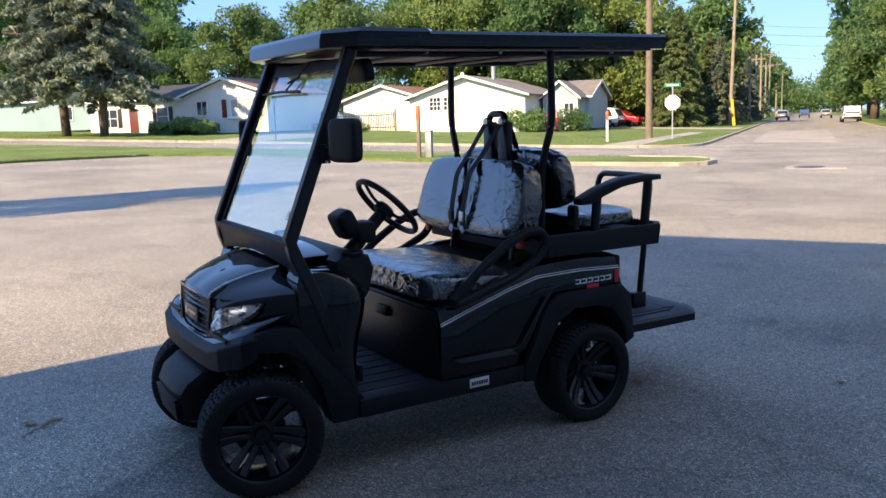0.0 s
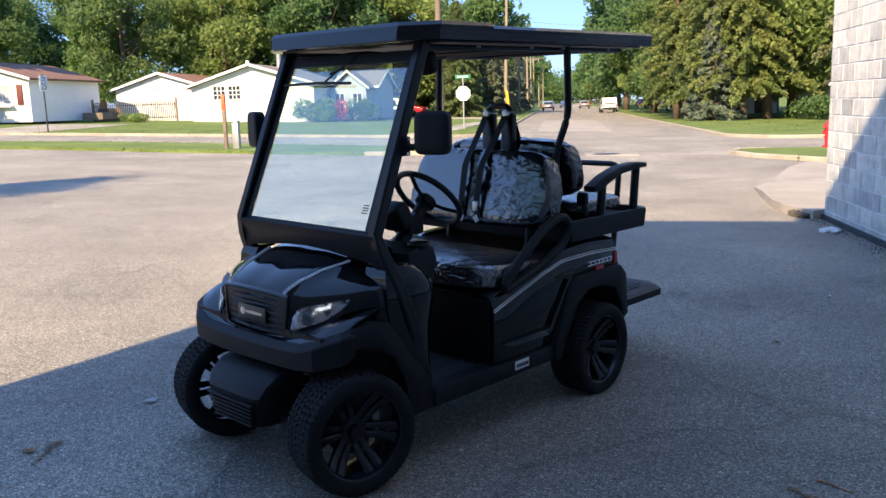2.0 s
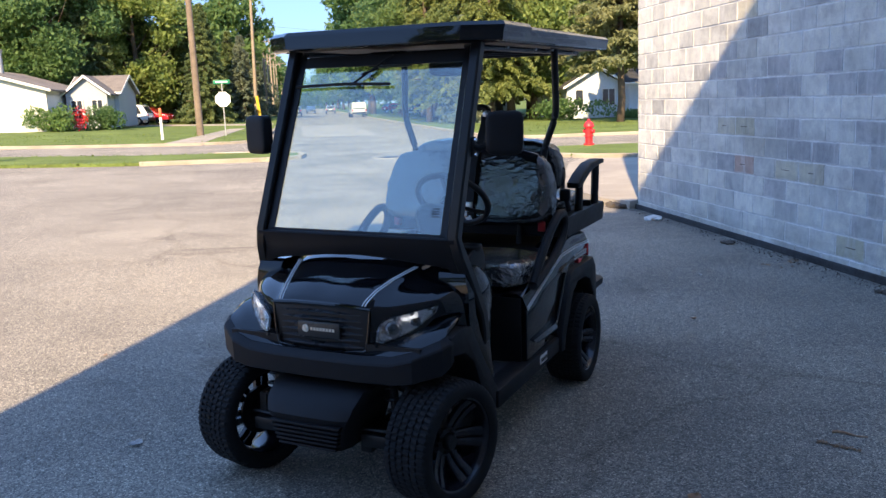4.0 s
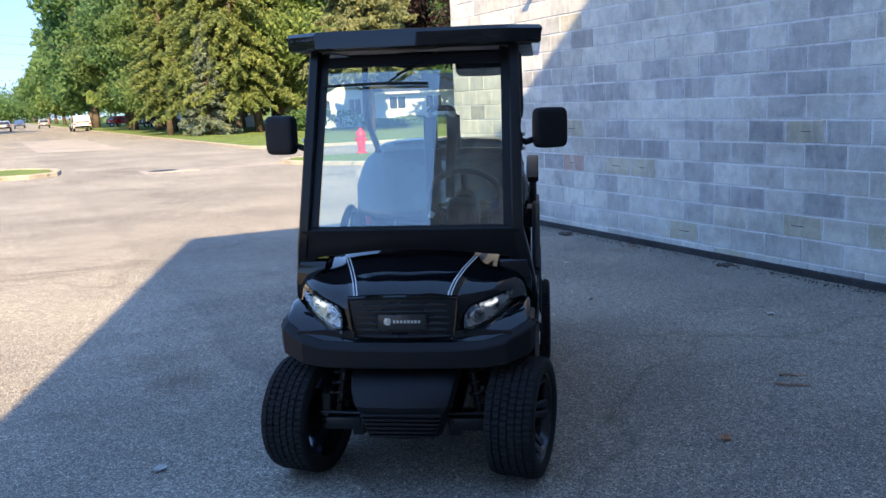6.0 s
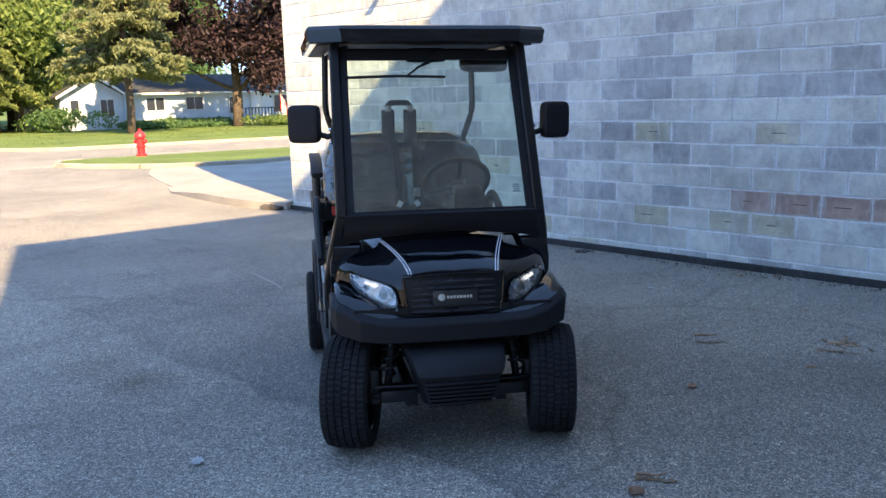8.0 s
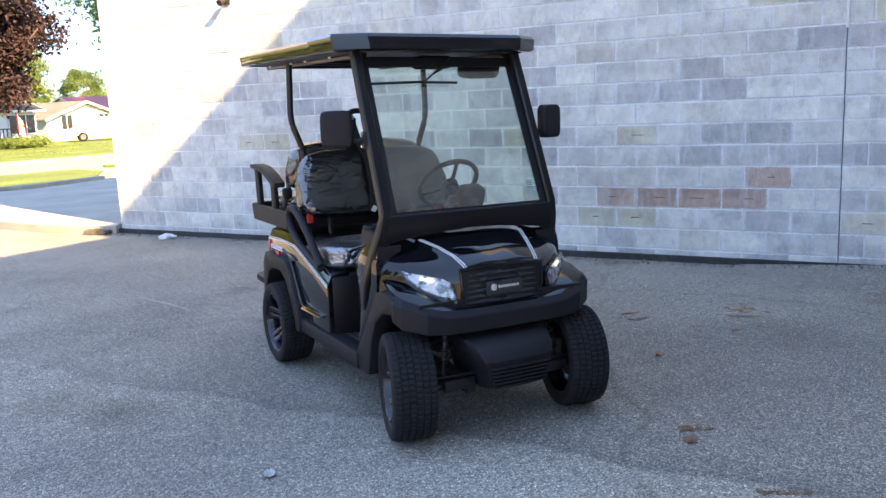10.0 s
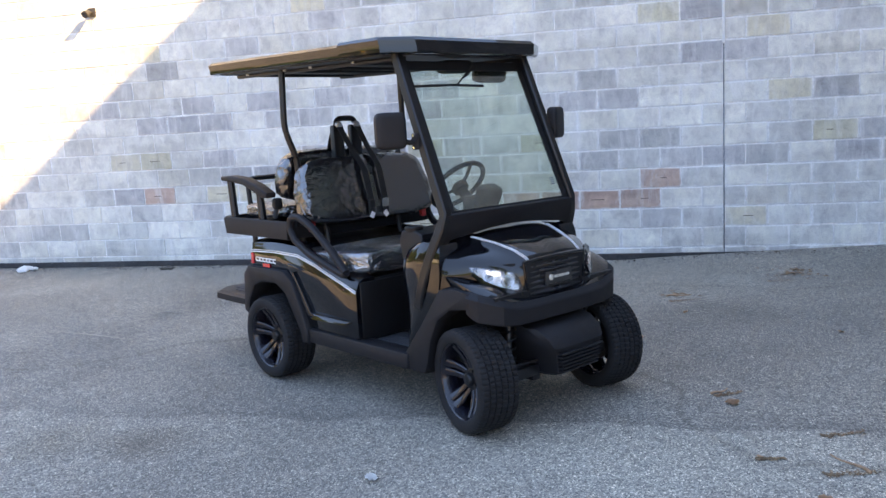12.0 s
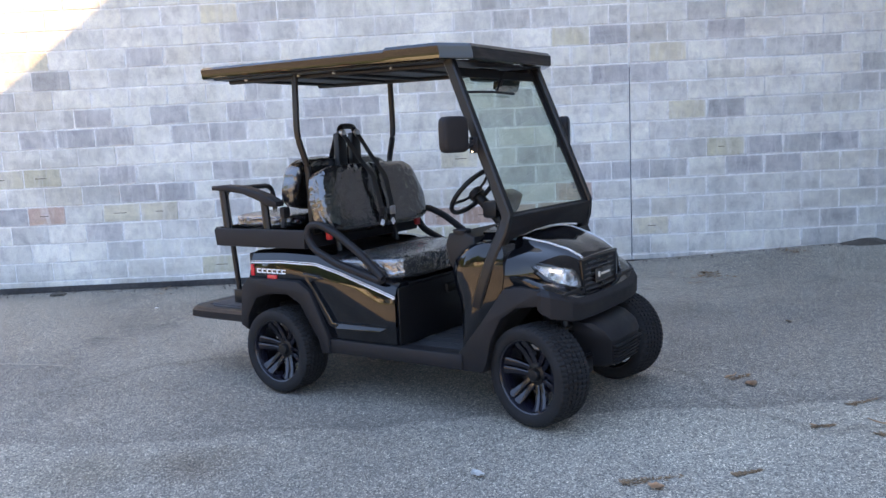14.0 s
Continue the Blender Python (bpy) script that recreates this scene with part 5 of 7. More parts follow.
    tube(bm, rounded([(-1.575, -0.09, 1.46), (-1.575, -0.075, 1.54), (-1.575, 0.06, 1.54), (-1.575, 0.075, 1.46)], 0.05), 0.018, 10)
    part("belt_hoop", bm, METAL, cart)
    for y in (-0.075, 0.06):
        bm = bmesh.new()
        lathe(bm, [(0.0, 0.022), (0.020, 0.018), (0.024, 0.0), (0.0, 0.0)], 14, "x")
        part("belt_guide", bm, STEEL, cart, m=pose(-1.56, y, 1.50))
    for y0, y1, k in ((-0.075, -0.05, 0), (0.06, 0.055, 1)):
        bm = bmesh.new()
        ribbon(bm, rounded([(-1.545, y0, 1.49), (-1.44, y0 * 0.8 + y1 * 0.2, 1.345), (-1.344, y1 * 0.7 + y0 * 0.3, 1.235), (-1.300, y1, 1.04), (-1.303, y1 * 1.1, 0.945)], 0.04), 0.042, (1, 0, 0.3), 0.0015)
        part("belt", bm, WEBBING, cart, "black belt lying over the backrest")
        bm = boxed(-1.308, -1.289, y1 - 0.020, y1 + 0.020, 0.990, 1.042, 0.005)
        part("buckle", bm, STEEL if k else SOFT, cart)
        part("belt_tag", boxed(-0.002, 0.002, -0.015, 0.015, -0.018, 0.018, 0.001), STRIPE, cart, "white tag", m=pose(-1.297, y1, 0.948, 35 if k else -30, 0, 0))
        bm = bmesh.new()
        ribbon(bm, rounded([(-1.60, y0, 1.49), (-1.64, y0 * 1.2, 1.37), (-1.66, y0 * 1.4, 1.20)], 0.04), 0.045, (-1, 0, 0.3), 0.0015)
        part("belt", bm, WEBBING, cart, "black belt lying over the backrest")
    for s in (1, -1):
        bm = bmesh.new()
        tube(bm, [(-1.40, s * 0.10, 0.93), (-1.37, s * 0.30, 0.925), (-1.39, s * 0.43, 0.945)], 0.012, 8, 0.6)
        part("lap_belt", bm, WEBBING, cart)
        part("buckle", boxed(-1.405, -1.375, s * 0.43 - 0.018, s * 0.43 + 0.018, 0.885, 0.945, 0.006), RED_BELT, cart, "red buckle release")
    # hip rests: closed loops of thick bar
    for s in (1, -1):
        loop = [(-0.93, 0.70), (-1.08, 0.83), (-1.24, 0.935), (-1.36, 0.985), (-1.44, 0.98), (-1.47, 0.92), (-1.42, 0.845), (-1.26, 0.77), (-1.10, 0.725), (-0.95, 0.685)]
        y = s * 0.535
        pts = rounded([(x, y, z) for x, z in loop] + [(-0.93, y, 0.70)], 0.035, 3)
        bm = bmesh.new()
        tube(bm, pts, 0.0225, 10, 1.0, (0, 1, 0))
        part("hip_rest", bm, PLASTIC, cart, "closed loop of thick black bar beside the seat")

    # rear deck, arm pads, rail, step
    bm = bmesh.new()
    def tray(x0, x1, hw, z, c):
        return [(x1, hw, z), (x0 + c, hw, z), (x0, hw - c, z), (x0, -hw + c, z), (x0 + c, -hw, z), (x1, -hw, z)]
    loft(bm, [tray(-2.26, -1.50, 0.52, 0.838, 0.05), tray(-2.285, -1.48, 0.548, 0.845, 0.06), tray(-2.29, -1.47, 0.556, 0.94, 0.06), tray(-2.283, -1.475, 0.550, 0.952, 0.06), tray(-2.26, -1.50, 0.525, 0.950, 0.05), tray(-2.255, -1.52, 0.52, 0.915, 0.05)])
    part("rear_deck", bm, PLASTIC, cart, "deep black plastic tray round the rear seat")
    for s in (1, -1):
        pad = [(-1.685, 1.085), (-1.68, 1.115), (-1.80, 1.165), (-1.95, 1.205), (-2.12, 1.218), (-2.235, 1.212), (-2.235, 1.185), (-2.12, 1.180), (-1.96, 1.160), (-1.83, 1.118), (-1.75, 1.085)]
        part("arm_pad", prism(bmesh.new(), pad, s * 0.478, s * 0.552, bevel=0.012, seg=3), PLASTIC, cart, "curved black arm pad")
        for x0, x1, z in ((-2.15, -2.17, 1.19), (-1.80, -1.815, 1.12)):
            bm = bmesh.new()
            tube(bm, [(x0, s * 0.515, 0.94), (x1, s * 0.515, z)], 0.024, 10, 1.0)
            part("arm_post", bm, METAL, cart)
        part("rail_bracket", boxed(-2.50, -2.27, s * 0.215 - 0.02, s * 0.215 + 0.02, 0.865, 0.905, 0.005), METAL, cart)
        part("step_bracket", boxed(-2.46, -2.36, s * 0.215 - 0.025, s * 0.215 + 0.025, 0.40, 0.50, 0.006), METAL, cart)
        bm = bmesh.new()
        tube(bm, [(-1.70, s * 0.49, 0.955), (-1.70, s * 0.47, 1.03)], 0.014)
        bm2 = cushion((0.018, 0.03, 0.035), 5, 5, 0)
        part("rear_belt_buckle", bm2, SOFT, cart, m=pose(-1.70, s * 0.465, 1.045))
        part("rear_belt_stalk", bm, WEBBING, cart)
    bm = bmesh.new()
    tube(bm, rounded([(-2.42, -0.215, 0.39), (-2.47, -0.215, 0.90), (-2.50, -0.215, 1.17), (-2.50, 0.215, 1.17), (-2.47, 0.215, 0.90), (-2.42, 0.215, 0.39)], 0.07, 6), 0.018, 10)
    part("rear_rail", bm, METAL, cart, "bent black steel rear grab rail")
    bm = bmesh.new()
    loft(bm, [tray(-2.67, -2.02, 0.40, 0.325, 0.08), tray(-2.74, -2.00, 0.45, 0.345, 0.10), tray(-2.74, -2.00, 0.45, 0.385, 0.10), tray(-2.72, -2.02, 0.43, 0.400, 0.10)])
    step = part("rear_step", bm, PLASTIC, cart, "black plastic rear foot step")
    bm = bmesh.new()
    loft(bm, [tray(-2.63, -2.08, 0.36, 0.398, 0.10), tray(-2.63, -2.08, 0.36, 0.406, 0.10)])
    part("step_mat", bm, MAT, step, "grey ribbed step mat")
    for k in range(8):
        part("step_rib", boxed(-2.60 + k * 0.07, -2.515 + k * 0.07, -0.33, 0.33, 0.405, 0.411, 0.002), MAT, step)
    bm = bmesh.new()
    box(bm, -2.12, -1.9, -0.32, 0.32, 0.40, 0.46, 0.005)
    part("step_frame", bm, METAL, cart)

    # chassis and front suspension
    for y in (-0.20, 0.20):
        part("chassis_rail", boxed(-2.05, 0.12, y - 0.025, y + 0.025, 0.22, 0.30, 0.006), METAL, cart)
    for x in (-0.045, -0.045 - BASE_LEN):
        bm = bmesh.new()
        tube(bm, [(x, -0.40, 0.25), (x, 0.40, 0.25)], 0.03, 10)
        if x < -1:
            lathe_b = bmesh.new()
            lathe(lathe_b, [(0.0, -0.12), (0.09, -0.10), (0.12, 0.0), (0.09, 0.10), (0.0, 0.12)], 16)
            part("differential", lathe_b, METAL, cart, m=pose(x, 0.06, 0.25))
        part("axle", bm, METAL, cart)
    for s in (1, -1):
        bm = bmesh.new()
        tube(bm, [(0.03, s * 0.30, 0.27), (0.0, s * 0.25, 0.62)], 0.018, 10)
        part("shock_absorber", bm, METAL, cart)
        bm = bmesh.new()
        pts = []
        for k in range(61):
            a, f = k / 60 * 2 * math.pi * 6, k / 60
            c = Vector((0.03, s * 0.30, 0.34)).lerp(Vector((0.0, s * 0.25, 0.60)), f)
            pts.append(c + Vector((0.036 * math.cos(a), 0.036 * math.sin(a), 0)))
        tube(bm, pts, 0.006, 6)
        part("coil_spring", bm, METAL, cart)
        bm = bmesh.new()
        tube(bm, [(0.09, s * 0.17, 0.25), (0.03, s * 0.37, 0.25)], 0.016)
        tube(bm, [(-0.09, s * 0.17, 0.25), (0.0, s * 0.37, 0.25)], 0.016)
        part("control_arm", bm, METAL, cart)
        bm = bmesh.new()
        tube(bm, [(0.11, s * 0.10, 0.31), (0.09, s * 0.36, 0.31)], 0.008, 8)
        part("tie_rod", bm, METAL, cart)
        part("knuckle", boxed(-0.035, 0.035, s * 0.355 - 0.02, s * 0.355 + 0.02, 0.21, 0.37, 0.01), IRON, cart)
        part("side_bracket", boxed(0.075, 0.125, *sorted((s * 0.19, s * 0.335)), 0.246, 0.298, 0.005), METAL, cart)
    return cart


golf_cart()

# ---- trees ----
rng = np.random.default_rng(7)


def leaf_cards(centres, size, rng, flat=0.0, droop=0.0, long=1.0):
    """Small bent leaf sprays (a folded quad each) at the given centres."""
    n = len(centres)
    a = rng.normal(size=(n, 3))
    a[:, 2] *= 1 - flat
    a /= np.linalg.norm(a, axis=1)[:, None]
    b = np.cross(a, rng.normal(size=(n, 3)))
    b /= np.linalg.norm(b, axis=1)[:, None]
    c = np.cross(a, b)
    s = (size * rng.uniform(0.6, 1.3, n))[:, None]
    p0 = centres - a * s * long
    p1 = centres + b * s * 0.55
    p2 = centres + a * s * long + np.array([0, 0, -droop]) * s
    p3 = centres - b * s * 0.55
    p1 = p1 + c * s * 0.25
    p3 = p3 + c * s * 0.25
    verts = np.stack([p0, p1, p2, p3], 1).reshape(-1, 3)
    k = np.arange(n) * 4
    faces = np.concatenate([np.stack([k, k + 1, k + 2], 1), np.stack([k, k + 2, k + 3], 1)])
    return verts, faces


def leaf_mesh(name, centres, size, material, rng, **kw):
    v, f = leaf_cards(np.asarray(centres, float), size, rng, **kw)
    me = bpy.data.meshes.new(name)
    me.from_pydata(v.tolist(), [], f.tolist())
    me.materials.append(material)
    return me


def trunk_mesh(name, h, r, limbs, rng, lean=0.0):
    bm = bmesh.new()
    pts = [Vector((lean * z * z / h + 0.08 * math.sin(z * 1.1), 0.08 * math.cos(z * 0.9), z)) for z in np.linspace(-0.2, h, 9)]
    tube(bm, pts, (r, r * 0.18), 10)
    for z0, ang, ln, up in limbs:
        p = Vector((lean * z0 * z0 / h, 0, z0))
        d = Vector((math.cos(ang), math.sin(ang), up))
        k = r * (1 - 0.75 * z0 / h) * 0.5
        tube(bm, [p, p + d * ln * 0.5 + Vector((0, 0, ln * 0.06)), p + d * ln + Vector((0, 0, ln * 0.2))], (k, k * 0.2), 7)
    me = bpy.data.meshes.new(name)
    bmesh.ops.recalc_face_normals(bm, faces=bm.faces[:])
    bm.to_mesh(me)
    bm.free()
    me.shade_smooth()
    me.materials.append(BARK)
    return me


def broad_tree(h, spread, leaf, material, seed, count=9000, clear=0.22, label="", category="tree", dense=1.0):
    """A trunk with limbs and a crown of many leaf clumps with gaps between them."""
    g = np.random.default_rng(seed)
    limbs = [(h * g.uniform(clear, 0.75), g.uniform(0, 6.28), spread * g.uniform(0.5, 0.9), g.uniform(0.3, 0.9)) for _ in range(11)]
    blobs = []
    for _ in range(46):
        u = g.uniform(-0.95, 1)
        a = g.uniform(0, 6.28)
        wide = math.sqrt(max(0.05, 1 - (u * 0.92) ** 2)) * spread * g.uniform(0.45, 0.95)
        z = h * (clear + (1 - clear) * (0.5 + 0.46 * u))
        blobs.append((wide * math.cos(a), wide * math.sin(a), z, spread * g.uniform(0.20, 0.36)))
    per = count // len(blobs)
    cs = []
    for x, y, z, r in blobs:
        d = g.normal(size=(per, 3))
        d /= np.linalg.norm(d, axis=1)[:, None]
        rad = r * g.uniform(0.55, 1.0, (per, 1)) ** 0.5 * (1 + 0.25 * g.normal(size=(per, 1)))
        cs.append(np.array([x, y, z]) + d * rad * np.array([1, 1, 0.75]))
    tree = thing("broadleaf_tree", label, category)
    part("trunk", trunk_mesh("trunk", h * 0.82, h * 0.022 + 0.06, limbs, g), BARK, tree)
    part("crown", leaf_mesh("crown", np.concatenate(cs), leaf, material, g, droop=0.3), material, tree)
    return tree


def needle_tree(h, spread, leaf, material, seed, count=9000, clear=0.04, label="", category="tree", droop=0.25, power=0.85, ragged=0.25):
    """A conifer: whorls of drooping boughs, each set with short sprays, narrowing to a tip."""
    g = np.random.default_rng(seed)
    cs, limbs = [], []
    levels = int(h * 2.1)
    per = count // (levels * 7)
    for i in range(levels):
        f = i / levels
        z0 = h * (clear + (0.985 - clear) * f)
        reach = spread * (1 - f) ** power + 0.15
        for k in range(7):
            a = g.uniform(0, 6.28)
            ln = reach * g.uniform(1 - ragged, 1 + ragged * 0.6)
            t = g.uniform(0.12, 1.0, per) ** 0.75
            side = g.normal(size=per) * 0.10 * ln * (1.15 - t)
            x = t * ln * math.cos(a) - side * math.sin(a)
            y = t * ln * math.sin(a) + side * math.cos(a)
            z = z0 - droop * ln * t ** 1.6 + 0.12 * ln * np.maximum(0, t - 0.75) - np.abs(g.normal(size=per)) * 0.12 + g.normal(size=per) * 0.06
            cs.append(np.stack([x, y, z], 1))
            if i % 3 == 0 and k < 3:
                limbs.append((max(0.3, z0), a, ln * 0.7, -droop * 0.6))
    tree = thing("conifer", label, category)
    part("trunk", trunk_mesh("trunk", h * 0.96, h * 0.013 + 0.08, limbs, g), BARK, tree)
    part("crown", leaf_mesh("crown", np.concatenate(cs), leaf, material, g, flat=0.35, droop=0.7, long=1.25), material, tree)
    return tree


LIGHT, STANDING = {}, set()   # lighter crowns for trees far down the road


def plant(tree, x, y, scale=1.0, turn=0.0, group="", first=False, tall=None):
    """Stands a tree at a place; the first one is moved there, the others are copies."""
    if not first and y > 104 and tree.name in LIGHT:
        tree = LIGHT[tree.name]
        first = tree.name not in STANDING
        STANDING.add(tree.name)
    m = pose(x, y, height(x) + 0.08, 0, 0, turn)
    sc = (scale, scale, tall or scale)
    ob = tree if first else copy_thing(tree, m)
    ob.matrix_world = m @ Matrix.Diagonal((*sc, 1))
    if group:
        ob["group"] = group
    return ob


BELT, AVENUE = "trees behind the houses", "trees along the road"
oak = broad_tree(15, 5.6, 0.23, LEAF_GREEN, 1, 19000, 0.16, "tall green broadleaf tree with a full crown")
plant(oak, -47, 78, 0.92, 0, BELT, True)
ash = broad_tree(13.5, 4.8, 0.21, LEAF_LIME, 2, 18000, 0.14, "yellow-green broadleaf tree lit by the sun")
plant(ash, -55.5, 73, 0.92, 0, BELT, True)
elm = broad_tree(17, 6.2, 0.24, LEAF_GREEN, 3, 21000, 0.2, "large dark green broadleaf tree")
plant(elm, -30, 84, 1.05, 40, BELT, True)
spruce = needle_tree(17, 4.0, 0.22, NEEDLE, 4, 20000, 0.03, "tall dark green spruce with drooping boughs", droop=0.32, power=0.75)
plant(spruce, -18.5, 88, 0.85, 0, BELT, True)
blue = needle_tree(13, 3.3, 0.20, NEEDLE_BLUE, 5, 15000, 0.04, "blue-green spruce with layered boughs", droop=0.18)
plant(blue, -8.8, 92, 0.72, 0, AVENUE, True)
LIGHT[oak.name] = broad_tree(15, 5.6, 0.40, LEAF_GREEN, 1, 5500, 0.16, "tall green broadleaf tree with a full crown")
LIGHT[ash.name] = broad_tree(13.5, 4.8, 0.38, LEAF_LIME, 2, 5000, 0.14, "yellow-green broadleaf tree lit by the sun")
LIGHT[elm.name] = broad_tree(17, 6.2, 0.42, LEAF_GREEN, 3, 6000, 0.2, "large dark green broadleaf tree")
for t, x, y, k, a in ((oak, -66, 74, 0.78, 30), (elm, -60, 84, 0.72, 80), (ash, -41, 72, 0.95, 150), (oak, -36, 86, 1.1, 200), (ash, -33, 76, 1.0, 75), (elm, -23, 88, 1.0, 120), (oak, -24, 78, 0.95, 300),
                      (ash, -18, 84, 1.1, 220), (elm, -44, 92, 0.9, 270), (oak, -75, 80, 1.25, 10), (ash, -82, 66, 1.2, 100), (elm, -95, 70, 1.15, 190), (oak, -56, 90, 0.8, 260), (elm, -10.5, 106, 0.86, 20),
                      (oak, -28, 98, 1.25, 90), (elm, -15, 112, 0.82, 160), (oak, -74, 62, 1.1, 140), (ash, -110, 60, 1.3, 45)):
    plant(t, x, y, k, a, BELT)
for x, y, k, a in ((-21.5, 80, 0.85, 60), (-14.8, 86, 0.80, 130), (-11.3, 80, 0.66, 200), (-22, 90, 0.9, 260), (-12.2, 90, 0.66, 310), (-26, 80, 0.85, 20), (-10.4, 97, 0.60, 80), (-12.6, 84, 0.58, 170)):
    plant(spruce, x, y, k, a, BELT)
for x, y, k, a in ((-9.4, 110, 0.78, 50), (-9.0, 128, 0.85, 150), (-9.5, 150, 1.0, 250)):
    plant(blue, x, y, k, a, AVENUE)
# the pair of blue spruces before the first house
big_blue = needle_tree(19, 4.7, 0.20, NEEDLE_BLUE, 6, 32000, 0.19, "large blue-green spruce on a bare lower trunk", droop=0.30, power=0.7, ragged=0.35)
plant(big_blue, -48.3, 43.5, 1.0, 0, "blue spruces by the white house", True)
plant(big_blue, -44.9, 43.8, 0.93, 140, "blue spruces by the white house")
# the east side of the road
for t, x, y, k, a in ((oak, 9.5, 84, 1.0, 10), (ash, 8.8, 72, 0.95, 90), (elm, 12.5, 100, 1.1, 170), (ash, 10.2, 112, 1.15, 250), (oak, 7.5, 124, 1.3, 330), (elm, 10, 160, 1.2, 60), (oak, 11, 195, 1.3, 200),
                      (ash, 16, 78, 1.1, 130), (ash, 14.4, 60.5, 0.92, 35), (oak, 15.6, 66, 0.9, 300), (elm, 20, 90, 1.15, 300), (oak, 26, 80, 1.1, 50), (elm, 24, 68, 1.0, 215), (oak, 34, 84, 1.2, 20), (elm, 41, 92, 1.1, 160), (ash, 60, 98, 1.1, 10), (ash, 8.4, 93, 1.05, 280), (oak, 9.0, 142, 1.0, 15), (elm, 8.5, 178, 1.0, 100), (ash, 9, 215, 1.2, 190), (oak, 9, 250, 1.1, 260), (elm, 9, 290, 1.1, 30), (oak, 9, 340, 1.1, 110), (elm, 8, 400, 1.1, 200),
                      (oak, -13, 168, 0.9, 25), (elm, -12, 195, 0.85, 95), (oak, -12, 230, 1.0, 170), (elm, -12, 275, 1.0, 240), (oak, -12, 330, 1.1, 310), (ash, -11, 395, 1.1, 70)):
    plant(t, x, y, k, a, AVENUE)
ragged_spruce = needle_tree(18, 3.0, 0.125, NEEDLE_SUN, 14, 44000, 0.15, "tall ragged green spruce with hanging boughs", droop=0.42, power=0.6, ragged=0.45)
for x, y, k, a in ((8.6, 58, 0.9, 40), (10.4, 57, 1.0, 120), (12.2, 58.5, 1.05, 210), (9.2, 62.5, 1.05, 90), (11.6, 64, 1.12, 160), (6.9, 63, 0.85, 10)):
    plant(ragged_spruce, x, y, k, a, "spruces on the corner lawn", x == 8.6)
plant(blue, 8.4, 56.6, 0.58, 30, "spruces on the corner lawn")
pale = needle_tree(12.5, 3.6, 0.15, NEEDLE_TAN, 8, 32000, 0.28, "pale olive spruce with a bare twisted trunk", droop=0.13, power=0.72, ragged=0.3)
plant(pale, 15.8, 46.5, 1.0, 0, "", True)
maple = broad_tree(12.5, 4.9, 0.145, LEAF_PURPLE, 9, 36000, 0.15, "broad purple-leaved maple beside the pale blue house")
plant(maple, 25.5, 51.2, 1.16, 0, "", True)
# west of the lot, where a long shadow falls from
plant(ash, -19.7, -8.0, 0.33, 60, "trees west of the lot", tall=1.26)
high = broad_tree(17, 5.3, 0.22, LEAF_GREEN, 12, 14000, 0.40, "tall green tree with a high crown")
plant(high, 50.5, 63.0, 1.05, 0, "", True)
for x, y, k, a in ((76, 103, 0.62, 30), (84, 101, 0.66, 120), (69, 106, 0.60, 220)):
    plant(ash, x, y, k, a, "trees behind the white outbuildings")
# far woods that close the road and the horizon
def far_woods():
    g = np.random.default_rng(31)
    cs = []
    for k in range(260):
        a = g.uniform(radians(-62), radians(75))
        d = g.uniform(190, 420)
        x, y = d * math.sin(a), d * math.cos(a)
        if abs(x) < 12 or k < 26:
            x, y = g.uniform(-14, 14), g.uniform(425, 470)
        h = g.uniform(9, 17)
        n = 420 if abs(x) < 30 else 260
        p = g.normal(size=(n, 3)) * np.array([3.4, 3.4, h * 0.24]) + np.array([x, y, height(x) + h * 0.5])
        p[:, 2] = np.maximum(p[:, 2], height(x) + 0.3)
        cs.append(p)
    return leaf_mesh("far_woods", np.concatenate(cs), 0.62, LEAF_GREEN, g)


tagged(new("far_woods", far_woods()), "distant green woods along the horizon", "woods", kind="stuff")


def bush(x, y, r, h, material, seed, label, count=1500, leaf=0.10):
    g = np.random.default_rng(seed)
    cs = []
    for _ in range(9):
        c = np.array([g.normal() * r * 0.45, g.normal() * r * 0.35, h * g.uniform(0.3, 0.65)])
        d = g.normal(size=(count // 9, 3))
        d /= np.linalg.norm(d, axis=1)[:, None]
        cs.append(c + d * np.array([r * 0.5, r * 0.5, h * 0.4]) * g.uniform(0.6, 1.05, (count // 9, 1)))
    p = np.concatenate(cs)
    p[:, 2] = np.maximum(p[:, 2], 0.02)
    ob = new("bush", leaf_mesh("bush", p, leaf, material, g))
    ob.matrix_world = pose(x, y, height(x) + 0.09)
    return tagged(ob, label, "bush")


bush(-44.6, 49.0, 1.1, 0.9, LEAF_LIME, 41, "leafy green bush beside the white house", 2400, 0.16)
bush(-42.2, 48.9, 1.9, 1.3, LEAF_LIME, 42, "leafy green bush beside the white house", 2400, 0.16)
bush(-18.9, 60.2, 1.6, 1.9, LEAF_GREEN, 43, "round green shrub at the house corner", 1800, 0.13)
bush(-16.4, 62.2, 1.2, 1.7, LEAF_GREEN, 44, "clipped dark green shrub", 1600, 0.12)
bush(-17.8, 60.4, 0.6, 1.7, RED_PAINT, 45, "shrub with red flowers", 260, 0.10)
bush(-32.6, 57.6, 1.1, 0.7, LEAF_LIME, 46, "low weeds along the fence", 700, 0.12)
bush(22.8, 56.6, 1.6, 0.8, LEAF_LIME, 47, "low light green plants before the house", 1200, 0.12)
bush(28.3, 49.6, 2.0, 0.8, LEAF_LIME, 48, "low light green plants under the maple", 1500, 0.12)
bush(24.3, 54.8, 3.2, 0.6, LEAF_GREEN, 49, "dark hedge along the house wall", 2200, 0.12)
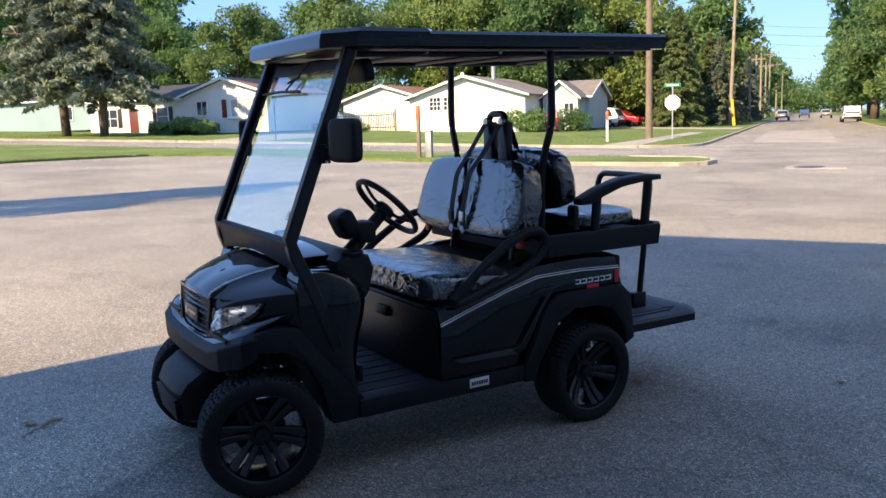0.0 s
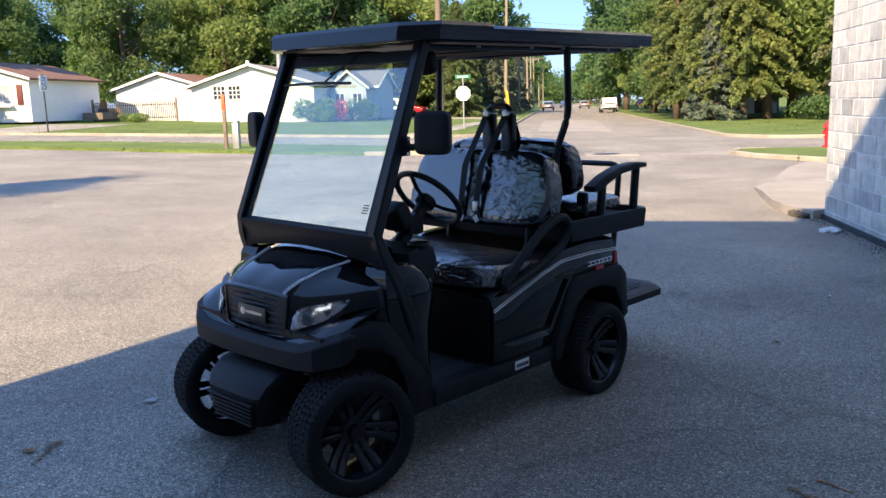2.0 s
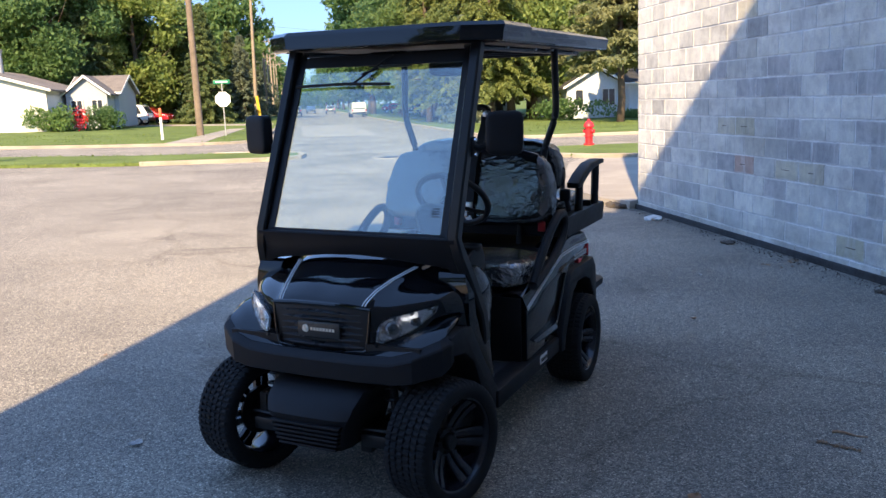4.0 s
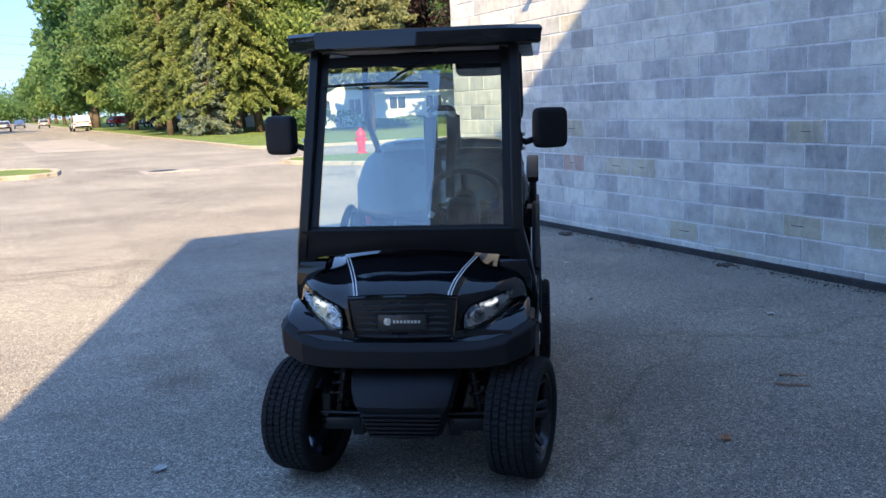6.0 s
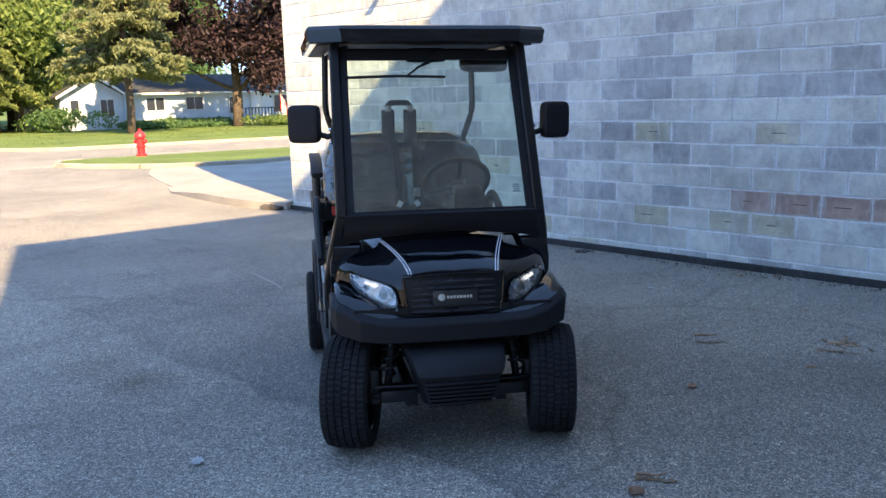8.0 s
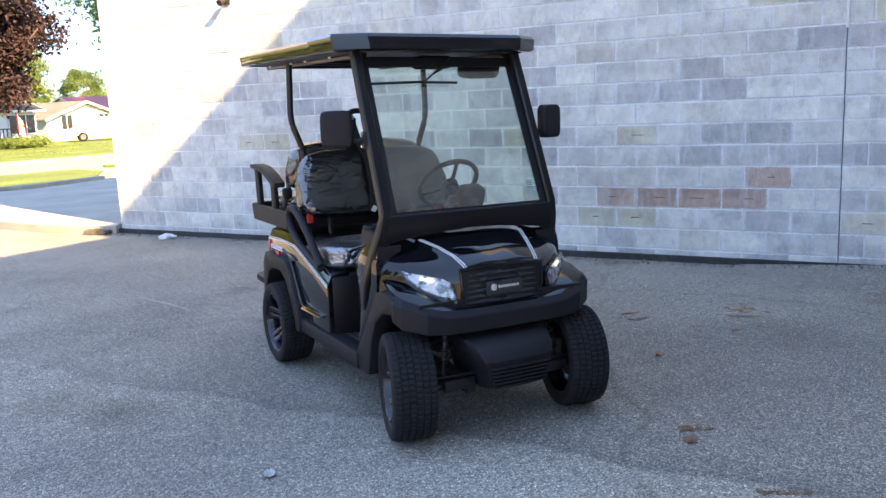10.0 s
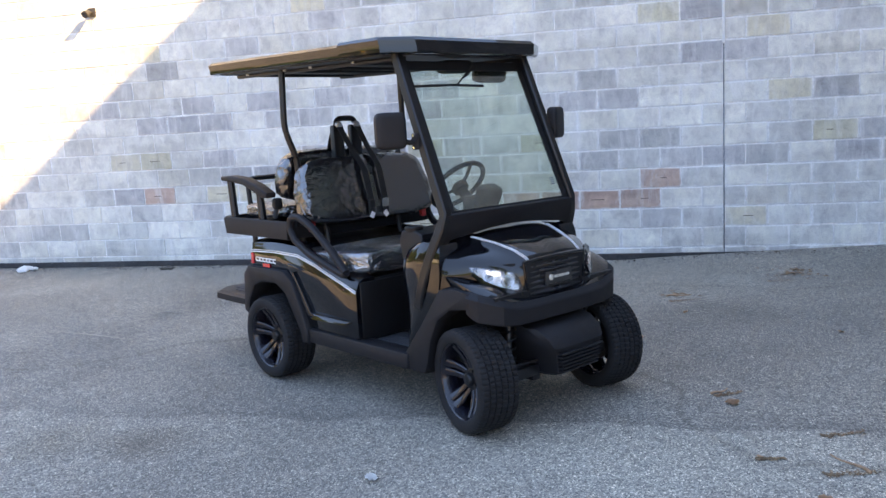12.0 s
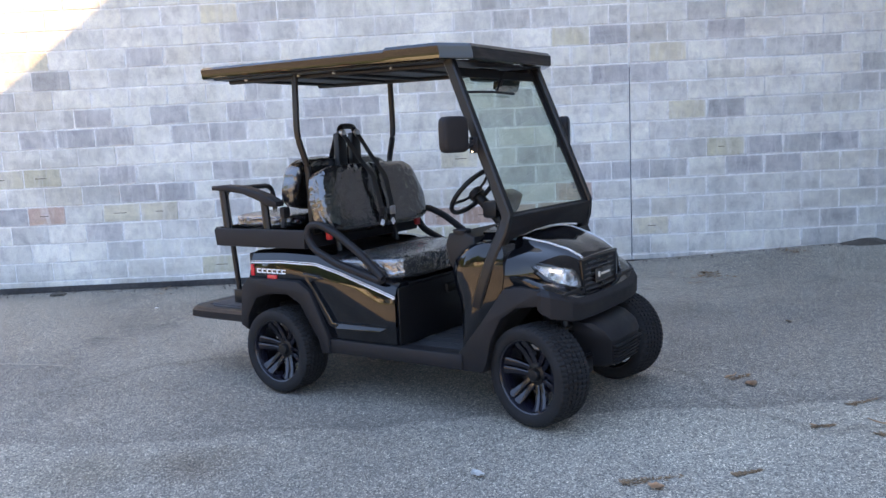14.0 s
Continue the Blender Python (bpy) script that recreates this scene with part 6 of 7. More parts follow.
bush(20.5, 55.0, 2.6, 0.6, LEAF_GREEN, 50, "dark hedge along the house wall", 2000, 0.12)
bush(15.5, 55.4, 2.4, 1.5, LEAF_GREEN, 51, "low shrub under the spruces", 1600, 0.14)


# ---- houses ----
def window(parent, m, w, h, panes=(2, 1), shutters=None, label="white-framed window"):
    """A framed window on a wall that faces -y; its middle is at the pose m."""
    win = part("window", boxed(-w / 2, w / 2, -0.02, 0.03, -h / 2, h / 2), CURTAIN if "curtain" in label else PANE, parent, label, m=m)
    f = 0.07
    bm = bmesh.new()
    for a in (box(bm, -w / 2 - f, w / 2 + f, -0.06, 0.01, h / 2, h / 2 + f), box(bm, -w / 2 - f, w / 2 + f, -0.08, 0.01, -h / 2 - f, -h / 2),
              box(bm, -w / 2 - f, -w / 2, -0.06, 0.01, -h / 2, h / 2), box(bm, w / 2, w / 2 + f, -0.06, 0.01, -h / 2, h / 2)):
        pass
    part("frame", bm, TRIM, win)
    for i in range(1, panes[0]):
        x = -w / 2 + w * i / panes[0]
        part("glazing_bar", boxed(x - 0.025, x + 0.025, -0.045, -0.015, -h / 2, h / 2), TRIM, win)
    for i in range(1, panes[1]):
        z = -h / 2 + h * i / panes[1]
        part("glazing_bar", boxed(-w / 2, w / 2, -0.047, -0.015, z - 0.025, z + 0.025), TRIM, win)
    if shutters:
        for s in (-1, 1):
            part("shutter", boxed(s * (w / 2 + 0.28) - 0.18, s * (w / 2 + 0.28) + 0.18, -0.05, 0.01, -h / 2 - 0.06, h / 2 + 0.06, 0.01), shutters, win, "painted shutter")
    return win


def wing(house, x0, x1, y0, y1, eave, apex, siding, roofing, ridge="y", over=0.35):
    """One gabled volume: walls with siding boards, a roof of two slopes, trim at the verge."""
    bm = bmesh.new()
    if ridge == "y":
        mid = (x0 + x1) / 2
        prism(bm, [(x0, 0), (x1, 0), (x1, eave), (mid, apex), (x0, eave)], y0, y1)
    else:
        mid = (y0 + y1) / 2
        prism(bm, [(y0, 0), (y1, 0), (y1, eave), (mid, apex), (y0, eave)], x0, x1, axis="x")
    part("wall", bm, siding, house)
    bm = bmesh.new()
    n = int((eave - 0.15) / 0.22)
    for k in range(n):
        z = 0.12 + k * 0.22
        box(bm, x0 - 0.012, x1 + 0.012, y0 - 0.012, y1 + 0.012, z, z + 0.012)
    tagged(part("siding_lap", bm, siding, house), kind="stuff")
    t = 0.16
    if ridge == "y":
        slope = (apex - eave) / (mid - x0)
        prof = [(x0 - over, eave - over * slope + 0.03), (mid, apex + 0.03), (x1 + over, eave - over * slope + 0.03), (x1 + over, eave - over * slope + t), (mid, apex + t + 0.04), (x0 - over, eave - over * slope + t)]
        part("roof", prism(bmesh.new(), prof, y0 - over, y1 + over), roofing, house, "shingled gable roof")
        edge = [(a, b - 0.02) for a, b in prof[:3]] + [(a, b + 0.01) for a, b in prof[3:]]
        part("verge_board", prism(bmesh.new(), edge, y0 - over - 0.04, y0 - over - 0.004), TRIM, house, "white verge board")
    else:
        slope = (apex - eave) / (mid - y0)
        prof = [(y0 - over, eave - over * slope + 0.03), (mid, apex + 0.03), (y1 + over, eave - over * slope + 0.03), (y1 + over, eave - over * slope + t), (mid, apex + t + 0.04), (y0 - over, eave - over * slope + t)]
        part("roof", prism(bmesh.new(), prof, x0 - over, x1 + over, axis="x"), roofing, house, "shingled gable roof")
        part("gutter", boxed(x0 - over, x1 + over, y0 - over - 0.08, y0 - over - 0.004, eave - over * slope, eave - over * slope + 0.14), TRIM, house)
        edge = [(a, b - 0.02) for a, b in prof[:3]] + [(a, b + 0.01) for a, b in prof[3:]]
        for x in (x0 - over - 0.04, x1 + over + 0.004):
            part("verge_board", prism(bmesh.new(), edge, x, x + 0.036, axis="x"), TRIM, house, "white verge board")


def door(parent, m, w=0.95, h=2.05, material=None):
    d = part("door", boxed(-w / 2, w / 2, -0.04, 0.03, 0, h, 0.01), material or TRIM, parent, m=m)
    bm = bmesh.new()
    box(bm, -w / 2 - 0.08, -w / 2, -0.06, 0.02, 0, h + 0.08)
    box(bm, w / 2, w / 2 + 0.08, -0.06, 0.02, 0, h + 0.08)
    box(bm, -w / 2, w / 2, -0.06, 0.02, h, h + 0.08)
    part("door_frame", bm, TRIM, d)
    return d


def house_west():
    z = height(-45) + 0.02
    h = thing("house", "white ranch house with brown-red and charcoal roofs", "house", pose(0, 0, z))
    wing(h, -44.4, -36.7, 51.5, 60.0, 2.85, 3.98, WHITE_SIDING, ROOF_RED, "y")
    wing(h, -55.5, -44.4, 52.6, 59.5, 2.85, 3.9, WHITE_SIDING, ROOF_DARK, "x")
    window(h, pose(-39.0, 51.48, 1.85), 1.9, 1.2, (3, 1), None, "wide bay window with pale curtains")
    for s in (-1.35, 1.35):
        part("shutter", boxed(-39.0 + s * 1.18 - 0.2, -39.0 + s * 1.18 + 0.2, 51.42, 51.49, 1.15, 2.5, 0.01), SHUTTER, h, "dark red shutter")
    part("bay_sill", boxed(-40.1, -37.9, 51.1, 51.47, 1.02, 1.16, 0.02), TRIM, h)
    window(h, pose(-42.7, 51.48, 1.9), 0.9, 1.0, (2, 1))
    window(h, pose(-47.6, 52.58, 1.45), 1.1, 1.4, (1, 2), SHUTTER_BLACK)
    window(h, pose(-53.2, 52.58, 1.45), 1.6, 1.4, (2, 2), SHUTTER_BLACK)
    door(h, pose(-50.6, 52.58, 0.1), material=SHUTTER)
    window(h, pose(-36.98, 54.0, 1.45) @ pose(0, 0, 0, 0, 0, 90), 0.8, 1.3, (1, 2))
    door(h, pose(-36.98, 57.6, 0.1) @ pose(0, 0, 0, 0, 0, 90), material=WOOD)
    bm = boxed(-36.2, -34.6, 56.6, 58.8, 0, 0.5)
    part("wood_steps", bm, WOOD, h, "weathered wooden steps")
    return h


def house_mid():
    z = height(-24) + 0.02
    h = thing("house", "white gabled house with a grey shingle roof", "house", pose(0, 0, z))
    wing(h, -29.2, -19.6, 60.0, 71.0, 2.75, 4.2, WHITE_SIDING, ROOF_GREY, "y", 0.45)
    # the side wings are white too; their shade is painted in grey-blue
    wing(h, -19.6, -16.2, 66.0, 72.5, 2.55, 3.75, SHADED_SIDING, ROOF_GREY, "x", 0.3)
    wing(h, -19.3, -16.5, 63.6, 66.0, 2.5, 3.6, SHADED_SIDING, ROOF_GREY, "y", 0.3)
    for x in (-26.95, -25.75):
        window(h, pose(x, 59.98, 2.3), 0.9, 0.95, (3, 3))
    window(h, pose(-18.6, 63.58, 1.35), 0.7, 1.3, (2, 2))
    window(h, pose(-17.2, 63.58, 1.35), 0.7, 1.3, (2, 2))
    window(h, pose(-19.78, 62.0, 1.4) @ pose(0, 0, 0, 0, 0, 90), 1.1, 1.2, (2, 1))
    bm = bmesh.new()
    lathe(bm, [(0.0, 0), (0.2, 0), (0.2, 2.6), (0.26, 2.65), (0.26, 2.8), (0.0, 2.85)], 14, "z")
    part("flue", bm, GALV, h, "grey metal flue pipe", m=pose(-23.7, 64.5, 3.0))
    bm = bmesh.new()
    lathe(bm, [(0.0, 0.3), (0.12, 0.26), (0.16, 0.1), (0.12, 0.0)], 12, "z")
    part("vent_cap", bm, TRIM, h, m=pose(-24.7, 60.3, 4.35))
    return h


def garage_west():
    z = height(-33) + 0.02
    h = thing("garage", "low white gabled garage behind an iron fence", "garage", pose(0, 0, z))
    wing(h, -37.0, -29.3, 63.0, 71.0, 2.55, 3.7, WHITE_SIDING, ROOF_RED, "y", 0.35)
    for x in (-35.0, -31.9):
        d = part("garage_door", boxed(x - 1.25, x + 1.25, 62.94, 63.02, 0.02, 2.0, 0.01), TRIM, h, "white panelled garage door")
        for k in range(1, 4):
            part("door_groove", boxed(x - 1.2, x + 1.2, 62.92, 62.945, 0.5 * k - 0.012, 0.5 * k + 0.012), WHITE_SIDING, d)
    bm = bmesh.new()
    lathe(bm, [(0.0, 0.05), (0.3, 0.05), (0.36, 0.0), (0.3, -0.02)], 20)
    part("gable_vent", bm, TRIM, h, m=pose(-33.5, 62.95, 2.85) @ Matrix.Diagonal((1, -1, 0.6, 1)))
    return h


def house_blue():
    z = height(20) + 0.12
    h = thing("house", "long pale blue house with white windows", "house", pose(0, 0, z))
    wing(h, 16.1, 20.4, 57.6, 66.0, 2.3, 3.5, BLUE_SIDING, ROOF_DARK, "y", 0.4)
    wing(h, 20.4, 34.2, 56.6, 65.0, 2.4, 3.6, BLUE_SIDING, ROOF_DARK, "x", 0.5)
    window(h, pose(17.0, 57.58, 1.45), 0.55, 1.1, (1, 1))
    window(h, pose(19.2, 57.58, 1.45), 0.9, 1.1, (2, 1))
    for x in (22.2, 25.2):
        window(h, pose(x, 56.58, 1.6), 1.3, 0.85, (2, 1))
    window(h, pose(28.6, 56.58, 1.4), 1.1, 1.2, (2, 1))
    window(h, pose(33.0, 56.58, 1.4), 2.0, 1.3, (3, 1))
    door(h, pose(30.4, 56.58, 0.25), 0.9, 1.95)
    porch = part("porch", boxed(27.6, 32.0, 54.6, 56.5, 0.0, 0.30, 0.02), WOOD, h, "wooden porch with dark rails")
    for k in range(16):
        x = 27.7 + k * 0.28
        part("baluster", boxed(x - 0.025, x + 0.025, 54.66, 54.72, 0.30, 1.1), IRON, porch)
    part("porch_rail", boxed(27.6, 32.0, 54.63, 54.75, 1.1, 1.17, 0.01), IRON, porch)
    part("flag_staff", tube(bmesh.new(), [(31.3, 54.5, 0.8), (30.9, 54.1, 2.3)], 0.02), WOOD_PALE, porch)
    for k in range(7):
        bm = bmesh.new()
        loft(bm, [[(x, 54.1, z0), (x + 0.075, 54.06, z0 - 0.02), (x + 0.075, 54.08, z0 - 0.02), (x, 54.12, z0)]
                  for x, z0 in ((30.85 + k * 0.075 + 0.12 * t + 0.03 * math.sin(t * 5), 2.2 - 0.10 * k - t * 1.35) for t in (0, 0.25, 0.5, 0.75, 1))])
        part("flag_stripe", bm, RED_PAINT if k % 2 == 0 else SIGN_WHITE, porch)
    return h


def small_house(name, x, y, w, d, eave, apex, siding, roofing, label, ridge="y", category="house"):
    h = thing(name, label, category, pose(0, 0, height(x) + 0.03))
    wing(h, x - w / 2, x + w / 2, y, y + d, eave, apex, siding, roofing, ridge)
    for s in (-0.25, 0.25):
        window(h, pose(x + s * w, y - 0.02, 1.5), 1.0, 1.1, (2, 1))
    return h


house_west()
house_mid()
garage_west()
house_blue()
small_house("house", -66, 55, 22, 8, 2.7, 3.9, SHED_BLUE, ROOF_DARK, "low pale blue building behind spruces", "x")
small_house("house", 40.4, 59.0, 7.2, 8, 1.75, 2.95, WHITE_SIDING, ROOF_GREY, "white gabled house beside a parked pickup")
small_house("barn", 61, 76, 13, 8, 2.3, 3.9, WHITE_SIDING, ROOF_METAL, "white outbuilding with a red metal roof", "x", "barn")
small_house("house", 17, 118, 9, 8, 2.7, 4.2, WHITE_SIDING, ROOF_GREY, "small white house among trees")
small_house("house", 14.5, 78, 6, 6, 2.6, 3.8, WHITE_SIDING, ROOF_GREY, "small white house among trees")


# ---- fences, poles, signs ----
def iron_fence():
    f = thing("fence", "dark iron picket fence before the garage", "fence", pose(-36.4, 58.6, height(-33) + 0.1))
    for k in range(44):
        part("picket", boxed(k * 0.15 - 0.03, k * 0.15 + 0.03, -0.012, 0.012, 0.05, 1.5 + 0.02 * (k % 3)), IRON, f)
    for z in (0.3, 1.25):
        part("rail", boxed(-0.05, 6.55, 0.013, 0.05, z - 0.03, z + 0.03), IRON, f)
    for x in (-0.1, 6.6):
        part("post", boxed(x - 0.07, x + 0.07, -0.05, 0.07, 0, 1.75, 0.01), WOOD, f)
    return f


def board_fence():
    f = thing("fence", "low brown board fence beside the house", "fence", pose(-36.6, 59.6, height(-37) + 0.1, 0, 0, 0))
    for k in range(12):
        part("board", boxed(k * 0.16 - 0.07, k * 0.16 + 0.07, -0.015, 0.015, 0.05, 1.0), WOOD, f)
    part("rail", boxed(-0.05, 1.85, 0.016, 0.05, 0.7, 0.78), WOOD, f)
    return f


iron_fence()
board_fence()


def pole(x, y, h, r, material, label, arm=True, guard=False, lean=0.0):
    p = thing("utility_pole", label, "utility pole", pose(x, y, height(x) + 0.06, 0, lean, 0), "utility poles along the road")
    part("mast", tube(bmesh.new(), [(0, 0, -0.3), (0, 0, h * 0.5), (0, 0, h)], (r, r * 0.62), 12), material, p)
    if arm:
        part("crossarm", boxed(-1.25, 1.25, -0.06, 0.06, h - 0.75, h - 0.6, 0.01), WOOD_PALE, p)
        for s in (-1, 1):
            part("arm_brace", tube(bmesh.new(), [(s * 0.75, -0.07, h - 0.7), (0, -0.1, h - 1.25)], 0.025, 6), GALV, p)
        for dx in (-1.1, -0.4, 0.4, 1.1):
            part("insulator", lathe(bmesh.new(), [(0.0, 0.2), (0.05, 0.18), (0.06, 0.05), (0.03, 0.0)], 8, "z"), GALV, p, m=pose(dx, 0, h - 0.6))
    if guard:
        part("guy_guard", tube(bmesh.new(), [(0.45, -0.5, 0.0), (0.12, -0.35, 2.6)], 0.16, 8), YELLOW, p, "yellow plastic guard")
    return p


pole(-8.2, 47.0, 14.5, 0.20, WOOD, "weathered brown wooden utility pole on the corner", False)
pole(-7.4, 88, 14.5, 0.2, WOOD_PALE, "pale wooden utility pole with crossarm and yellow guard", True, True, 1.5)
for y, h in ((118, 13.5), (132, 9.5), (146, 13), (163, 10), (180, 13), (220, 13), (270, 13)):
    pole(-7.4 - (y - 88) * 0.004, y, h, 0.18, WOOD_PALE, "pale wooden utility pole with a crossarm")


def cables():
    """The lines that hang between the poles and over the road."""
    spans = []
    ys = [47.0, 88, 118, 146, 180, 220, 270]
    hs = [14.2, 13.9, 12.9, 12.4, 12.4, 12.4, 12.4]
    for (y0, z0), (y1, z1) in zip(zip(ys, hs), list(zip(ys, hs))[1:]):
        for dx, dz in ((-1.1, 0), (-0.4, 0), (0.4, 0), (1.1, 0), (0.1, -4.2)):
            a = Vector(((-7.4 if y0 > 50 else -8.2) - max(0, y0 - 88) * 0.004 + (dx if y0 > 50 else dx * 0.2), y0, z0 + dz + height(-7)))
            b = Vector((-7.4 - (y1 - 88) * 0.004 + dx, y1, z1 + dz + height(-7)))
            spans.append((a, b, 0.6))
    for z, y in ((14.2, 47.0), (13.6, 47.1)):
        spans.append((Vector((-8.2, y, z)), Vector((75, y - 2, z - 0.5)), 1.5))
    for y, z in ((88, 13.7), (88, 9.2), (118, 12.6), (146, 12.2), (180, 12.0)):
        spans.append((Vector((-7.4, y, z)), Vector((14, y + 4, z - 1.0)), 0.5))
        spans.append((Vector((-7.4, y, z - 0.3)), Vector((-24, y - 3, z - 3.0)), 0.5))
    for a, b, sag in spans:
        pts = [a.lerp(b, t) - Vector((0, 0, 4 * sag * t * (1 - t))) for t in (i / 10 for i in range(11))]
        ob = part("cable", tube(bmesh.new(), pts, 0.014, 5), CABLE)
        tagged(ob, "thin dark overhead cable between poles", "cable", "overhead cables")


cables()


def stop_sign():
    s = thing("stop_sign", "octagonal sign seen from its bare back, with street name plate", "sign", pose(-6.7, 45.4, height(-6.7) + 0.1, 0, 0, 4))
    part("post", boxed(-0.03, 0.03, -0.025, 0.025, -0.2, 2.75), GALV, s)
    bm = bmesh.new()
    prism(bm, [(0.42 * math.cos(radians(22.5 + 45 * k)), 1.92 + 0.42 * math.sin(radians(22.5 + 45 * k))) for k in range(8)], -0.034, -0.028)
    part("plate", bm, SIGN_WHITE, s, "pale bare back of the sign plate")
    part("name_plate", boxed(-0.42, 0.42, -0.01, 0.01, 2.72, 2.92, 0.004), SIGN_GREEN, s, "green street name plate")
    part("name_bars", boxed(-0.30, 0.30, -0.014, -0.0105, 2.79, 2.86), SIGN_WHITE, s)
    return s


def text_mesh(body, size):
    c = bpy.data.curves.new("text", "FONT")
    c.body, c.size, c.align_x, c.align_y, c.extrude = body, size, "CENTER", "CENTER", 0.003
    ob = bpy.data.objects.new("text", c)
    scene.collection.objects.link(ob)
    bpy.context.view_layer.update()
    me = bpy.data.meshes.new_from_object(ob.evaluated_get(bpy.context.evaluated_depsgraph_get()))
    bpy.data.objects.remove(ob)
    bpy.data.curves.remove(c)
    return me


def speed_sign():
    s = thing("speed_sign", "white speed limit sign reading 25 on a dark post", "sign", pose(-27.6, 39.4, height(-27.6) + 0.1, 0, 0, 88))
    part("post", boxed(-0.03, 0.03, 0.0, 0.05, -0.2, 2.9), IRON, s)
    plate = part("plate", boxed(-0.31, 0.31, -0.022, -0.004, 2.05, 2.83, 0.004), SIGN_WHITE, s)
    me = text_mesh("25", 0.46)
    me.materials.append(SIGN_BLACK)
    part("digits", me, SIGN_BLACK, plate, m=pose(0, -0.024, 2.28, 90, 0, 0))
    for z, t in ((2.72, "SPEED"), (2.58, "LIMIT")):
        me = text_mesh(t, 0.14)
        me.materials.append(SIGN_BLACK)
        part("words", me, SIGN_BLACK, plate, m=pose(0, -0.024, z, 90, 0, 0))
    return s


stop_sign()
speed_sign()


def marker(x, y, h, body, top, label):
    m = thing("marker_post", label, "marker post", pose(x, y, height(x) + 0.09))
    part("shaft", boxed(-0.06, 0.06, -0.05, 0.05, -0.2, h, 0.012), body, m)
    part("cap", boxed(-0.064, 0.064, -0.054, 0.054, h * 0.72, h + 0.02, 0.012), top, m, "bright painted top")
    return m


marker(-12.3, 25.9, 1.75, WOOD, ORANGE, "weathered wooden marker post with orange top")
marker(-9.4, 42.0, 1.5, SIGN_WHITE, ORANGE, "white marker post with orange band")
pd = thing("utility_pedestal", "grey-blue metal utility pedestal beside the post", "utility box", pose(-12.05, 26.2, height(-12) + 0.09))
part("body", boxed(-0.11, 0.11, -0.10, 0.10, -0.1, 0.85, 0.015), GALV, pd)
part("lid", boxed(-0.12, 0.12, -0.11, 0.11, 0.85, 0.93, 0.02), GALV, pd)


def hydrant():
    h = thing("fire_hydrant", "red fire hydrant on the grass island", "fire hydrant", pose(6.35, 25.0, height(6.5) + 0.10))
    part("barrel", lathe(bmesh.new(), [(0.0, 0.0), (0.17, 0.0), (0.17, 0.05), (0.115, 0.06), (0.115, 0.26), (0.15, 0.27), (0.15, 0.31), (0.115, 0.32), (0.12, 0.55), (0.165, 0.56), (0.165, 0.60), (0.0, 0.60)], 20, "z"), RED_PAINT, h)
    part("bonnet", lathe(bmesh.new(), [(0.165, 0.60), (0.15, 0.66), (0.10, 0.73), (0.045, 0.76), (0.045, 0.82), (0.0, 0.82)], 20, "z"), RED_PAINT, h)
    for a in (0, 90, 180):
        n = part("nozzle", lathe(bmesh.new(), [(0.0, 0.21), (0.05, 0.21), (0.07, 0.19), (0.07, 0.15), (0.055, 0.14), (0.055, 0.08)], 14, "x"), RED_PAINT, h, m=pose(0, 0, 0.44, 0, 0, a - 60))
    return h


hydrant()


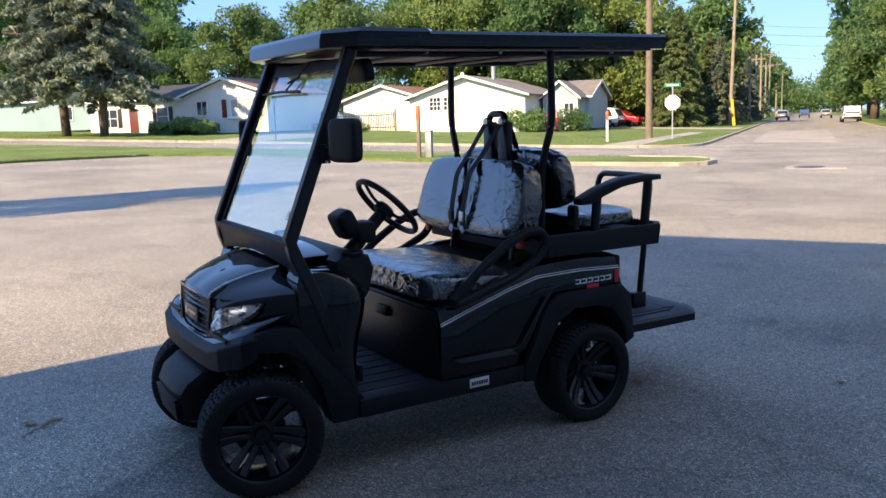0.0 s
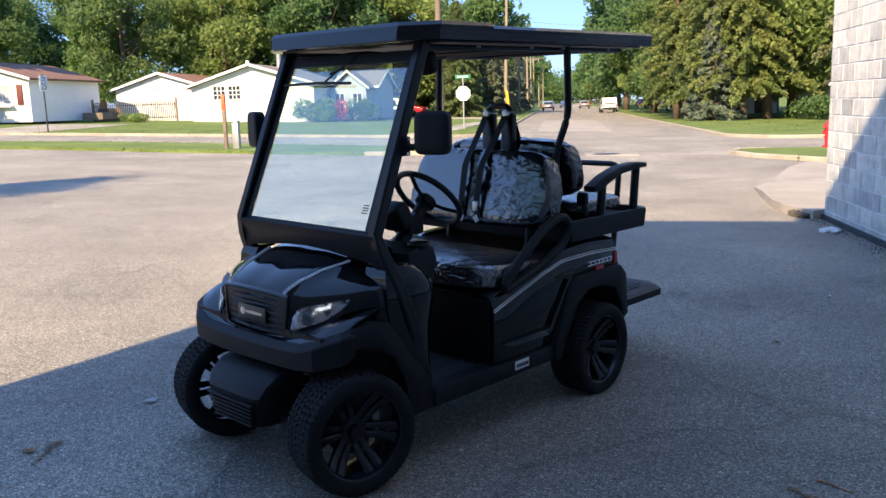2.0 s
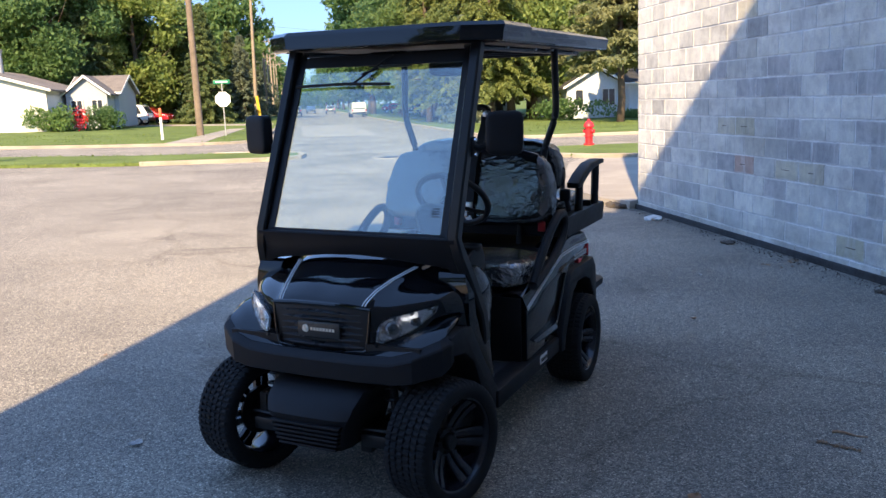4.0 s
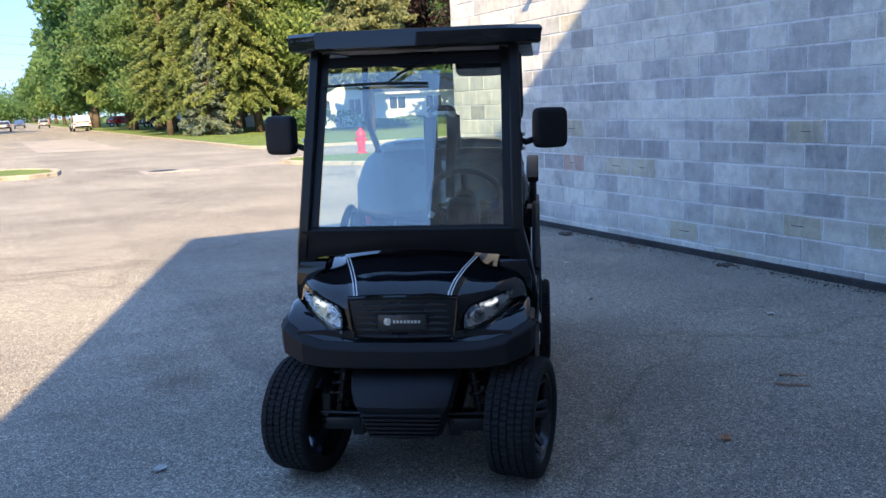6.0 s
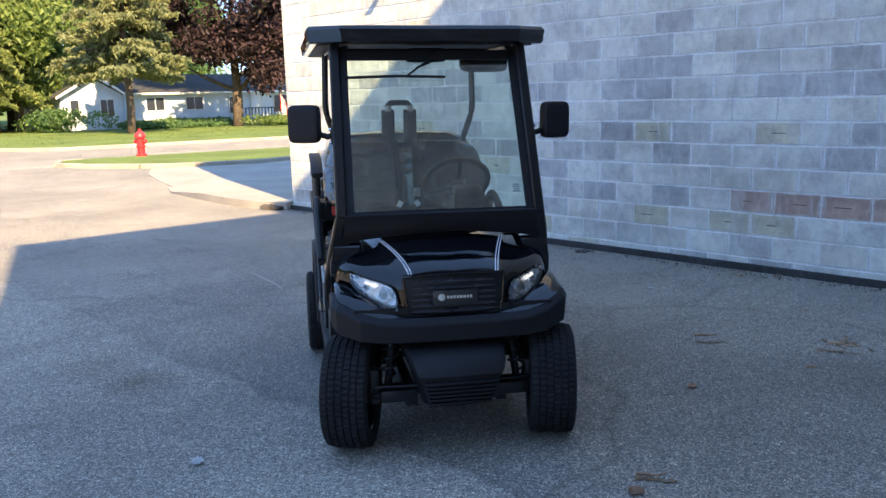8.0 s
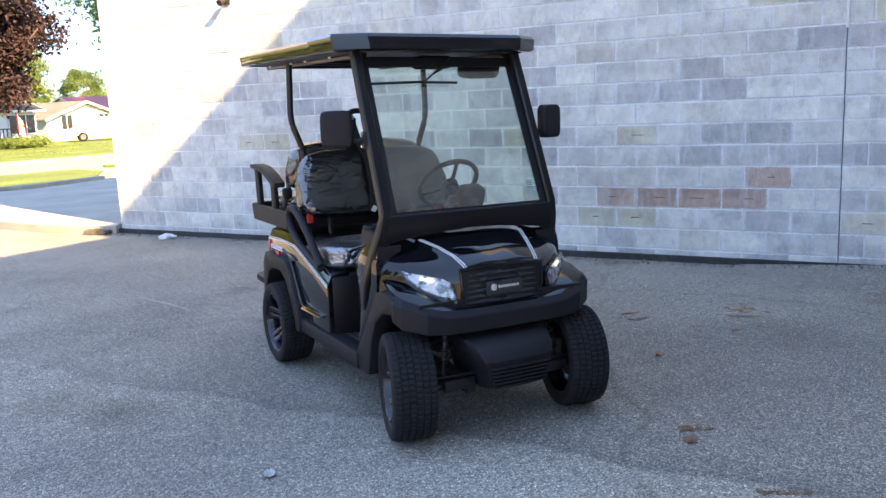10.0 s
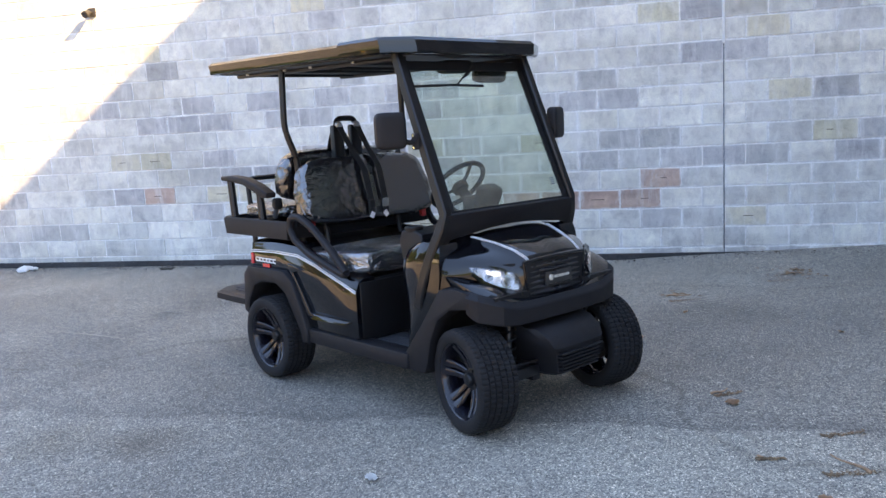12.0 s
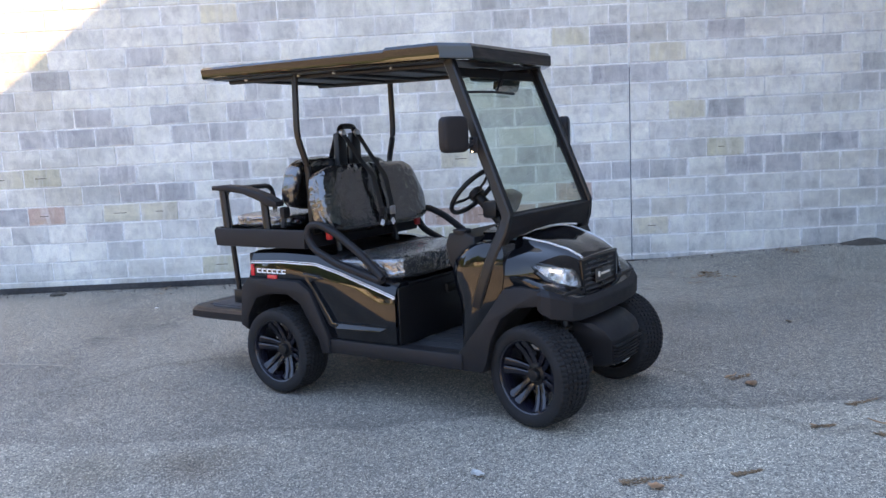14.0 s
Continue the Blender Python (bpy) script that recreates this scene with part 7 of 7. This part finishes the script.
# ---- parked vehicles ----
def vehicle(x, y, heading, paint, label, length=4.6, width=1.8, tall=1.6, kind="suv", category="car"):
    v = thing("car", label, category, pose(x, y, height(x) + (0.02 if abs(x) < 4.6 else 0.11), 0, 0, heading))
    L, W = length / 2, width / 2
    if kind == "pickup":
        side = [(-L, 0.45), (-L, 1.0), (-0.4, 1.02), (-0.35, tall), (0.85, tall), (1.35, 1.05), (L - 0.1, 0.98), (L, 0.8), (L, 0.4), (-L, 0.4)]
        cabin = [(-0.30, 1.08), (-0.28, tall - 0.09), (0.80, tall - 0.09), (1.22, 1.08)]
    elif kind == "van":
        side = [(-L, 0.4), (-L, tall - 0.25), (-L + 0.2, tall), (0.9, tall), (1.6, 1.1), (L - 0.05, 0.95), (L, 0.4)]
        cabin = [(-L + 0.3, 1.05), (-L + 0.35, tall - 0.12), (0.85, tall - 0.12), (1.4, 1.08)]
    else:
        side = [(-L, 0.42), (-L + 0.02, 0.95), (-L + 0.45, tall - 0.12), (-L + 0.8, tall), (0.35, tall), (1.15, 1.02), (L - 0.25, 0.9), (L, 0.68), (L, 0.4)]
        cabin = [(-L + 0.55, 1.0), (-L + 0.85, tall - 0.12), (0.3, tall - 0.12), (0.95, 1.02)]
    bm = prism(bmesh.new(), side, -W, W, bevel=0.08, seg=3)
    for q in bm.verts:
        if q.co.z > 1.0:
            q.co.y *= 1 - 0.14 * min(1, (q.co.z - 1.0) / 0.5)
    part("body", bm, paint, v)
    for s in (1, -1):
        bm = prism(bmesh.new(), cabin, s * (W * 0.90), s * (W * 0.985))
        for q in bm.verts:
            q.co.y *= 1 - 0.13 * max(0, min(1, (q.co.z - 1.0) / 0.5))
        part("side_glass", bm, PANE, v)
    fx = cabin[-1][0]
    bm = bmesh.new()
    loft(bm, [[(-L - 0.012 + (0.06 if kind == "suv" else 0.0), -W * 0.75, 1.0), (-L - 0.012 + (0.06 if kind == "suv" else 0.0), W * 0.75, 1.0), (-L + 0.1, W * 0.75, 1.0), (-L + 0.1, -W * 0.75, 1.0)],
              [(-L + (0.40 if kind == "suv" else 0.05), -W * 0.66, tall - 0.16), (-L + (0.40 if kind == "suv" else 0.05), W * 0.66, tall - 0.16), (-L + 0.5, W * 0.66, tall - 0.16), (-L + 0.5, -W * 0.66, tall - 0.16)]])
    if kind != "pickup":
        part("rear_glass", bm, PANE, v)
    else:
        bm.free()
    for s in (1, -1):
        part("tail_lamp", boxed(-L - 0.01, -L + 0.06, s * W * 0.82 - 0.1, s * W * 0.82 + 0.1, 0.72, 0.95, 0.02), RED_LENS, v)
        part("head_lamp", boxed(L - 0.06, L + 0.01, s * W * 0.7 - 0.16, s * W * 0.7 + 0.16, 0.68, 0.82, 0.02), CHROME, v)
        for x0 in (-L + 0.85, L - 0.85):
            w = part("wheel", lathe(bmesh.new(), [(0.0, 0.11), (0.20, 0.11), (0.22, 0.08), (0.22, -0.11), (0.0, -0.11)], 18), CHROME, v, m=pose(x0, s * (W - 0.09), 0.33, 0, 0, 0 if s > 0 else 180))
            part("tyre", lathe(bmesh.new(), [(0.22, -0.11), (0.31, -0.12), (0.335, -0.09), (0.335, 0.09), (0.31, 0.12), (0.22, 0.112)], 20), RUBBER, w)
    part("bumper", boxed(-L - 0.06, -L + 0.1, -W * 0.92, W * 0.92, 0.42, 0.62, 0.03), SOFT, v)
    part("plate", boxed(-L - 0.075, -L - 0.05, -0.18, 0.18, 0.66, 0.80), SIGN_WHITE, v)
    return v


vehicle(4.1, 106, 92, CAR_WHITE, "white minivan parked at the kerb", 4.9, 1.95, 1.8, "van", "minivan")
vehicle(-16.6, 79.5, -12, CAR_RED, "red hatchback parked on a drive", 4.4, 1.8, 1.55)
vehicle(-18.0, 76.6, 170, CAR_WHITE, "white suv parked on a drive", 4.6, 1.85, 1.75)
vehicle(-3.8, 132, 90, CAR_SILVER, "silver car parked at the kerb", 4.5, 1.8, 1.5)
vehicle(-1.2, 172, 270, CAR_DARK, "dark car far down the road", 4.5, 1.8, 1.5)
vehicle(2.4, 160, 88, CAR_SILVER, "silver car far down the road", 4.5, 1.8, 1.5)
vehicle(11.5, 128, 30, CAR_RED, "red car parked beside the road", 4.5, 1.8, 1.5)
vehicle(12.8, 104, 20, CAR_DARK, "dark car parked under trees", 4.5, 1.8, 1.5)
vehicle(37.6, 53.2, 145, CAR_WHITE, "white pickup parked beside the white house", 5.3, 1.95, 1.75, "pickup", "pickup")

# ---- small things on the lot ----
def dry_leaf(x, y, size, turn, material, label, seed):
    g = random.Random(seed)
    bm = bmesh.new()
    rows = []
    for i in range(6):
        t = i / 5
        w = size * 0.42 * math.sin(math.pi * (0.08 + 0.86 * t)) * g.uniform(0.7, 1.2)
        z = 0.004 + 0.12 * size * abs(t - 0.5) + g.uniform(0, 0.06) * size
        rows.append([bm.verts.new(((t - 0.5) * size, s * w, z + abs(s) * 0.15 * size * g.uniform(0.2, 1))) for s in (-1, 0, 1)])
    for a, b in zip(rows, rows[1:]):
        for i in range(2):
            bm.faces.new((a[i], a[i + 1], b[i + 1], b[i]))
    bmesh.ops.solidify(bm, geom=bm.faces[:], thickness=0.0015)
    ob = part("dry_leaf", bm, material)
    ob.matrix_world = pose(x, y, height(x, y) + bank(x, y) + 0.001, 0, 0, turn)
    return tagged(ob, label, "leaf", "litter on the asphalt")


TWIGS = ((-0.10, 2.90, 0.15, -40), (0.27, 2.16, 0.20, -72), (-0.31, 2.13, 0.07, -20), (-2.16, 2.05, 0.12, -50), (-3.05, 1.62, 0.2, 30))
LEAVES = ((-1.08, 2.46, 0.11, 30), (-2.345, 2.005, 0.12, 100), (-3.62, 2.85, 0.11, 60), (-0.88, 4.71, 0.10, 140), (-3.40, 1.78, 0.09, 80),
          (-3.02, 1.96, 0.05, 50), (0.20, 5.10, 0.08, 10), (1.0, 2.7, 0.07, 120), (-3.9, 5.2, 0.06, 75), (-0.9, 1.2, 0.08, 33))
for i, (x, y, size, turn) in enumerate(LEAVES):
    dry_leaf(x, y, size * 0.6, turn, DRY_LEAF, "curled brown dry leaf lying on asphalt", i)
for i, (x, y, size, turn) in enumerate(((-3.39, 3.55, 0.07, 40), (0.89, 3.93, 0.07, 100), (-4.2, 2.3, 0.05, 10), (0.9, 6.4, 0.05, 60))):
    dry_leaf(x, y, size, turn, PAPER, "small scrap of white paper on asphalt", 40 + i)


def twig(x, y, length, turn, seed):
    """A thin bent dry stalk lying on the ground."""
    g = random.Random(seed)
    pts = [((t - 0.5) * length, 0.05 * length * math.sin(4 * t + seed) + g.uniform(-0.01, 0.01) * length, 0.006 + 0.004 * math.sin(7 * t)) for t in (i / 7 for i in range(8))]
    ob = part("twig", tube(bmesh.new(), pts, (0.007, 0.003), 6), DRY_LEAF)
    ob.matrix_world = pose(x, y, height(x, y) + bank(x, y), 0, 0, turn)
    return tagged(ob, "thin dry brown stalk lying on asphalt", "twig", "litter on the asphalt")


for i, (x, y, length, turn) in enumerate(TWIGS):
    twig(x, y, length, turn, i)


def rubble(x, y, seed, material, label, n=5, size=0.06):
    g = random.Random(seed)
    bm = bmesh.new()
    for _ in range(n):
        made = bmesh.ops.create_icosphere(bm, subdivisions=1, radius=size * g.uniform(0.5, 1.1))
        off = Vector((g.uniform(-1, 1) * size * 1.6, g.uniform(-1, 1) * size * 1.6, size * 0.35))
        for v in made["verts"]:
            v.co = Vector((v.co.x * g.uniform(0.8, 1.3), v.co.y * g.uniform(0.8, 1.3), v.co.z * 0.6)) + off
    ob = part("rubble", bm, material)
    ob.matrix_world = pose(x, y, height(x, y) + bank(x, y))
    return tagged(ob, label, "rubble")


rubble(1.90, 9.62, 3, PAPER, "broken pale lump of foam beside the wall", 4, 0.07)
rubble(1.92, 7.80, 4, DIRT, "small heap of dirt and leaves at the wall foot", 12, 0.035)
rubble(1.95, 5.35, 5, DIRT, "small heap of dirt and leaves at the wall foot", 9, 0.03)


def leaf_scatter(x, y, seed, n=26, spread=0.16):
    """A flat scatter of small broken leaves."""
    g = random.Random(seed)
    bm = bmesh.new()
    for _ in range(n):
        c = Vector((g.gauss(0, spread), g.gauss(0, spread * 0.7), 0.004))
        a, r = g.uniform(0, 6.28), g.uniform(0.012, 0.035)
        d, e = Vector((math.cos(a), math.sin(a), 0)) * r, Vector((-math.sin(a), math.cos(a), 0)) * r * 0.5
        vs = [bm.verts.new(c + v + Vector((0, 0, g.uniform(0, 0.012)))) for v in (-d, e, d, -e)]
        bm.faces.new(vs)
    ob = part("leaf_scatter", bm, LITTER)
    ob.matrix_world = pose(x, y, height(x, y) + bank(x, y))
    return tagged(ob, "scatter of small brown leaf crumbs on asphalt", "leaf litter", kind="stuff")


def leaf_smear(x, y, turn, long, seed):
    """A thin streak of brown leaf mould on the asphalt, denser towards one end."""
    g = random.Random(seed)
    bm = bmesh.new()
    for _ in range(120):
        t = g.random() ** 1.6
        c = Vector(((t - 0.4) * long, g.gauss(0, 0.06 * long * (1.1 - 0.5 * t)), 0.003 + g.uniform(0, 0.004)))
        a, r = g.uniform(0, 6.28), g.uniform(0.004, 0.011)
        d, e = Vector((math.cos(a), math.sin(a), 0)) * r, Vector((-math.sin(a), math.cos(a), 0)) * r * 0.6
        bm.faces.new([bm.verts.new(c + v) for v in (-d, e, d, -e)])
    ob = part("leaf_smear", bm, LITTER)
    ob.matrix_world = pose(x, y, height(x, y) + bank(x, y), 0, 0, turn)
    return tagged(ob, "thin brown streak of leaf mould on asphalt", "leaf litter", kind="stuff")


for i, (x, y, turn, long) in enumerate(((-3.54, 2.87, -80, 0.26), (-3.52, 2.46, -75, 0.14), (-2.72, 1.59, -70, 0.20), (-3.15, 1.65, -75, 0.22), (-3.03, 1.93, -80, 0.12), (-2.20, 2.02, -60, 0.16), (0.91, 1.24, -70, 0.42), (-0.24, 2.81, -50, 0.18), (0.08, 2.14, -72, 0.25))):
    leaf_smear(x, y, turn, long, 60 + i)
leaf_scatter(1.30, 1.16, 6, 40)
leaf_scatter(0.31, 2.16, 9, 14, 0.10)
leaf_scatter(1.95, 3.6, 10, 30, 0.14)
leaf_scatter(1.9, 6.6, 11, 30, 0.14)
scratch = new("chalk_scratch", raw("chalk_scratch", [(-0.90, 7.13, height(-0.90, 7.13) + 0.004), (-0.885, 7.13, height(-0.885, 7.13) + 0.004), (-1.01, 6.62, height(-1.01, 6.62) + 0.004), (-0.99, 6.61, height(-0.99, 6.61) + 0.004), (-1.095, 6.31, height(-1.095, 6.31) + 0.004), (-1.085, 6.31, height(-1.085, 6.31) + 0.004)], [(0, 1, 3, 2), (2, 3, 5, 4)], CONCRETE))
tagged(scratch, "thin pale scratch mark on the asphalt", "scratch mark")


def soil_heap(x, y, long, wide, tall, seed, label):
    """A low uneven mound with ragged edges."""
    g = random.Random(seed)
    bm = bmesh.new()
    rings = []
    for r in (1.0, 0.8, 0.55, 0.3):
        ring = []
        for k in range(22):
            a = 2 * math.pi * k / 22
            rr = r * g.uniform(0.82, 1.12)
            ring.append(bm.verts.new((wide * rr * math.cos(a), long * rr * math.sin(a), tall * (1 - r) * g.uniform(0.7, 1.35) - (0.01 if r == 1.0 else 0))))
        rings.append(ring)
    for p, q in zip(rings, rings[1:]):
        for k in range(22):
            bm.faces.new((p[k], p[(k + 1) % 22], q[(k + 1) % 22], q[k]))
    bm.faces.new(rings[-1])
    ob = part("soil_heap", bm, DIRT)
    ob.matrix_world = pose(x, y, height(x, y) + bank(x, y))
    return tagged(ob, label, "soil heap")


soil_heap(2.03, -0.85, 0.34, 0.13, 0.06, 8, "dark damp soil heaped in the wall corner")
leaf_scatter(1.95, -0.02, 14, 30, 0.10)
leaf_scatter(1.32, 1.12, 15, 45, 0.11)
rubble(2.0, 11.05, 7, DIRT, "dark heap of soil at the building corner", 16, 0.10)


def gravel():
    """Loose grit and leaf crumbs that gather along the foot of the wall."""
    g = np.random.default_rng(12)
    verts, faces = [], []
    for _ in range(1500):
        y = g.uniform(-0.8, 10.8)
        x = 2.09 - abs(g.normal()) * 0.10
        r = g.uniform(0.004, 0.014)
        c = np.array([x, y, height(x, y) + bank(x, y) + r * 0.4])
        k = len(verts)
        tri = g.normal(size=(4, 3))
        tri /= np.linalg.norm(tri, axis=1)[:, None]
        verts += [tuple(c + v * r) for v in tri]
        faces += [(k, k + 1, k + 2), (k, k + 2, k + 3), (k, k + 3, k + 1), (k + 1, k + 3, k + 2)]
    return tagged(new("grit", raw("grit", verts, faces, DIRT)), "loose dark grit along the wall foot", "grit", kind="stuff")


gravel()

# small flood lamp high on the wall, with its bracket
fl = thing("wall_lamp", "small dark flood lamp on a wall bracket", "lamp", pose(WALL_X, 8.55, 2.88))
part("bracket", tube(bmesh.new(), [(0.0, 0, 0), (-0.05, 0, 0.0), (-0.07, 0.01, -0.01)], 0.012), IRON, fl)
part("plate", boxed(-0.015, 0.004, -0.05, 0.05, -0.05, 0.05, 0.004), IRON, fl)
part("head", lathe(bmesh.new(), [(0.0, -0.05), (0.032, -0.042), (0.043, 0.04), (0.038, 0.044), (0.0, 0.03)], 16, "x"), IRON, fl, m=pose(-0.085, 0.015, -0.018, 0, 25, 180))

# the manhole and the patch round it in the road
mh = thing("manhole_cover", "round iron manhole cover in pale concrete", "manhole cover", pose(0.0, 24.3, height(0) + 0.004))
part("ring", boxed(-0.9, 0.9, -0.7, 0.7, -0.1, 0.006, 0.004), ROAD_PATCH, mh)
part("lid", lathe(bmesh.new(), [(0.0, 0.012), (0.38, 0.012), (0.40, 0.006)], 24, "z"), IRON, mh)
slab("road_patch", [(1.4, 24.0), (6.2, 24.4), (6.0, 24.9), (1.4, 24.6)], 0.005, ROAD_PATCH, "pale worn strip across the road mouth", "pavement", 0.05)


def grass_tufts():
    """Taller blades along the edges of the nearer lawns."""
    g = np.random.default_rng(21)
    edges = [STRIP[:8], [ISLAND[i] for i in (8, 9, 0, 1, 2, 3, 4, 5)], STRIP[11:]]
    c = []
    for line in edges:
        for (x0, y0), (x1, y1) in zip(line, line[1:]):
            n = int(math.hypot(x1 - x0, y1 - y0) * 14)
            t = g.uniform(0, 1, n)
            x = x0 + (x1 - x0) * t + g.normal(size=n) * 0.10
            y = y0 + (y1 - y0) * t + g.normal(size=n) * 0.10
            c += [(a, b, height(a) + 0.10) for a, b in zip(x, y)]
    for _ in range(9000):
        x, y = g.uniform(-60, 40), g.uniform(36.8, 52)
        if -5 < x < 6 or (x > 5 and y < 34):
            continue
        c.append((x, y, height(x) + 0.12))
    c = np.array(c)
    n = len(c)
    a = g.uniform(0, 6.28, n)
    d = np.stack([np.cos(a), np.sin(a), np.zeros(n)], 1) * 0.035
    up = np.stack([g.normal(size=n) * 0.05, g.normal(size=n) * 0.05, g.uniform(0.0, 0.05, n)], 1)
    verts = np.stack([c - d - [0, 0, 0.04], c + d - [0, 0, 0.04], c + up], 1).reshape(-1, 3)
    faces = np.arange(n * 3).reshape(-1, 3)
    return tagged(new("grass_tufts", raw("grass_tufts", verts.tolist(), faces.tolist(), BLADES)), "tufts of taller grass on the lawns", "grass", kind="stuff")


grass_tufts()

# ---- the blocks of the wall ----
RED_BLOCKS = {(4, 1), (3, 1), (3, 2), (3, 3), (3, 4), (4, 15)}
TAN_BLOCKS = {(2, 4), (6, 4), (12, 1), (8, -2), (11, -2), (6, 7), (2, 7), (2, 5), (6, -3), (4, 12), (4, 13), (12, 15), (14, 10), (6, 16), (6, 15), (2, -1), (1, 10), (0, 9)}
DARK_BLOCKS = {(12, 12), (9, 11), (9, 9), (8, 15), (8, 11), (8, 10), (8, 8), (8, 7), (8, 13), (8, 14), (9, 13), (9, 7), (9, 6), (6, 10), (6, 13), (6, 8), (5, 12), (5, 11), (3, 13), (3, 8), (13, 9),
               (12, 0), (10, 0), (10, -1), (5, -4), (6, -4), (5, -5), (6, -6), (12, -3), (5, -1), (4, 16), (9, 16), (4, 10), (8, 2), (8, 3), (8, 4), (11, 6), (2, 1), (5, 0)}
SPLIT = 1.643   # the control joint


def block_faces(length, tall, depth=0.010, edge=0.004):
    """One block's face: a shallow slab with broken edges, outside towards -x."""
    a, b = length / 2, tall / 2
    ring = [(depth, -a, -b), (depth, a, -b), (depth, a, b), (depth, -a, b)]
    mid = [(edge * 0.7, -a, -b), (edge * 0.7, a, -b), (edge * 0.7, a, b), (edge * 0.7, -a, b)]
    top = [(0, -a + edge, -b + edge), (0, a - edge, -b + edge), (0, a - edge, b - edge), (0, -a + edge, b - edge)]
    verts = ring + mid + top
    faces = [(8, 11, 10, 9)]
    for o in (0, 4):
        for i in range(4):
            j = (i + 1) % 4
            faces.append((o + i, o + j, o + 4 + j, o + 4 + i))
    return verts, faces


def block_wall():
    g = random.Random(5)
    tall = COURSE - JOINT
    meshes = {}
    far_v, far_f = [], []
    for i in range(int((WALL_TOP - BASE) / COURSE)):
        z = BASE + COURSE * (i + 0.5)
        off = 0.0 if i % 2 == 0 else COURSE
        for k in range(-8, 24):
            y0 = SPLIT + off + k * LENGTH
            y1 = y0 + LENGTH
            pieces = [(y0, y1)]
            if y0 < SPLIT - 0.01 and y1 > SPLIT + 0.01:
                pieces = [(y0, SPLIT), (SPLIT, y1)]
            for a, b in pieces:
                a, b = max(a, WALL_NEAR), min(b, WALL_END)
                if b - a < 0.05:
                    continue
                length = b - a - JOINT
                x = WALL_X + 0.0005 + g.uniform(-0.0015, 0.0015)
                near = 0 <= i <= 14 and b < 7.35 and a > -1.25
                mat = BLOCK_RED if (i, k) in RED_BLOCKS else BLOCK_TAN if (i, k) in TAN_BLOCKS else BLOCK_DARK if (i, k) in DARK_BLOCKS else BLOCK
                if near or mat is not BLOCK:
                    key = (round(length, 3), mat.name)
                    if key not in meshes:
                        meshes[key] = raw("block", *block_faces(length, tall), mat)
                    ob = part("block", meshes[key], mat, wall_east)
                    ob.location = (x, (a + b) / 2, z)
                    if mat in (BLOCK_RED, BLOCK_TAN) and i < 8 and length > 0.3:
                        c, w = (a + b) / 2 + g.uniform(-0.05, 0.05), g.uniform(0.03, 0.07)
                        part("slot", boxed(x - 0.0015, x + 0.004, c - w, c + w, z - 0.004, z + 0.003), SLOT, wall_east, "dark slot in the block face")
                    ob.rotation_euler = (g.uniform(-0.003, 0.003), g.uniform(-0.006, 0.006), g.uniform(-0.004, 0.004))
                else:
                    v, f = block_faces(length, tall)
                    n = len(far_v)
                    far_v += [(px + x, py + (a + b) / 2, pz + z) for px, py, pz in v]
                    far_f += [tuple(n + q for q in face) for face in f]
    tagged(part("blocks_beyond", raw("blocks_beyond", far_v, far_f, BLOCK_REST), BLOCK_REST, wall_east), kind="stuff")
    # end wall, and the tall wall's blocks
    for wall, name, x0, x1, top in ((wall_north, "blocks_of_end_wall", WALL_X, 15.9, WALL_TOP), (wall_south, "blocks_of_tall_wall", -6.21, WALL_X, 8.6)):
        far_v, far_f = [], []
        for i in range(int((top - BASE) / COURSE)):
            z = BASE + COURSE * (i + 0.5)
            x = x0 - (0 if i % 2 == 0 else COURSE)
            while x < x1:
                a, b = max(x, x0), min(x + LENGTH, x1)
                if b - a > 0.05:
                    v, f = block_faces(b - a - JOINT, tall)
                    n = len(far_v)
                    y = WALL_END - 0.0005 if wall is wall_north else WALL_NEAR - 0.0005
                    far_v += [((a + b) / 2 + py, y - px, pz + z) for px, py, pz in v]
                    far_f += [tuple(n + q for q in face) for face in f]
                x += LENGTH
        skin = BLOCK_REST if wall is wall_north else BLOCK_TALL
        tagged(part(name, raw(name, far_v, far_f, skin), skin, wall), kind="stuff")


block_wall()
# lower joint is an open gap, its shade drawn as a dark strip; sealant above
part("joint_strip", boxed(WALL_X - 0.001, WALL_X + 0.006, SPLIT - 0.0035, SPLIT + 0.0035, -0.1, 2.02, 0.001), GREY_BLUE, wall_east, "dark strip painted for the shade in the open control joint")
part("joint_strip", boxed(WALL_X - 0.008, WALL_X + 0.004, SPLIT - 0.013, SPLIT + 0.013, 2.03, WALL_TOP, 0.003), SIGN_WHITE, wall_east, "white sealant in the control joint")
